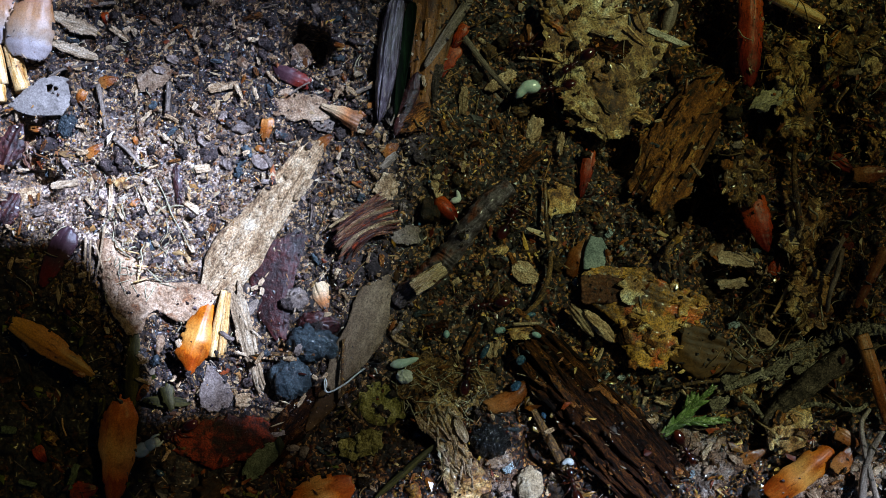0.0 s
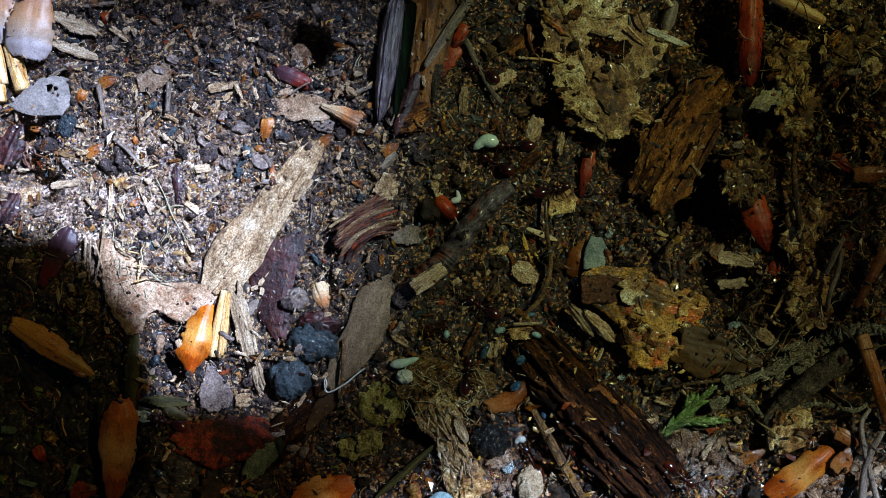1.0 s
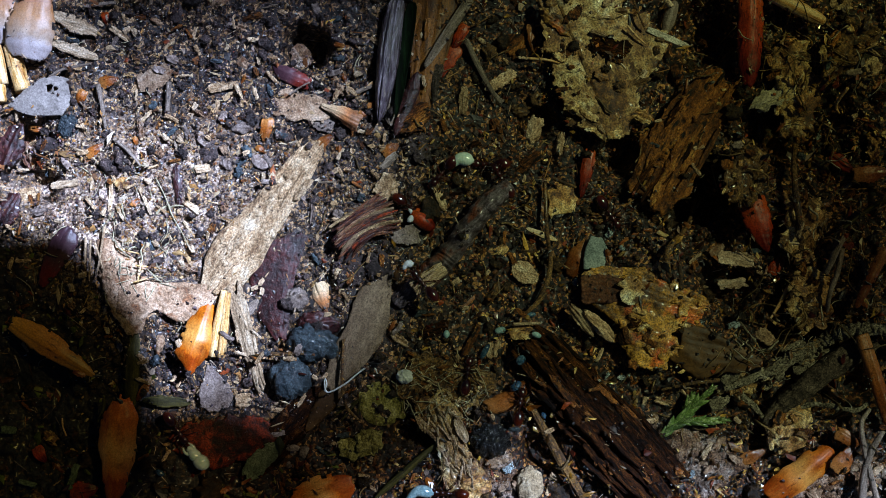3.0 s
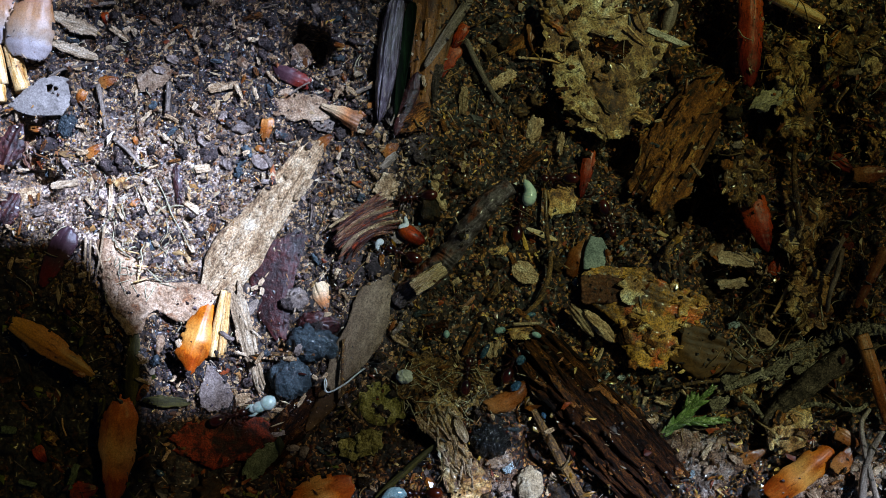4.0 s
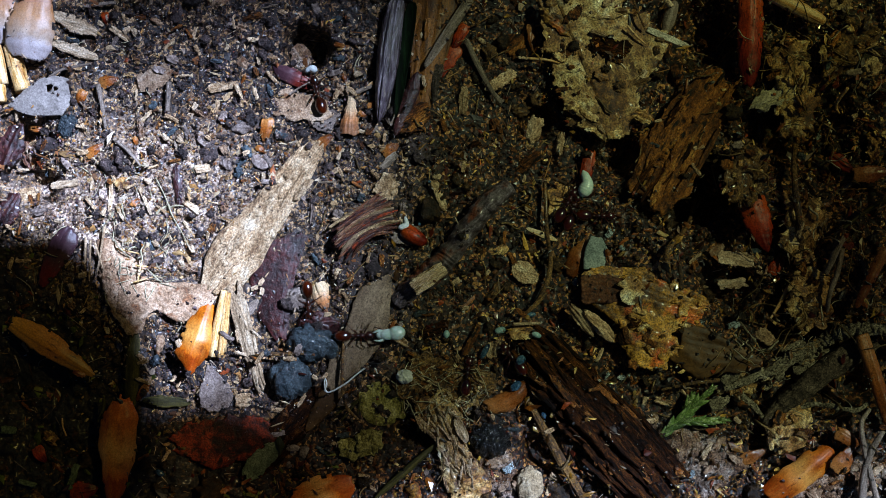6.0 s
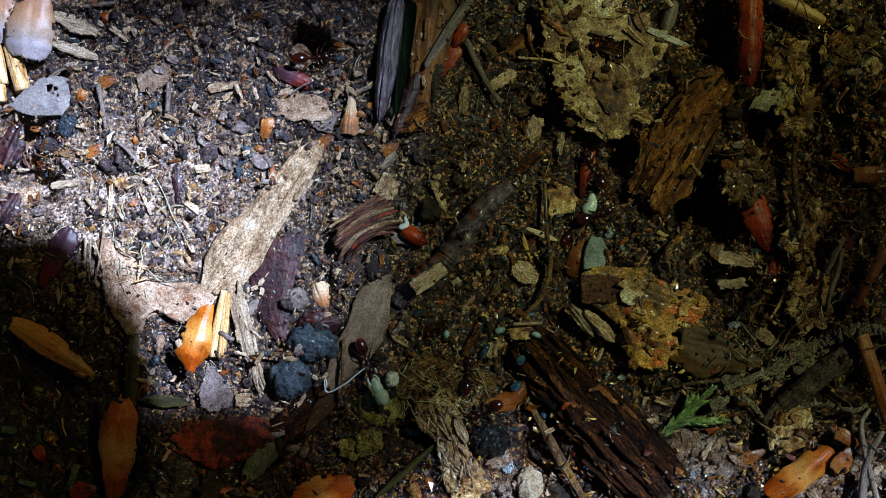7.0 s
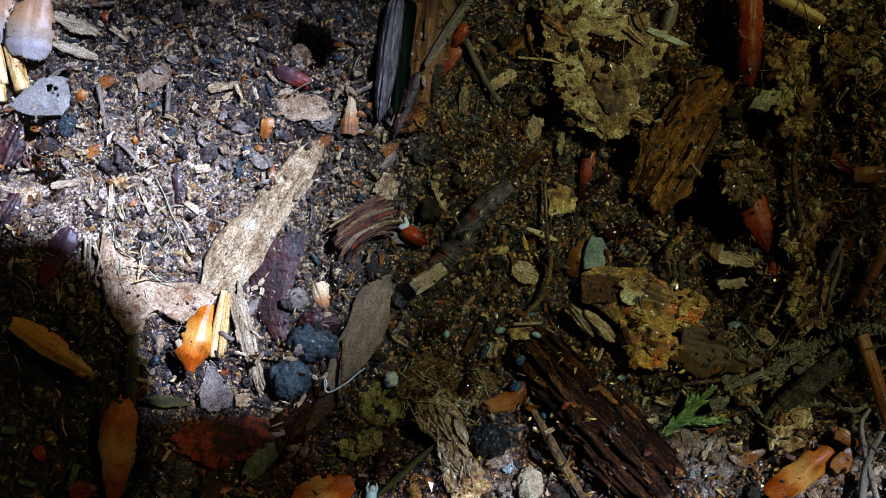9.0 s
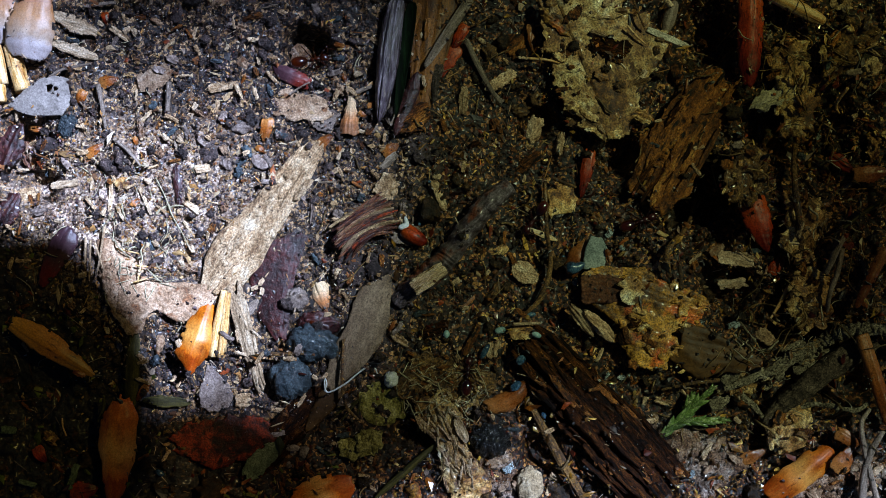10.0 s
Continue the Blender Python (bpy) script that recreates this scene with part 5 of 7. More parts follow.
lay("root", M_DARKROOT, (1542, 594), (1350, 744), 44, "thick dark grey root", "root", up=1.2, T=1.8, arch=1.3, jag=0.14, ridge=0.25, ridges=4, lump=0.22, bend=0.03, ends=(0.1, 0.25), seed=12, nu=80, nv=25)
rod("root", M_FUZZ, [(1290, 660), (1300, 690), (1330, 716), (1350, 740)], [12, 14, 12, 8], "grey fuzzy root branch", "root", up=1.4, n=36, rough=0.4, seed=13)
rod("root", M_FUZZ, [(1400, 722), (1450, 716), (1510, 726), (1540, 712)], [8, 10, 9, 6], "grey fuzzy root branch", "root", up=1.4, n=36, rough=0.4, seed=14)
lay("straw", M_SCALE, (1526, 594), (1580, 756), 26, "amber-brown flat straw lying on forest soil", "straw", up=2.2, T=0.4, arch=0.4, jag=0.03, ridge=0.12, ridges=3, ends=(0.05, 0.05), seed=150, nu=50, nv=13)
lay("straw", M_SCALE, (1568, 440), (1516, 545), 20, "olive-brown straw in shade", "straw", up=1.8, T=0.3, arch=0.4, jag=0.05, ends=(0.1, 0.3), seed=151)
bud_scale((1478, 796), (1358, 888), 54, "large glossy orange bud scale with a painted pale highlight", M_AMBER, arch=1.5, up=0.9, seed=152, ends=(0.3, 0.2))
bud_scale((1310, 818), (1358, 796), 26, "orange bud scale fragment", arch=0.4, up=0.8, seed=153)
bud_scale((1480, 764), (1522, 790), 28, "orange curved bud scale", arch=0.5, up=0.9, seed=154)
bud_scale((1478, 836), (1516, 786), 36, "orange-red bud scale lying on forest soil", arch=0.5, up=0.8, seed=155)
rod("twig", M_STEM, [(1562, 762), (1540, 800), (1528, 840), (1524, 890)], [9, 13, 14, 15], "grey forked twig lying on forest soil", "twig", up=2.0, seed=15)
rod("twig", M_STEM, [(1538, 724), (1524, 750), (1530, 800), (1552, 890)], [7, 9, 10, 11], "grey forked twig lying on forest soil", "twig", up=1.8, seed=16)


def moss_sprig():
    base = new("moss_sprig")
    x, y = at(1165, 772)
    base.matrix_world = turn_mm(x, y, float(ground_z(x, y)) + 1.4)
    tagged(base, "fresh green moss sprig lying on litter", "moss")
    k = 0
    for a, b, wide in (((0, 0), (92, 90), 1.0), ((34, 28), (118, 32), 0.75), ((40, 44), (56, 78), 0.6)):
        part("stem", tube([(a[0] / 14, a[1] / 14, 0.1), (b[0] / 14, b[1] / 14, 0.7)], [0.16, 0.07], 8, 5), M_MOSS, base)
        turn = math.degrees(math.atan2(b[1] - a[1], b[0] - a[0]))
        for i in range(26):
            f = 0.02 + 0.94 * i / 25
            px, py = (a[0] + (b[0] - a[0]) * f) / 14, (a[1] + (b[1] - a[1]) * f) / 14
            ang = turn + (1, -1, 0.3, -0.3)[i % 4] * (26 - 8 * f) + 7 * math.sin(k * 2.1)
            size = wide * (0.75 + 0.9 * math.sin(math.pi * min(1, 0.15 + f * 0.9)))
            leaf = moved(flake(1.5 * size, 0.62 * size, 0.05, arch=0.22, lift=0.1, jag=0.05, ends=(0.35, 0.9), seed=k, nu=10, nv=7), 0.55 * size, 0, 0)
            part("leaf", moved(leaf, px, py, 0.25 + 0.5 * f + 0.1 * (i % 3), 14 * (-1) ** i, -14, ang), M_MOSS, base)
            k += 1
    return base


moss_sprig()

# middle and near ground
splintered(lay("rotten_beam", M_BARK, (930, 596), (1180, 880), 124, "dark brown grooved rotten wood", "wood", up=0.4, T=2.0, arch=1.5, jag=0.1, ridge=1.0, ridges=4, lump=0.25, ends=(0.25, 0.12), seed=160, nu=120, nv=51, ragged=0.16), 34, (M_BARK, M_BROWNWOOD, M_BARK), 4, long=(0.15, 0.5), wide=(0.04, 0.11))
lay("stick", M_ROOT, (936, 712), (1030, 882), 17, "grey-brown dry stick lying on forest soil", "stick", up=1.0, T=0.7, arch=0.3, jag=0.06, ridge=0.15, ends=(0.25, 0.1), seed=161)
lay("bark_piece", M_SCALE, (866, 730), (938, 686), 34, "orange-brown bark piece lying on forest soil", "bark", up=0.6, T=0.5, arch=0.7, bend=0.12, jag=0.14, ends=(0.15, 0.3), seed=162)
clod(868, 780, 66, 58, 1.6, M_BLACK, "black charcoal pellet with glinting specks", rough=0.16, freq=3.1, nu=80, nv=54, seed=163, category="charcoal", name="charcoal", up=0.2)
clod(938, 858, 48, 60, 1.3, M_CREAM, "cream angular stone lying on forest soil", rough=0.14, seed=164, category="stone", name="stone", up=0.4)
splintered(lay("fibrous_wood", M_ROOT, (694, 668), (874, 694), 120, "matted pale fibres on brown rotten wood", "wood", up=-0.1, T=0.7, jag=0.25, lump=0.2, arch=0.3, ridge=0.1, ends=(0.25, 0.25), seed=167, nu=90, nv=60, ragged=0.4), 110, (M_FIBRE, M_CLAY, M_TAN, M_BROWNWOOD), 29, long=(0.03, 0.13), wide=(0.02, 0.05), rise=0.15, name="fibre", curl=0.12, fan=60)
splintered(lay("fibrous_wood", M_CLAY, (762, 704), (826, 884), 92, "crumbling yellow-grey wood covered with fibres", "wood", up=0.2, T=0.9, jag=0.2, lump=0.2, arch=0.4, ridge=0.1, ridges=5, sides=((0.8, 1.0, 0.7, 0.8, 1.2, 1.3), (0.7, 0.8, 0.5, 0.6, 0.7, 0.6)), seed=168, nu=90, nv=50, ragged=0.22), 70, (M_FIBRE, M_PALE, M_TAN), 30, long=(0.05, 0.2), wide=(0.02, 0.08), rise=0.12, name="fibre", curl=0.1, fan=30)
lay("torn_wood", M_PALE, (806, 738), (826, 782), 18, "pale bluish splinter of wood", "wood", up=1.6, T=0.3, jag=0.15, ridge=0.15, seed=268)
lay("fibrous_wood", M_CLAY, (808, 862), (870, 884), 80, "mossy yellow-grey lump of wood", "wood", up=0.2, T=0.8, arch=0.6, jag=0.15, lump=0.3, ends=(0.25, 0.2), seed=269, nu=40, nv=24, ragged=0.3)
crumbled(lay("clay_crust", M_PINKSOIL, (1140, 740), (1310, 860), 130, "pinkish-brown crumbly soil crust", "clay", up=-0.4, T=0.8, arch=1.3, jag=0.2, lump=0.34, ends=(0.2, 0.2), seed=210, nu=60, nv=50, ragged=0.42), 26, (M_PINKSOIL, M_LEAF), 31)
crumbled(lay("clay_crust", M_PINKSOIL, (1400, 880), (1580, 840), 90, "greyish-pink crumbly soil crust", "clay", up=-0.4, T=0.8, arch=1.2, jag=0.2, lump=0.34, ends=(0.2, 0.2), seed=211, nu=60, nv=40, ragged=0.42), 26, (M_PINKSOIL, M_LEAF), 32)
crumbled(lay("fibrous_wood", M_PINKSOIL, (820, 800), (930, 880), 120, "matted tan wood fibres", "wood", up=-0.4, T=0.5, jag=0.3, lump=0.34, arch=1.0, seed=169, nu=50, nv=30, ragged=0.42), 26, (M_PINKSOIL, M_LEAF), 33)
lay("torn_wood", M_TAN, (752, 678), (806, 722), 16, "tan wood splinter lying on forest soil", "wood", up=0.8, jag=0.15, ridge=0.15, seed=170)
lay("torn_wood", M_TAN, (796, 735), (812, 778), 14, "tan wood splinter lying on forest soil", "wood", up=0.8, jag=0.15, seed=171)
lay("torn_wood", M_TAN, (690, 588), (722, 612), 16, "tan wood splinter lying on forest soil", "wood", up=0.5, jag=0.2, ridge=0.15, seed=172)
lay("wood_chip", M_TAN, (905, 470), (950, 494), 36, "pale brown wood chip", "wood chip", up=0.5, jag=0.2, seed=173, group="wood chips lying on forest soil")
lay("wood_chip", M_CLAY, (900, 590), (946, 588), 30, "pale fibrous wood chip", "wood chip", up=0.8, jag=0.3, ridge=0.15, seed=174, group="wood chips lying on forest soil")
rod("splinter", M_PALE, [(908, 574), (956, 572)], [6, 5], "pale splinter lying on forest soil", "splinter", up=1.2)
crumbled(lay("lichen_crust", M_LICHEN, (600, 790), (680, 782), 58, "yellow-green lichen crust lying on forest soil", "lichen", up=0.8, T=0.8, arch=0.5, jag=0.2, lump=0.25, sides=((0.7, 0.5, 0.9, 1.0, 0.6), (0.6, 1.0, 0.8, 0.9, 0.5)), seed=175, nu=40, nv=28, ragged=0.12), 8, (M_LICHEN,), 76)
lay("leaf_fragment", M_LICHEN, (640, 690), (712, 740), 76, "olive-yellow leaf litter piece", "leaf", up=0.1, jag=0.2, seed=176, ragged=0.14)
lay("dry_grass", M_OLIVE, (772, 786), (664, 882), 13, "olive dry grass blade", "grass", up=1.0, T=0.2, arch=0.2, jag=0.05, seed=177)
lay("dead_leaf", M_AMBER, (512, 896), (630, 852), 66, "orange-brown dead leaf lying on forest soil", "leaf", up=0.8, arch=0.5, jag=0.1, seed=178, ragged=0.14)
lay("dead_leaf", M_REDROT, (298, 786), (486, 776), 124, "rust-red dead leaf in deep shade", "leaf", up=0.5, arch=0.4, jag=0.14, sides=((0.3, 0.6, 0.75, 0.8, 0.7, 0.5), (0.2, 0.6, 0.9, 0.8, 0.6, 0.4)), seed=179, nu=50, nv=30, ragged=0.2)
lay("leaf_fragment", M_GREYGREEN, (492, 784), (432, 848), 40, "grey-green leaf fragment lying on forest soil", "leaf", up=0.9, jag=0.2, seed=181, ragged=0.14)
lay("bark_flake", M_OLIVE, (250, 708), (342, 714), 22, "olive bark sliver in shade", "bark", up=1.0, jag=0.15, seed=182, ragged=0.22)
bud_scale((14, 572), (166, 668), 56, "golden-brown pointed bud scale", M_YELLOWSCALE, arch=1.1, up=3.0, seed=183, sides=((0.5, 0.9, 1.0, 0.9, 0.6, 0.1), (0.4, 0.6, 0.65, 0.6, 0.4, 0.1)))
bud_scale((212, 704), (198, 890), 70, "large orange bud scale in shade", M_AMBER, arch=1.6, up=3.2, seed=184, sides=((0.4, 0.95, 0.95, 0.9, 0.65, 0.35), (0.4, 0.9, 0.95, 0.85, 0.6, 0.3)))
bud_scale((126, 404), (70, 510), 44, "dark red bud scale at the shade's edge", M_PURPLESCALE, arch=0.6, up=0.6, seed=185)
lay("dry_grass", M_OLIVE, (238, 586), (230, 728), 26, "dark green grass blade", "grass", up=1.6, T=0.15, arch=0.15, jag=0.05, ends=(0.3, 0.3), seed=186)
bud_scale((262, 680), (240, 712), 16, "small orange bud scale", M_SCALE, arch=0.4, up=2.2, seed=187)
rod("dry_grass", M_OLIVE, [(184, 700), (184, 720), (174, 748)], [6, 7, 5], "curved olive stem lying on forest soil", "stem", up=2.6)
chip((138, 820), (120, 868), 14, "olive-grey wood chip lying on forest soil", M_GREYGREEN, up=1.8, seed=188)
chip((32, 852), (66, 860), 12, "pale greenish wood chip", M_GREYGREEN, up=1.6, seed=189)
chip((0, 762), (30, 762), 18, "grey-green wood chip lying on forest soil", M_GREYGREEN, up=1.4, seed=190)
bud_scale((120, 872), (172, 866), 36, "red-brown bud scale in shade", M_REDSCALE, arch=0.5, up=1.4, seed=191)
bud_scale((62, 790), (80, 820), 26, "dark red-brown bud scale in shade", M_REDSCALE, arch=0.5, up=1.4, seed=192)
rod("fibre", M_STRAW, [(110, 740), (112, 756), (118, 772)], [4, 3, 3], "pale fibre in shade", "fibre", up=1.6)
for k, (a, b) in enumerate((((152, 420), (150, 500)), ((160, 425), (158, 498)), ((168, 430), (184, 480)), ((186, 400), (172, 486)), ((206, 440), (250, 450)), ((240, 470), (286, 476)), ((236, 500), (280, 488)), ((252, 452), (244, 500)))):
    rod("fibre", M_PALE if k < 4 else M_STRAW, [a, b], [5, 3] if k < 4 else [3, 2], "pale fibre beside a dead leaf", "fibre", up=0.9, seed=k, n=8, sides=6, group="fibres by the leaf")


for k, (u, v, L, W, rz) in enumerate(((1105, 668, 2.2, 0.9, 10), (1075, 664, 1.2, 0.6, 60), (1236, 570, 1.8, 0.8, -20), (1300, 574, 2.0, 1.0, 15), (1080, 412, 1.6, 1.4, 70), (1100, 440, 1.0, 0.8, 0), (1050, 20, 3.6, 2.0, 40), (1032, 60, 3.0, 1.8, 0), (900, 830, 2.0, 1.4, 30), (1045, 830, 2.4, 1.2, -30), (1225, 840, 1.6, 1.0, 70), (1500, 868, 2.6, 1.2, 5), (1450, 240, 1.6, 0.8, 60), (1310, 238, 1.4, 0.5, -25))):
    put("mould_patch", flake(L, W, 0.15, arch=0.25, jag=0.4, lump=0.2, ends=(0.2, 0.2), seed=700 + k, nu=22, nv=14, ragged=0.5), M_MOULD, u, v, rz, "bluish-white mould patch on rotten litter", "mould", up=0.5, group="mould patches")


def litter_flakes():
    """Ragged scraps of rotten wood, bark and soil crust that make up the litter."""
    rng = np.random.default_rng(55)
    wood = [(M_BROWNWOOD, "ragged brown scrap of rotten wood", "wood"), (M_CLAY, "ragged yellow-brown scrap of decayed wood", "wood"), (M_ROOT, "crumbly brown scrap of bark", "bark"), (M_ORANGECLAY, "orange-brown scrap of decayed wood", "wood"), (M_BARK, "dark scrap of wet bark", "bark"), (M_TAN, "pale brown scrap of wood", "wood")]
    soil = [(M_CLOD, "dark crust of crumbly soil", "soil"), (M_PINKSOIL, "pinkish-brown crust of soil", "soil"), (M_LEAF, "thin brown scrap of leaf", "leaf"), (M_GREYLEAF, "grey scrap of leaf", "leaf"), (M_BROWNWOOD, "brown scrap of bark", "bark")]
    made = 0
    for n in range(1400):
        u, v = rng.uniform(0, 1568), rng.uniform(0, 882)
        x, y = at(u, v)
        left = float(in_left(x, y)) > 0.5
        L, W = rng.uniform(1.8, 5.0), rng.uniform(1.0, 2.6)
        if left:
            L, W = L * 0.7, W * 0.7
        around = [cover_at(x + dx * L * 0.4, y + dy * L * 0.4, DIRT) for dx in (-1, 0, 1) for dy in (-1, 0, 1)]
        if min(around) < 0.99 or (float(in_shaded_corner(x, y)) > 0.5 and rng.uniform() < 0.8) or (left and rng.uniform() < 0.25) or math.hypot(u - 540, v - 85) < 75:
            continue
        mat, label, category = (soil if left else wood)[int(rng.integers(5 if left else 6))]
        put("wood_scrap" if category == "wood" else category + "_scrap", flake(L, W, 0.3, arch=rng.uniform(0.2, 0.8), lift=rng.uniform(0, 0.4), jag=0.3, ridge=rng.uniform(0.05, 0.35), ridges=4, lump=0.16, ends=(0.2, 0.25), seed=500 + n, nu=26, nv=15, twist=rng.uniform(-30, 30), ragged=0.32),
            mat, u, v, rng.uniform(0, 360), label + " in the litter", category, up=rng.uniform(-0.3, 0.25), tilt=(rng.uniform(-15, 15), rng.uniform(-15, 15)), group="litter scraps")
        made += 1
        if made >= 290:
            break


litter_flakes()


# ---- loose bits: crumbs, chips and fibres ----
def scatter(name, material, label, category, n, size, spread, box, weight, flat=1.0, long=1.0, seed=1, smooth=False, sink=0.3, on_top=True):
    """n small angular bits on the ground, joined into one mesh. weight(x, y): the share that is kept."""
    rng = np.random.default_rng(seed)
    x, y = rng.uniform(box[0], box[2], n), rng.uniform(box[1], box[3], n)
    keep = rng.uniform(0, 1, n) < weight(x, y)
    x, y = x[keep], y[keep]
    n = len(x)
    corner = np.array([(1, 0, 0), (-1, 0, 0), (0.3, 0.9, 0.2), (-0.3, -0.9, 0.2), (0.1, 0.1, 0.9), (-0.1, 0, -0.9), (-0.6, 0.7, 0.1)], float)
    tris = np.array([(4, 0, 2), (4, 2, 6), (4, 6, 1), (4, 1, 3), (4, 3, 0), (5, 2, 0), (5, 6, 2), (5, 1, 6), (5, 3, 1), (5, 0, 3)])
    k = size * np.exp(np.clip(rng.normal(0, spread, n), -1.2, 0.9))
    v = corner[None] * (1 + rng.uniform(-0.45, 0.5, (n, 7, 3))) + rng.normal(0, 0.2, (n, 7, 3))
    ln = long * np.exp(rng.normal(0, 0.35, n))
    v = v * np.stack([k * ln, k, k * flat * np.exp(rng.normal(0, 0.3, n))], -1)[:, None] * 0.62
    a, tx, ty = rng.uniform(0, 6.283, n), rng.normal(0, 0.35, n), rng.normal(0, 0.3, n)
    vx, vy, vz = v[..., 0], v[..., 1], v[..., 2]
    vy, vz = vy * np.cos(tx)[:, None] - vz * np.sin(tx)[:, None], vy * np.sin(tx)[:, None] + vz * np.cos(tx)[:, None]
    vx, vz = vx * np.cos(ty)[:, None] + vz * np.sin(ty)[:, None], -vx * np.sin(ty)[:, None] + vz * np.cos(ty)[:, None]
    vx, vy = vx * np.cos(a)[:, None] - vy * np.sin(a)[:, None], vx * np.sin(a)[:, None] + vy * np.cos(a)[:, None]
    if on_top:
        keep = rng.uniform(0, 1, n) < cover_at(x, y, DIRT)
        x, y, k, vx, vy, vz, n = x[keep], y[keep], k[keep], vx[keep], vy[keep], vz[keep], int(keep.sum())
    z = (cover_at(x, y) if on_top else ground_z(x, y)) + k * flat * sink + rng.uniform(0, 0.12, n)
    pts = np.stack([vx + x[:, None], vy + y[:, None], vz + z[:, None]], -1).reshape(-1, 3)
    faces = (tris[None] + (np.arange(n) * 7)[:, None, None]).reshape(-1, 3)
    ob = new(name, to_mesh(name, (pts, faces), material, smooth))
    return tagged(ob, label, category, kind="stuff")


VIEW = (-60, -34, 60, 34)


def soiled_rims():
    """Crumbs creep over the rims of what lies on the ground."""
    near = DIRT.copy()
    for step in (1, 2):
        near = np.maximum.reduce([near] + [np.roll(DIRT, k, a) * (0.8 - 0.15 * step) for a in (0, 1) for k in (-step, step)])
    gx, gy = np.meshgrid(GX, GY, indexing="ij")
    patch = np.clip(0.5 + 0.9 * vnoise(gx / 1.6, gy / 1.6, 47), 0, 1)
    DIRT[:] = np.maximum(DIRT, near * patch)


soiled_rims()


P_DARK = palette("dark_crumbs", ["120e10", "241c1e", "463834", "5c4840", "26242e", "54402c", "74646a", "5a5262", "8e786a", "362820"], rough=0.42, gloss=0.25, wet=0.15)
P_TAN = palette("tan_chips", ["8a7046", "b89c66", "ccb48a", "dccaa6", "6a4c2a", "a09484", "b48a4c", "ece0c8", "5e4228", "c4a878", "8a5c30", "b4a898", "c8b894"])
P_YELLOW = palette("yellow_chips", ["4e3604", "90701a", "d4b44c", "140c01", "ecd894", "5a3404", "0a0601", "a06408", "060401", "341c02", "0e0801", "745418", "5a2404"], rough=0.38, gloss=0.1, wet=0.4)
P_RUST = palette("rust_chips", ["6e2a0c", "94430f", "4a1a08", "7d3a16", "a8602a"], rough=0.5)
P_WHITE = palette("pale_grains", ["d9d4c8", "c2c8c8", "e8e4da", "a5b2b4", "f0ede4"], rough=0.5)

patchy(P_DARK, SOIL_TINTS, 3.0)
patchy(P_TAN, DUST_TINTS, 2.4)
patchy(P_YELLOW, LITTER_TINTS, 3.4)

# Bits are thinned in the near left corner so its painted shade stays dark.
scatter("soil_crumbs", P_DARK, "dark humus crumbs covering the ground", "soil", 90000, 0.12, 0.65, VIEW, lambda x, y: (0.06 + 0.94 * in_left(x, y)) * (1 - 0.55 * np.clip(dusty(x, y), 0, 1)) * (1 - 0.8 * in_shaded_corner(x, y)), seed=3)
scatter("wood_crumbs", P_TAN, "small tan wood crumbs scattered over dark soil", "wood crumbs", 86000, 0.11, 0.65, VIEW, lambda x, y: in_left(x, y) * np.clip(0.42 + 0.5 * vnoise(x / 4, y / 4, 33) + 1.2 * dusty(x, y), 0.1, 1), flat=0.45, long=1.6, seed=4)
scatter("litter_crumbs", P_YELLOW, "yellow-brown wood crumbs and litter dust", "wood crumbs", 66000, 0.145, 0.65, VIEW, lambda x, y: (1 - in_left(x, y)) * (1 - 0.85 * in_shaded_corner(x, y)) * np.clip(0.52 + 0.6 * vnoise(x / 4, y / 4, 35) + 0.75 * vnoise(x / 1.6, y / 1.6, 36), 0.02, 1), flat=0.45, long=1.8, seed=5)
scatter("litter_chips", P_YELLOW, "larger yellow-brown chips of rotten wood", "wood chips", 4200, 0.36, 0.45, VIEW, lambda x, y: (1 - in_left(x, y)) * (1 - 0.7 * in_shaded_corner(x, y)) * np.clip(0.45 + 0.5 * vnoise(x / 5, y / 5, 37) + 0.7 * vnoise(x / 2, y / 2, 38), 0.0, 1), flat=0.3, long=1.9, seed=15)
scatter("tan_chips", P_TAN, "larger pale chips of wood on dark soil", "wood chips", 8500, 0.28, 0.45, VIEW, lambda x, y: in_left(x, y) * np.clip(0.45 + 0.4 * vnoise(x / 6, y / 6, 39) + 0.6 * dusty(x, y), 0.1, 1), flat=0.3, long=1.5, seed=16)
scatter("rust_crumbs", P_RUST, "rust-red bark crumbs in the litter", "bark crumbs", 1700, 0.3, 0.5, VIEW, lambda x, y: 0.6 - 0.5 * in_shaded_corner(x, y) - 0.42 * in_left(x, y), flat=0.5, long=1.5, seed=6)
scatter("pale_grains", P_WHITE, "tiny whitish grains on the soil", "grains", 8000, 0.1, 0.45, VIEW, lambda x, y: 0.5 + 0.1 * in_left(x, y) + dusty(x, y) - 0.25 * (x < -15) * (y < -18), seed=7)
P_GREEN = palette("moss_flecks", ["4a5410", "6e7a20", "2c3408", "8a8a3a", "5a4a14"], rough=0.6)
scatter("moss_flecks", P_GREEN, "yellow-green moss flecks on dark soil", "moss", 1500, 0.32, 0.5, (-57, -32, -12, 4), lambda x, y: (1 - in_left(x, y)) * np.clip(0.4 + 0.8 * vnoise(x / 3, y / 3, 41), 0, 1), flat=0.4, long=1.8, seed=17)
scatter("fibres", P_TAN, "thin pale plant fibres in the litter", "fibres", 3000, 0.11, 0.3, VIEW, lambda x, y: 0.5 + 0 * x, flat=0.7, long=10.0, seed=8)


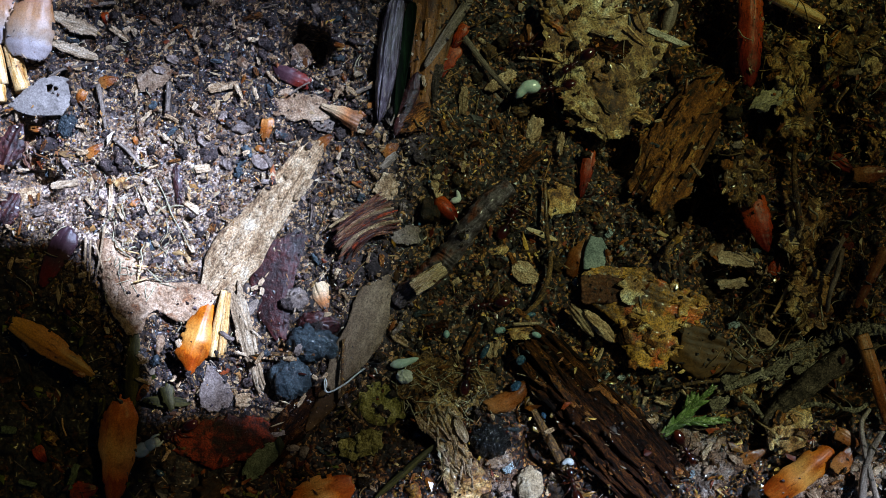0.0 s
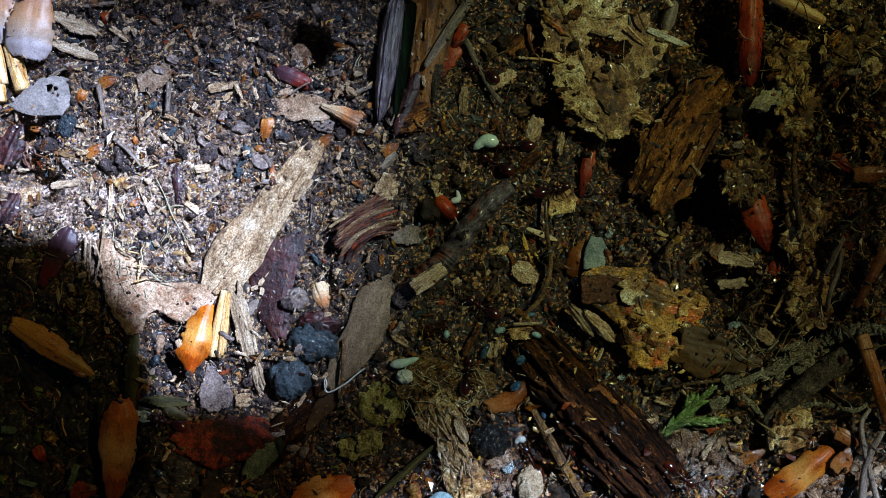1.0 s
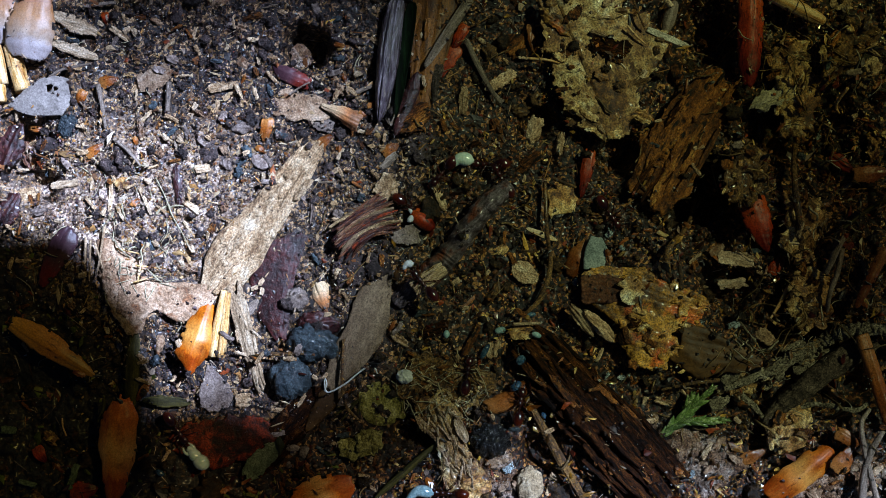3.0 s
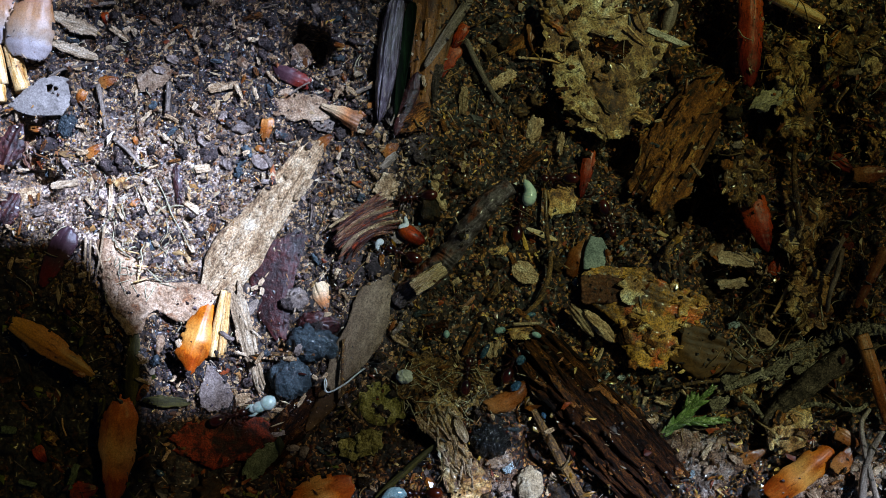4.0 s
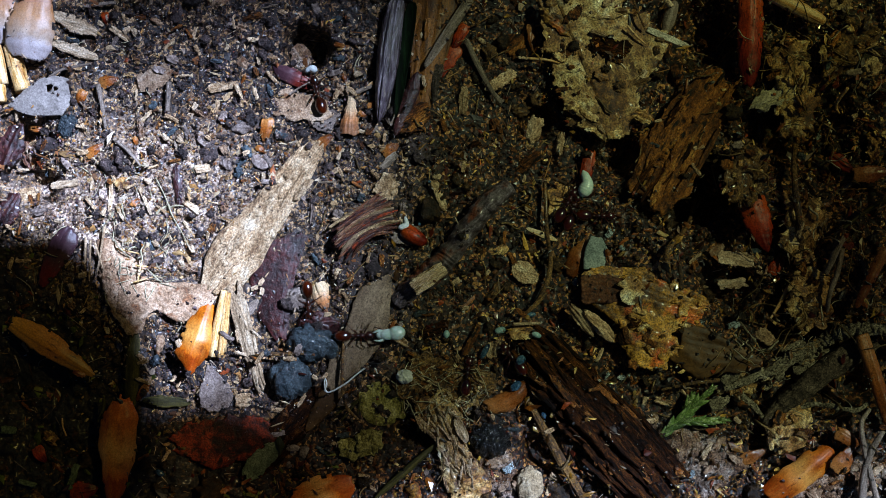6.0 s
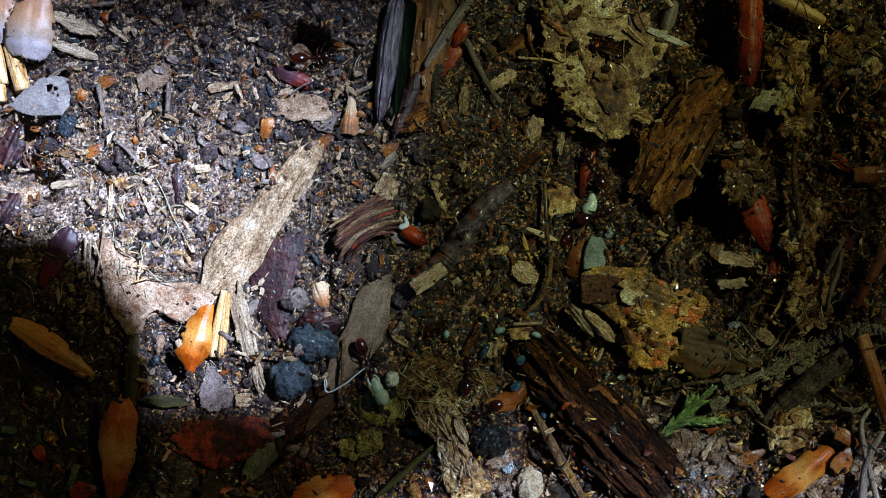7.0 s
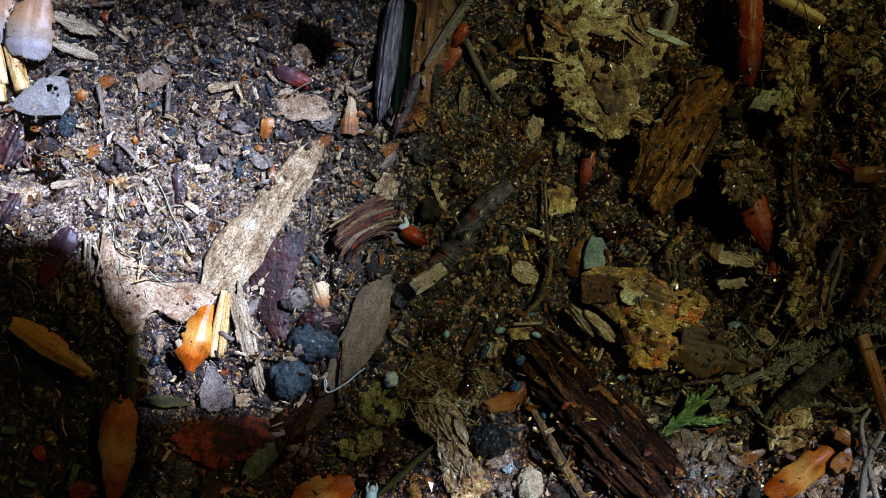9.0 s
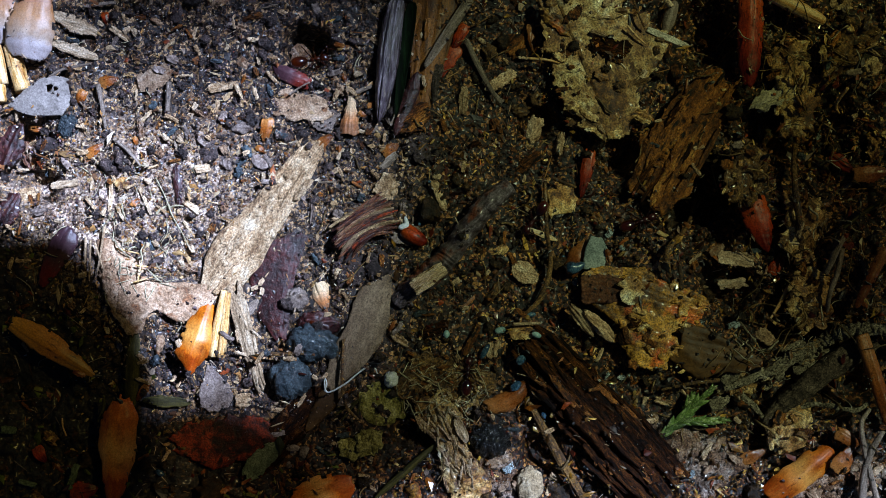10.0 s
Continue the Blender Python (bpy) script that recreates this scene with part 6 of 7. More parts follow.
def clod_scatter(name, material, label, n, size, weight, seed):
    """Rounded lumps of soil on the ground, joined into one mesh."""
    rng = np.random.default_rng(seed)
    shapes = [ball(1, 1, 0.75, 0.55, seed + k, 14, 9, 1.6) for k in range(6)]
    vs, fs, o = [], [], 0
    for k in range(n):
        x, y = rng.uniform(-58, 58), rng.uniform(-33, 33)
        if rng.uniform() > weight(x, y) * (1 if cover_at(x, y, DIRT) > 0.9 else 0.08 if size < 0.5 else 0):
            continue
        v, f = shapes[k % 6]
        r = size * math.exp(rng.normal(0, 0.5))
        v = moved((v * np.array([1, rng.uniform(0.6, 1), 1]), f), x, y, float(cover_at(x, y)) + 0.25 * r, rng.uniform(-40, 40), rng.uniform(-40, 40), rng.uniform(0, 360), r)[0]
        vs.append(v)
        fs += [[i + o for i in q] for q in f]
        o += len(v)
    ob = new(name, to_mesh(name, (np.concatenate(vs), fs), material))
    return tagged(ob, label, "soil", kind="stuff")


M_LUMP = matter("soil_lump", ["120e0e", "2a2220", "4c403c", "786a64"], grain=0.5, rough=0.5, deep=0.3, bump=1.0, vary="island", shift=0.5, grit=0.9, spots="8a7658", spot_size=0.3, spot_share=0.3)
M_BROWNLUMP = matter("brown_lump", ["080502", "1c1206", "3c2a10", "6a5024"], grain=0.5, rough=0.5, deep=0.3, bump=1.0, vary="island", shift=0.5, grit=0.9)
clod_scatter("soil_clods", M_LUMP, "dark purple-grey crumbly soil lumps", 2400, 0.3, lambda x, y: float(in_left(x, y)), 61)
clod_scatter("soil_clods", M_LUMP, "larger purple-grey lumps of soil", 200, 0.6, lambda x, y: float(in_left(x, y)), 63)
clod_scatter("soil_clods", M_BROWNLUMP, "dark brown crumbly soil lumps in litter", 1200, 0.4, lambda x, y: (1 - float(in_left(x, y))) * (1 - 0.6 * float(in_shaded_corner(x, y))), 62)


def fine_roots(name, material, label, n, length, thick, box, seed, lift, wind=0.32):
    """Fine curved rootlets strewn over the litter, joined into one mesh."""
    rng = np.random.default_rng(seed)
    parts_ = []
    for k in range(n):
        u, v = rng.uniform(box[0], box[2]), rng.uniform(box[1], box[3])
        x, y = at(u, v)
        if cover_at(x, y, DIRT) < 0.05:
            continue
        a, L, pts = rng.uniform(0, 6.28), length * math.exp(rng.normal(0, 0.4)), []
        for i in range(5):
            if cover_at(x, y, DIRT) < 0.05 and len(pts) > 2:
                break
            pts.append((x, y, float(cover_at(x, y)) + rng.uniform(0.05, lift)))
            a += rng.normal(0, wind)
            x, y = x + math.cos(a) * L / 4, y + math.sin(a) * L / 4
        r = thick * math.exp(rng.normal(0, 0.35))
        parts_.append(tube(pts, [r, r * 1.1, r * 0.5], 14, 5, 0.2, k))
    ob = new(name, to_mesh(name, joined(*parts_), material))
    return tagged(ob, label, "roots", kind="stuff")


M_FINEROOT = matter("fine_root", ["3a2c14", "6a5630", "9a8654"], grain=0.6, rough=0.8, vary="island", shift=0.5, grit=0.6)
M_PALEROOT = matter("pale_root", ["7a7256", "a8a080", "c8c4a8"], grain=0.6, rough=0.8, vary="island", shift=0.35, grit=0.6)
fine_roots("rootlets", M_FINEROOT, "thin brown rootlets tangled in the litter", 110, 4.0, 0.08, (1240, 0, 1568, 800), 71, 1.2)
fine_roots("rootlets", M_PALEROOT, "thin pale rootlets tangled in the litter", 40, 3.0, 0.07, (1280, 40, 1568, 760), 72, 1.4)
fine_roots("rootlets", M_FINEROOT, "thin brown rootlets strewn on the litter", 90, 2.8, 0.06, (600, 0, 1250, 882), 73, 0.5)
fine_roots("rootlets", M_PALEROOT, "short grey root hairs on a thick root", 34, 1.6, 0.06, (1280, 585, 1490, 700), 75, 0.9)
fine_roots("rootlets", M_PALEROOT, "pale yellowish fibres heaped on a dead leaf", 50, 2.0, 0.06, (205, 425, 300, 505), 76, 0.3, 0.1)
fine_roots("rootlets", M_PALEROOT, "short bleached fibres on crumbly soil", 16, 2.4, 0.09, (165, 285, 300, 405), 77, 0.3)
fine_roots("rootlets", M_PALEROOT, "straight pale fibres matted on rotten wood", 80, 1.9, 0.05, (700, 640, 870, 740), 78, 0.3, 0.1)
fine_roots("rootlets", M_PALEROOT, "thin pale fibres strewn on the soil", 40, 1.8, 0.05, (20, 60, 700, 700), 74, 0.4)


def loose_chips():
    """Single wood chips strewn over the place; alike chips share a mesh."""
    rng = np.random.default_rng(91)
    kinds = [("pale bleached wood chip lying on the litter", M_PALE), ("weathered tan wood chip lying on the litter", M_TAN), ("brown rotten wood chip lying on the litter", M_BROWNWOOD), ("small orange bud scale scrap on the litter", M_SCALE), ("blue-grey crumb of soil lying on the litter", M_PELLET), ("grey scrap of leaf lying on the litter", M_GREYLEAF)]
    shapes = {}
    for k, (label, mat) in enumerate(kinds):
        shapes[k] = [flake(rng.uniform(0.8, 2.3), rng.uniform(0.35, 0.9) * (1.7 if k > 3 else 1), 0.16 if k != 4 else 0.6, arch=rng.uniform(0, 0.25), jag=0.35, ridge=0.1, lump=0.1, ends=(0.15, 0.25), seed=300 + 10 * k + i, nu=14, nv=9, ragged=0.3) for i in range(8)]
        shapes[k] = [(g, to_mesh("wood_chip", g, mat)) for g in shapes[k]]
    for n in range(640):
        x, y = rng.uniform(-55, 55 if n < 380 else -5), rng.uniform(-31, 31)
        if cover_at(x, y, DIRT) < 0.2 or math.hypot(x + 17.4, y - 25.4) < 4 or (float(in_shaded_corner(x, y)) > 0.5 and rng.uniform() < 0.7):
            continue
        left = float(in_left(x, y)) > 0.5
        k = int(rng.choice(6, p=(0.16, 0.36, 0.18, 0.05, 0.1, 0.15) if left else (0.08, 0.27, 0.4, 0.14, 0.05, 0.06)))
        g, me = shapes[k][int(rng.integers(8))]
        name = ("wood_chip", "wood_chip", "wood_chip", "bud_scale", "soil_crumb", "leaf_scrap")[k]
        ob = new(name, me)
        ob.matrix_world = turn_mm(x, y, float(cover_at(x, y)) + 0.22, rng.uniform(-18, 18), rng.uniform(-18, 18), rng.uniform(0, 360))
        tagged(ob, kinds[k][0], name.replace("_", " "), name.replace("_", " ") + "s")


loose_chips()


# ---- ants and brood ----
def ant_leg(side, pair):
    """A leg of an ant from its hip outwards: thigh, shin and foot."""
    reach = (1.5, 1.35, 1.9)[pair]
    sweep = (38, 2, -42)[pair]
    a = math.radians(90 * side - sweep * side)
    c, s = math.cos(a), math.sin(a)
    thigh = tube([(0, 0, 0), (c * reach * 0.45, s * reach * 0.45, 0.42)], [0.085, 0.12, 0.07], 6, 6, 0)
    shin = tube([(c * reach * 0.45, s * reach * 0.45, 0.42), (c * reach * 0.92, s * reach * 0.92, -0.3)], [0.07, 0.08, 0.05], 6, 6, 0)
    foot = tube([(c * reach * 0.92, s * reach * 0.92, -0.3), (c * reach * 1.2 + 0.1, s * reach * 1.2, -0.52)], [0.04, 0.03], 4, 5, 0)
    return joined(thigh, shin, foot)


def build_ant():
    ant = new("ant")
    tagged(ant, "glossy red-brown ant walking over the litter", "ant", "ants")
    part("gaster", moved(ball(1.12, 0.74, 0.72, 0.01, 1, 20, 14), -2.15, 0, 0.85, 0, 8, 0), M_GASTER, ant, "dark shining rounded abdomen")
    part("waist", joined(moved(ball(0.24, 0.2, 0.3, 0.03, 2, 10, 8), -0.92, 0, 0.72), moved(ball(0.2, 0.22, 0.24, 0.03, 3, 10, 8), -1.2, 0, 0.74)), M_ANT, ant)
    part("thorax", joined(moved(ball(0.5, 0.36, 0.38, 0.04, 4, 14, 10), 0.2, 0, 0.8), moved(ball(0.52, 0.27, 0.3, 0.04, 5, 14, 10), -0.42, 0, 0.74)), M_ANT, ant)
    head = part("head", moved(ball(0.58, 0.5, 0.36, 0.02, 6, 18, 12), 1.12, 0, 0.82, 0, 12, 0), M_ANT, ant)
    for s in (-1, 1):
        part("eye", moved(ball(0.12, 0.07, 0.1, 0, 7, 8, 6), 1.15, s * 0.45, 0.98), M_BLACK, head)
        part("mandible", tube([(1.55, s * 0.22, 0.7), (1.85, s * 0.22, 0.64), (2.02, s * 0.04, 0.62)], [0.1, 0.09, 0.03], 7, 6, 0), M_ANT, head)
        part("antenna", tube([(1.45, s * 0.2, 0.95), (1.75, s * 0.95, 1.25), (1.82, s * 1.0, 1.25), (2.55, s * 0.8, 0.75)], [0.05, 0.05, 0.05, 0.075], 12, 6, 0), M_ANT, head)
    for k in range(3):
        for s in (-1, 1):
            part("leg", ant_leg(s, k), M_ANT, ant, m=turn_mm((0.42, 0.0, -0.4)[k], s * 0.24, 0.62))
    return ant


def larva_shape(L, W, bend, seed=0, fat=0.9):
    """A curved, ringed grub."""
    c = [(-L / 2, bend * L, W * 0.5), (0, -bend * L * 0.6, W * 0.52), (L / 2, bend * L, W * 0.45)]
    n = 36
    v, f = tube(c, [0.12 * W, 0.42 * W, 0.5 * W, 0.5 * W, 0.46 * W, fat * 0.42 * W, fat * 0.36 * W, fat * 0.3 * W, 0.06 * W], n, 14, 0)
    line = curve_points(c, n)
    ring = 1 + 0.016 * np.cos(np.arange(n) / n * 2 * np.pi * 11)
    v = v.reshape(n, 14, 3)
    v = line[:, None] + (v - line[:, None]) * ring[:, None, None]
    return v.reshape(-1, 3), f


def brood(name, L, W, bend, label, category, material=None, seed=0):
    ob = new(name, to_mesh(name, larva_shape(L, W, bend, seed), material or M_LARVA))
    return tagged(ob, label, category, "brood")


def still(ob, u, v, rz, dz=0.0):
    x, y = at(u, v, 1)
    ob.matrix_world = turn_mm(x, y, float(cover_at(x, y)) + dz, 0, 0, rz)
    return ob


def stand(u, v, heading, dz=0.0):
    """The pose of an ant at the plan point (u, v), on top of what lies there."""
    x, y = at(u, v, 1.0)
    z = np.mean([cover_at(x + dx, y + dy) for dx in (-1.2, -0.4, 0.4, 1.2) for dy in (-1.2, -0.4, 0.4, 1.2)])
    return turn_mm(x, y, float(z) + 0.12 + dz, 0, 0, heading)


def spaced(rows, step=0.1):
    """Rows t, u, v, heading, dz at even steps, headings taking the short way."""
    rows = [tuple(r) + (0.0,) * (5 - len(r)) for r in rows]
    head = [rows[0][3]]
    for r in rows[1:]:
        head.append(head[-1] + (r[3] - head[-1] + 180) % 360 - 180)
    if rows[-1][0] < 10:
        rows.append((10.0, *rows[-1][1:]))
        head.append(head[-1])
    ts = [r[0] for r in rows]
    out = []
    for t in np.round(np.arange(0, 10.001, step), 3):
        out.append((float(t), *(float(np.interp(t, ts, c)) for c in ([r[1] for r in rows], [r[2] for r in rows], head, [r[4] for r in rows]))))
    return out


first_ant = build_ant()
ants = [first_ant] + [copy_thing(first_ant, Matrix()) for k in range(11)]


def ant_on(rows, carried=None, hold=(3.1, 0, 0, 0), sink=((0, 0.0),)):
    """An ant that walks through rows; what it carries goes with it."""
    ant = ants.pop()
    way = spaced(rows)
    poses = [(t, stand(u, v, h, dz)) for t, u, v, h, dz in way]
    walk(ant, poses)
    gone = [0.0]
    for a, b in zip(way, way[1:]):
        gone.append(gone[-1] + math.hypot(b[1] - a[1], b[2] - a[2]) / 14 + abs(b[3] - a[3]) * 0.012)
    legs = [o for o in ant.children if o.name.startswith("leg")]
    for k, leg in enumerate(legs):
        home = leg.matrix_basis.copy()
        phase = math.pi * ((k // 2 + k % 2) % 2)
        side = 1 if k % 2 else -1
        walk(leg, [(t, home @ pose(0, 0, 0, side * max(0, 12 * math.cos(g * 2.2 + phase)), 0, 16 * math.sin(g * 2.2 + phase))) for (t, *_), g in zip(way, gone)])
    if carried:
        d, s, up, turn = hold
        seat = turn_mm(d, s, 0.25 + up, 0, 0, turn)
        walk(carried, [(t, pose(0, 0, float(np.interp(t, [k[0] for k in sink], [k[1] for k in sink])) * MM) @ m @ seat) for t, m in poses])
    return ant


# brood and things that are moved about
def pale_pupa(label, k=1.0):
    """A soft pupa: round abdomen, slimmer thorax, and limbs that reach back to the ant that carries it."""
    base = new("pupa")
    tagged(base, label, "pupa", "brood")
    part("abdomen", moved(ball(1.05 * k, 0.86 * k, 0.82 * k, 0.03, 3, 22, 16), 1.0 * k, 0, 0.85 * k), M_LARVA, base)
    part("thorax", joined(moved(ball(1.0 * k, 0.68 * k, 0.64 * k, 0.05, 4, 18, 12), -0.05 * k, 0, 0.8 * k), moved(ball(0.6 * k, 0.5 * k, 0.42 * k, 0.06, 5, 14, 10), -0.85 * k, 0.1 * k, 0.72 * k)), M_LARVA, base)
    for s in (-1, 1):
        part("limb", tube([(-0.5 * k, s * 0.42 * k, 0.8 * k), (-1.1 * k, s * 0.6 * k, 0.9 * k), (-1.75 * k, s * 0.44 * k, 0.75 * k)], [0.2 * k, 0.17 * k, 0.07 * k], 10, 8, 0.05), M_LARVA, base)
    return base


GRUB = "pale greenish-white soft pupa carried by an ant"
grub_a = brood("grub", 3.3, 1.75, 0.12, "pale greenish-white ringed grub carried by an ant", "grub", seed=1)
grub_b = pale_pupa(GRUB, 1.05)
grub_c = brood("grub", 1.5, 0.9, 0.15, "small white ant grub carried to the burrow", "grub", M_HYPHA, seed=3)
grub_d = brood("grub", 2.9, 1.4, 0.16, "bluish-white glossy grub carried into the burrow", "grub", seed=4)
grub_q = brood("grub", 3.6, 1.5, 0.15, "grey-blue glassy grub carried by an ant", "grub", M_PALEEGG, seed=5)
grub_f = brood("grub", 1.7, 0.85, 0.25, "small white curled ant grub", "grub", M_HYPHA, seed=6)
grub_f["label"] = "small white curled ant grub beside a bud scale"
pupa = brood("pupa", 3.7, 1.2, 0.02, "pale greenish ant pupa lying on litter", "pupa", seed=7)
woolly = tagged(new("cocoon", to_mesh("cocoon", ball(0.95, 0.85, 0.75, 0.25, 8, 30, 20, 2.5), M_HYPHA)), "small white woolly ball on the litter", "cocoon")

EGG = "bluish glassy ant brood among the litter"
for k, (u, v, L, W, rz) in enumerate(((920, 636, 1.6, 1.2, 50), (912, 683, 1.9, 1.2, 35), (858, 622, 2.4, 0.9, 60), (885, 585, 1.6, 1.0, 10), (948, 592, 1.4, 0.9, -20), (998, 456, 0.8, 0.6, 30), (1018, 500, 1.2, 0.9, 80),
                                       (940, 558, 1.5, 0.8, 15), (790, 592, 1.2, 0.9, 90), (282, 838, 1.5, 0.9, -30), (962, 735, 1.0, 0.7, -60), (742, 397, 0.5, 0.5, 0), (760, 322, 0.5, 0.4, 0))):
    egg = tagged(new("ant_egg", to_mesh("ant_egg", ball(L * 0.45, W * 0.45, W * 0.45, 0.1, 20 + k, 18, 12), M_EGG if k not in (3, 4, 8) else M_PALEEGG)), EGG, "ant egg", "brood")
    still(egg, u, v, rz, W * 0.3)
pit_grub = brood("grub", 2.1, 1.5, 0.06, "dark blue glassy grub in a pit of the litter", "grub", M_EGG, seed=51)
blue_grub = brood("grub", 2.6, 1.6, 0.08, "bluish glassy grub pulled over the litter", "grub", M_EGG, seed=50)

knocked_scale = tagged(new("bud_scale", to_mesh("bud_scale", flake(5.4, 2.8, 0.12, arch=0.9, lift=0.3, jag=0.14, ridge=0.1, sides=((0.2, 0.5, 0.75, 0.9, 0.95), (0.2, 0.4, 0.6, 0.95, 1.0)), seed=200, nu=40, nv=21, ragged=0.07), M_TIPPED)), "cream and orange bud scale tipped over by an ant", "bud scale", "bud scales")
dragged_scale = tagged(new("bud_scale", to_mesh("bud_scale", flake(3.6, 2.0, 0.12, arch=0.7, lift=0.3, jag=0.05, ends=(0.25, 0.4), seed=201, nu=20, nv=11), M_REDSCALE)), "glossy red-brown bud scale dragged by an ant", "bud scale", "bud scales")
grey_stalk = tagged(new("dry_grass", to_mesh("dry_grass", flake(9.0, 0.75, 0.15, arch=0.2, jag=0.05, ridge=0.05, bend=0.03, ends=(0.08, 0.3), seed=202, nu=40, nv=7), M_STEM)), "flat grey dry grass blade nudged by ants", "grass")


olive_scrap = tagged(new("leaf_fragment", to_mesh("leaf_fragment", flake(3.6, 1.8, 0.12, arch=0.3, jag=0.2, ends=(0.2, 0.6), seed=203, nu=24, nv=11, ragged=0.15), M_OLIVE)), "olive-brown leaf fragment knocked aside by an ant", "leaf")


def rest_rows(rows, dz=0.3, tilt=0):
    return [(t, turn_mm(*at(u, v, 1), float(cover_at(*at(u, v, 1))) + dz + (e[0] if e else 0), tilt, 0, rz)) for t, u, v, rz, *e in rows]


def motions():
    # an ant that drags a large grub across the middle and into the wood
    ant_on([(0, 975, 158, 190), (0.1, 960, 168, 195), (0.2, 955, 192, 200), (0.3, 948, 196, 200), (0.4, 946, 222, 205), (0.7, 943, 226, 200), (0.9, 917, 238, 190), (1.0, 902, 258, 180), (1.2, 898, 254, 172), (1.4, 882, 250, 176),
            (1.6, 864, 252, 180), (1.8, 849, 244, 182), (2.0, 832, 246, 186), (2.1, 820, 256, 190), (2.4, 820, 258, 196), (2.7, 832, 252, 228), (3.0, 858, 290, 180), (3.4, 895, 350, 120), (3.8, 909, 356, 78), (4.1, 927, 397, 78), (4.4, 938, 411, 78), (4.7, 938, 401, 78), (5.2, 985, 391, 78), (5.5, 996, 366, 78), (5.7, 1012, 360, 78), (6.4, 1019, 374, 60), (6.8, 1015, 394, 60, -0.8), (7.4, 1028, 399, 60, -2.5), (8, 1038, 404, 60, -4)], grub_a, (3.1, -0.3, 0.1, 15))
    # its helpers
    ant_on([(0, 1010, 120, 215), (0.5, 945, 205, 230), (0.8, 940, 255, 200), (1.0, 870, 285, 150), (1.5, 855, 282, 130), (2.1, 870, 285, 140), (2.7, 850, 310, 100), (3.8, 975, 315, 175), (4.4, 985, 320, 190), (5.2, 965, 405, 60), (5.7, 990, 370, 50), (6.8, 1046, 318, 80), (7.0, 1047, 296, 120), (7.3, 1036, 308, 170), (7.6, 1009, 308, 200), (8.4, 1050, 331, 260), (9.0, 1046, 336, 220), (9.2, 1035, 343, 180), (9.7, 967, 344, 200), (10, 940, 395, 235)])
    ant_on([(0, 905, 385, 60), (0.3, 925, 372, 75), (0.4, 930, 360, 80), (0.6, 938, 352, 40), (1.0, 985, 335, 15), (1.6, 1060, 360, -10), (2.5, 1085, 375, -40), (3.8, 1080, 400, -80), (5.0, 1070, 385, -30), (6.8, 1060, 380, 20), (7.8, 1075, 372, 15), (8.4, 1091, 375, 10), (8.8, 1126, 396, -30), (9.0, 1113, 408, 10), (9.4, 1135, 385, 30), (10, 1139, 390, 20)])
    # an ant by the grey blade
    ant_on([(0, 930, 80, 180), (0.4, 880, 95, 185), (0.6, 849, 117, 200), (1.0, 845, 122, 150), (1.2, 836, 124, 180), (1.4, 815, 131, 200), (1.6, 827, 131, 250), (1.8, 850, 155, 300), (2.0, 841, 155, 250), (2.4, 812, 240, 260), (2.7, 790, 300, 250), (3.4, 760, 330, 200), (3.8, 735, 345, 190), (4.1, 726, 352, 185), (4.7, 700, 320, 80), (5.1, 742, 235, 75, -1.0), (5.5, 755, 170, 85, -2.8)])
    # a carrier that crosses from the dark corner and goes off at the near edge
    ant_on([(0, 310, 765, 205), (0.2, 300, 757, 195), (0.6, 297, 756, 190), (0.8, 295, 753, 185), (0.9, 291, 748, 170), (1.0, 287, 747, 165), (1.1, 279, 742, 168, -0.8), (1.2, 294, 744, 190), (1.3, 296, 744, 192), (1.4, 305, 748, 235), (1.5, 292, 760, 250), (1.8, 294, 770, 250), (2.0, 291, 770, 266), (2.2, 297, 770, 268), (2.3, 292, 770, 268), (2.4, 290, 772, 240), (2.5, 292, 770, 250), (2.6, 290, 768, 265), (2.7, 294, 768, 268), (3.2, 335, 765, 330), (3.8, 398, 738, 35), (4.2, 434, 730, 0), (4.5, 464, 726, 0), (4.6, 480, 738, 5), (5.0, 530, 732, 55), (5.4, 570, 672, 65), (5.5, 578, 640, 60), (5.7, 605, 602, 35), (6.1, 650, 590, -10), (6.5, 652, 605, -50), (6.8, 655, 634, -65),
            (7.0, 652, 640, -70), (7.2, 664, 668, -70), (7.5, 690, 728, -80), (7.8, 690, 792, -95), (8.0, 684, 802, -110), (8.3, 670, 812, -108), (8.6, 666, 820, -105), (9.0, 668, 832, -105), (9.5, 664, 870, -95), (10, 660, 940, -90)], grub_b, (3.5, 0.1, 0.1, 8))
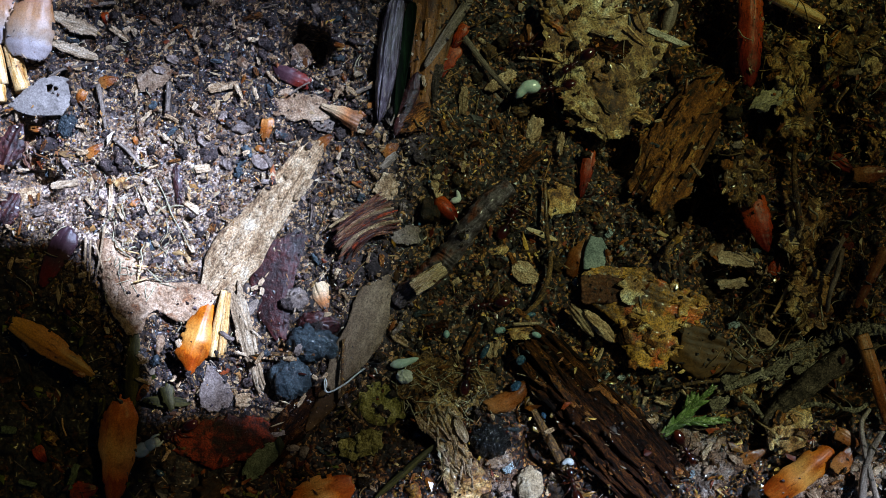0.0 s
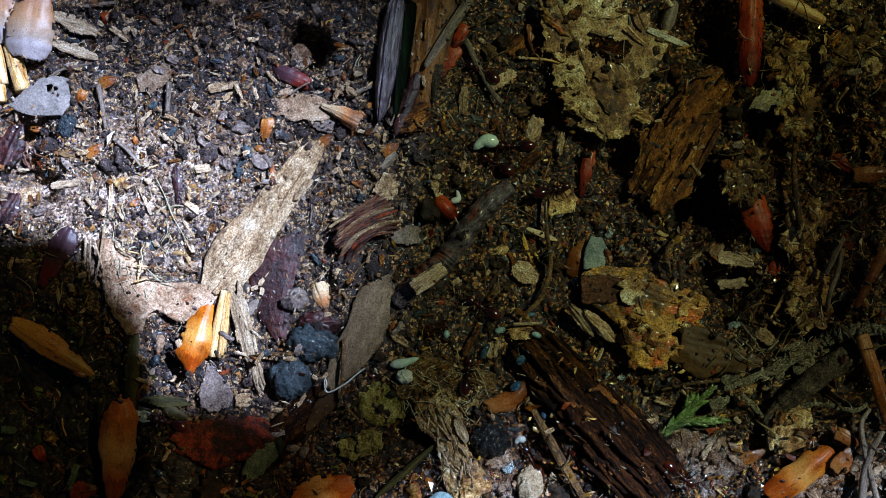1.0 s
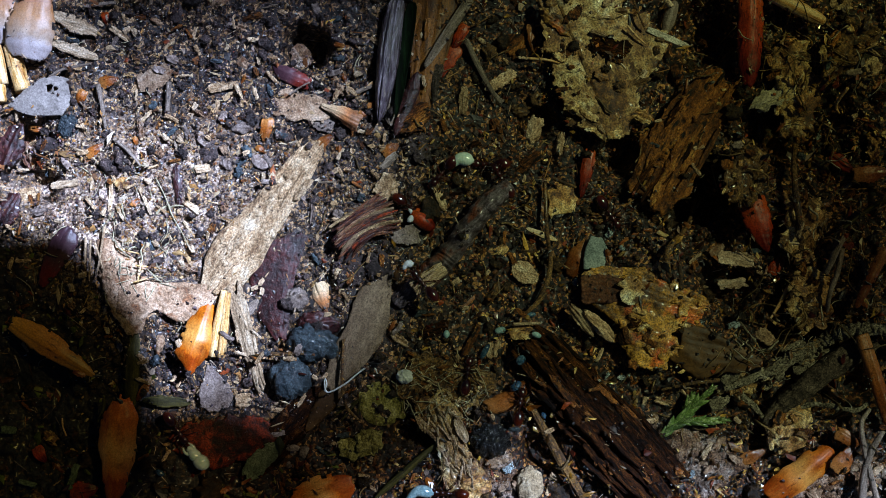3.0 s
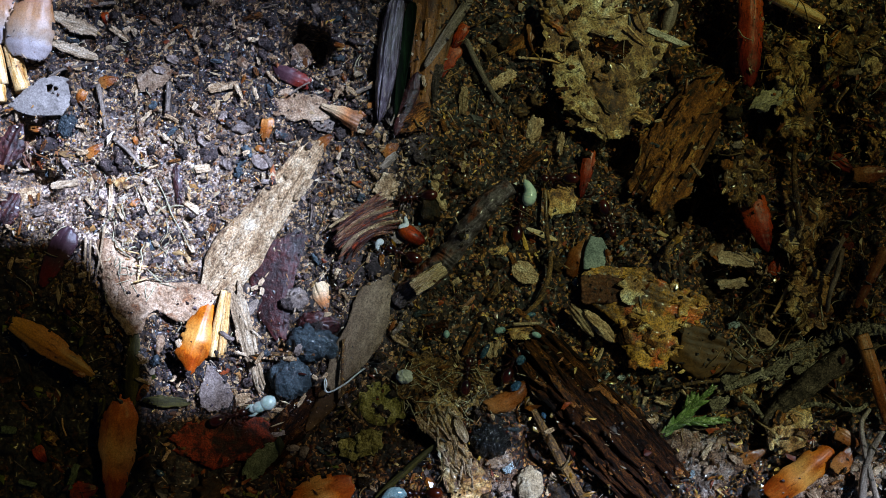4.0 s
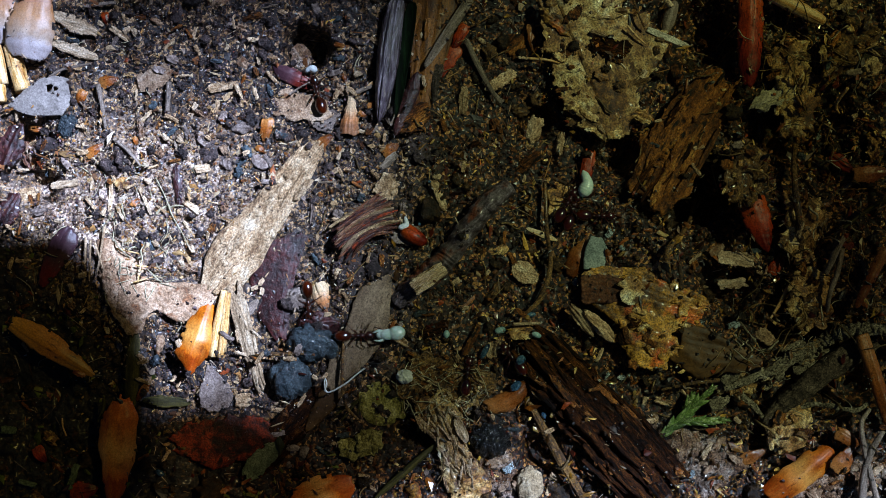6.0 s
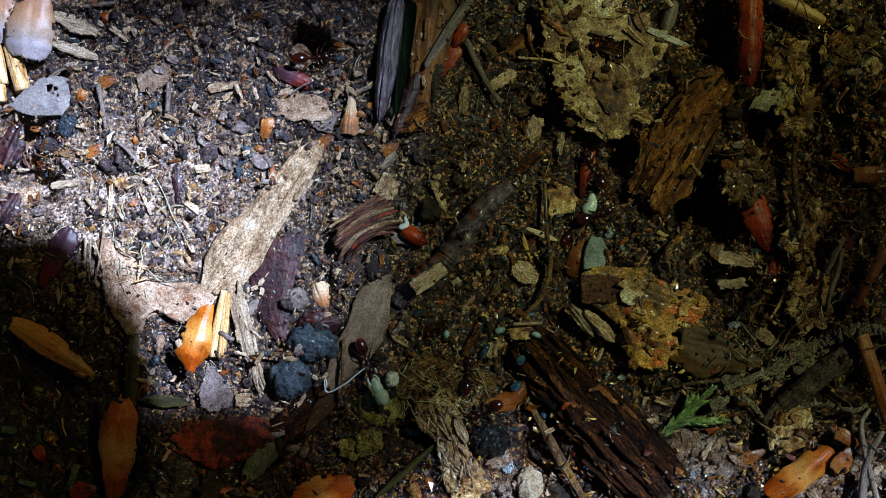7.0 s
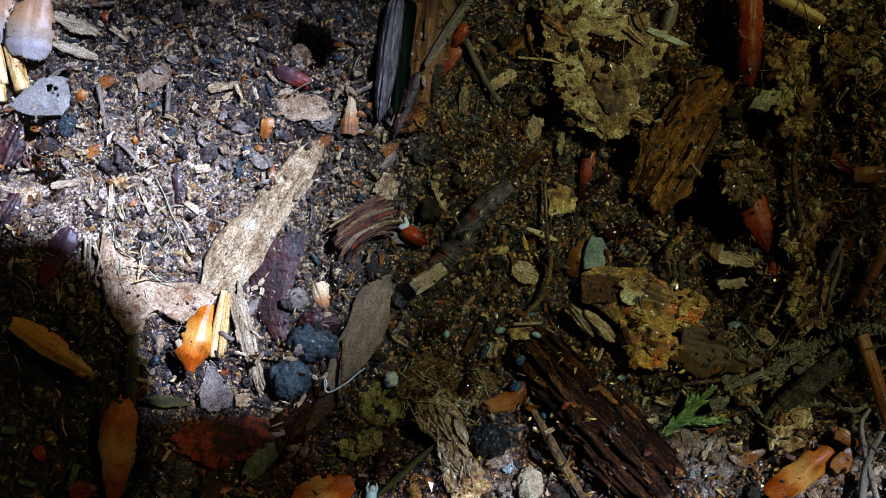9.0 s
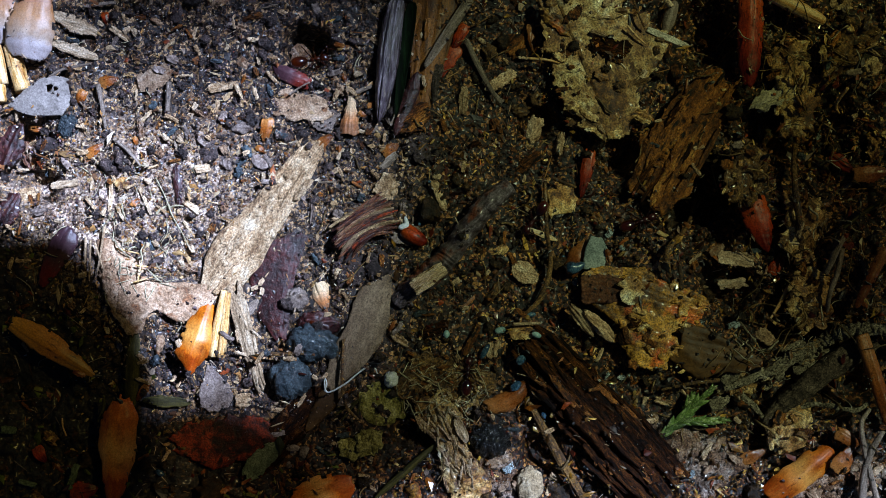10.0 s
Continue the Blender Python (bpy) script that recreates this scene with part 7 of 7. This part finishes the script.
    # a carrier that brings a small grub up to the burrow
    ant_on([(0, 1012, 850, 105), (0.3, 1004, 852, 120), (0.5, 992, 848, 140), (0.8, 955, 830, 140), (1.0, 938, 812, 120), (1.3, 895, 750, 125), (1.5, 880, 715, 140), (1.7, 830, 715, 140), (1.8, 800, 700, 130), (1.9, 800, 675, 100), (2.0, 808, 640, 105), (2.2, 802, 600, 100), (2.4, 797, 572, 95), (2.5, 790, 548, 110), (2.7, 775, 520, 115), (3.2, 725, 480, 140), (3.8, 705, 448, 165), (4.3, 702, 442, 150), (4.5, 706, 420, 100), (4.7, 707, 388, 110), (5.0, 652, 326, 125), (5.2, 622, 262, 120),
            (5.4, 582, 230, 145), (5.5, 572, 220, 130), (5.7, 567, 182, 92), (6.1, 558, 150, 110), (6.6, 548, 116, 80, 1.5), (6.8, 548, 106, 70, 4.0), (7.0, 562, 104, 5, 4.2), (7.2, 560, 102, -25, 3.6), (7.5, 560, 100, 40, 2.0), (7.9, 560, 92, 80, -1.5)], grub_c, (2.5, 0, 0.2, 80), ((6.5, 0), (6.9, -3.5)))
    # the one that carries a grub into the burrow at the end
    ant_on([(0, 520, -190, -80), (8.9, 520, -150, -80), (9.2, 545, 2, -78), (9.3, 541, 50, -75, 0.8), (9.4, 553, 50, -100, 1.5), (9.5, 570, 62, -140, 2.0), (9.6, 562, 78, -175, 3.4), (9.7, 556, 84, 130, 3.6), (9.8, 548, 88, 60, 3.6), (9.9, 550, 94, 12, 3.2), (10, 558, 104, 10, 2.6)], grub_d, (2.9, -0.3, 0.2, 25), ((9.3, 0), (9.5, -0.9), (9.8, -3.0)))
    # the one that drags the red scale
    ant_on([(0, 858, 540, 190), (0.8, 852, 552, 170), (1.2, 840, 527, 130), (1.6, 800, 492, 120), (1.8, 750, 418, 110), (2.1, 746, 412, 80), (2.4, 762, 372, 330), (2.7, 744, 358, 320), (3.3, 720, 385, 330), (3.8, 690, 400, 340), (4.1, 660, 400, 200), (4.6, 620, 395, 200), (5.0, 575, 430, 245), (5.5, 545, 478, 265), (5.9, 545, 530, 275), (6.5, 552, 610, 270, -3.4)])
    # ants that come and go in the middle
    ant_on([(0, 980, 990, 90), (0.8, 978, 940, 92), (1.2, 974, 900, 95), (1.5, 967, 850, 105), (1.8, 948, 795, 112), (2.0, 937, 768, 98), (2.5, 930, 748, 92), (2.7, 928, 735, 92), (3.2, 915, 690, 75), (3.8, 900, 660, 60), (4.2, 920, 610, 70), (4.5, 918, 582, 78), (5.0, 930, 580, 70), (5.5, 916, 584, 80), (5.8, 912, 594, 80), (6.4, 880, 690, 230), (6.8, 856, 722, 215), (7.0, 848, 730, 205), (7.2, 817, 747, 205), (7.4, 784, 777, 215), (7.5, 767, 796, 230), (7.6, 755, 806, 240, -1.0), (7.8, 748, 800, 240, -4.5)])
    ant_on([(0, 828, 655, 80, -0.4), (10, 828, 655, 84, -0.4)])
    # visitors at the near edge
    ant_on([(0, 830, 960, 160), (0.8, 825, 905, 160), (1.0, 820, 888, 165), (2.5, 810, 872, 170), (2.7, 800, 870, 175), (3.8, 745, 872, 180), (4.5, 720, 870, 182), (5.0, 702, 868, 186), (5.5, 672, 925, 240), (6.5, 650, 1000, 250)], grub_q, (3.1, 0.2, 0.1, 20))
    ant_on([(0, 1215, 800, -60), (0.6, 1190, 815, -80), (1.0, 1205, 842, -40), (1.8, 1215, 850, 10), (2.5, 1195, 856, 150), (2.7, 1180, 870, 190), (3.6, 1120, 940, 210)])

    # things that ants shift
    walk(grub_f, rest_rows([(0, 808, 350, 60), (2.2, 806, 352, 60), (2.5, 780, 366, 80), (2.7, 752, 370, 90), (3.4, 720, 396, 70), (3.9, 716, 397, 60), (10, 716, 397, 60)], 0.2))
    walk(pupa, rest_rows([(0, 716, 641, 14, 0.6), (1.7, 716, 641, 14, 0.6), (1.8, 728, 672, -10, 0.3), (1.95, 742, 745, -50, -0.6), (2.3, 744, 764, -60, -2.2), (10, 744, 764, -60, -2.2)]))
    walk(pit_grub, rest_rows([(0, 743, 775, 0, -0.4), (0.6, 743, 775, 0, -0.4), (0.9, 745, 776, 0, -4), (6.4, 745, 776, 0, -4), (6.8, 734, 757, -20, -0.2), (7.0, 732, 766, -15, 0.6), (7.15, 740, 776, -20, -4), (10, 742, 776, -20, -4)], 0.6))
    walk(woolly, rest_rows([(0, 716, 666, 0), (6.2, 716, 666, 0), (6.8, 698, 670, 60), (7.2, 692, 672, 80), (10, 692, 672, 80)], 0.5))
    walk(knocked_scale, rest_rows([(0, 604, 202, -24, 0.2), (5.2, 604, 202, -24, 0.2), (5.4, 616, 196, -70, 0.7), (5.6, 619, 202, -93, 0.3), (10, 619, 202, -93, 0.3)]))
    walk(dragged_scale, rest_rows([(0, 790, 370, -48), (2.1, 788, 368, -48), (2.4, 774, 384, -60), (2.7, 760, 384, -48), (3.3, 738, 402, -40), (3.8, 728, 414, -34), (4.4, 733, 418, -34), (10, 733, 418, -34)], 0.4))
    walk(olive_scrap, rest_rows([(0, 299, 706, -75), (0.85, 299, 706, -75), (1.0, 310, 734, -25, -0.4), (1.15, 318, 742, 5, -3.0), (10, 318, 742, 5, -3.0)], 0.8))
    walk(grey_stalk, rest_rows([(0, 860, 116, -50), (0.2, 858, 122, -54), (0.4, 856, 128, -60), (0.9, 852, 128, -62), (1.4, 852, 129, -62), (2.0, 852, 128, -62), (10, 852, 128, -62)], 1.0))
    walk(blue_grub, rest_rows([(0, 1010, 466, 30, -2.6), (8.9, 1010, 466, 30, -2.6), (9.3, 1026, 468, 10), (9.7, 1018, 470, 5), (10, 1016, 472, 10)], 0.2))


motions()
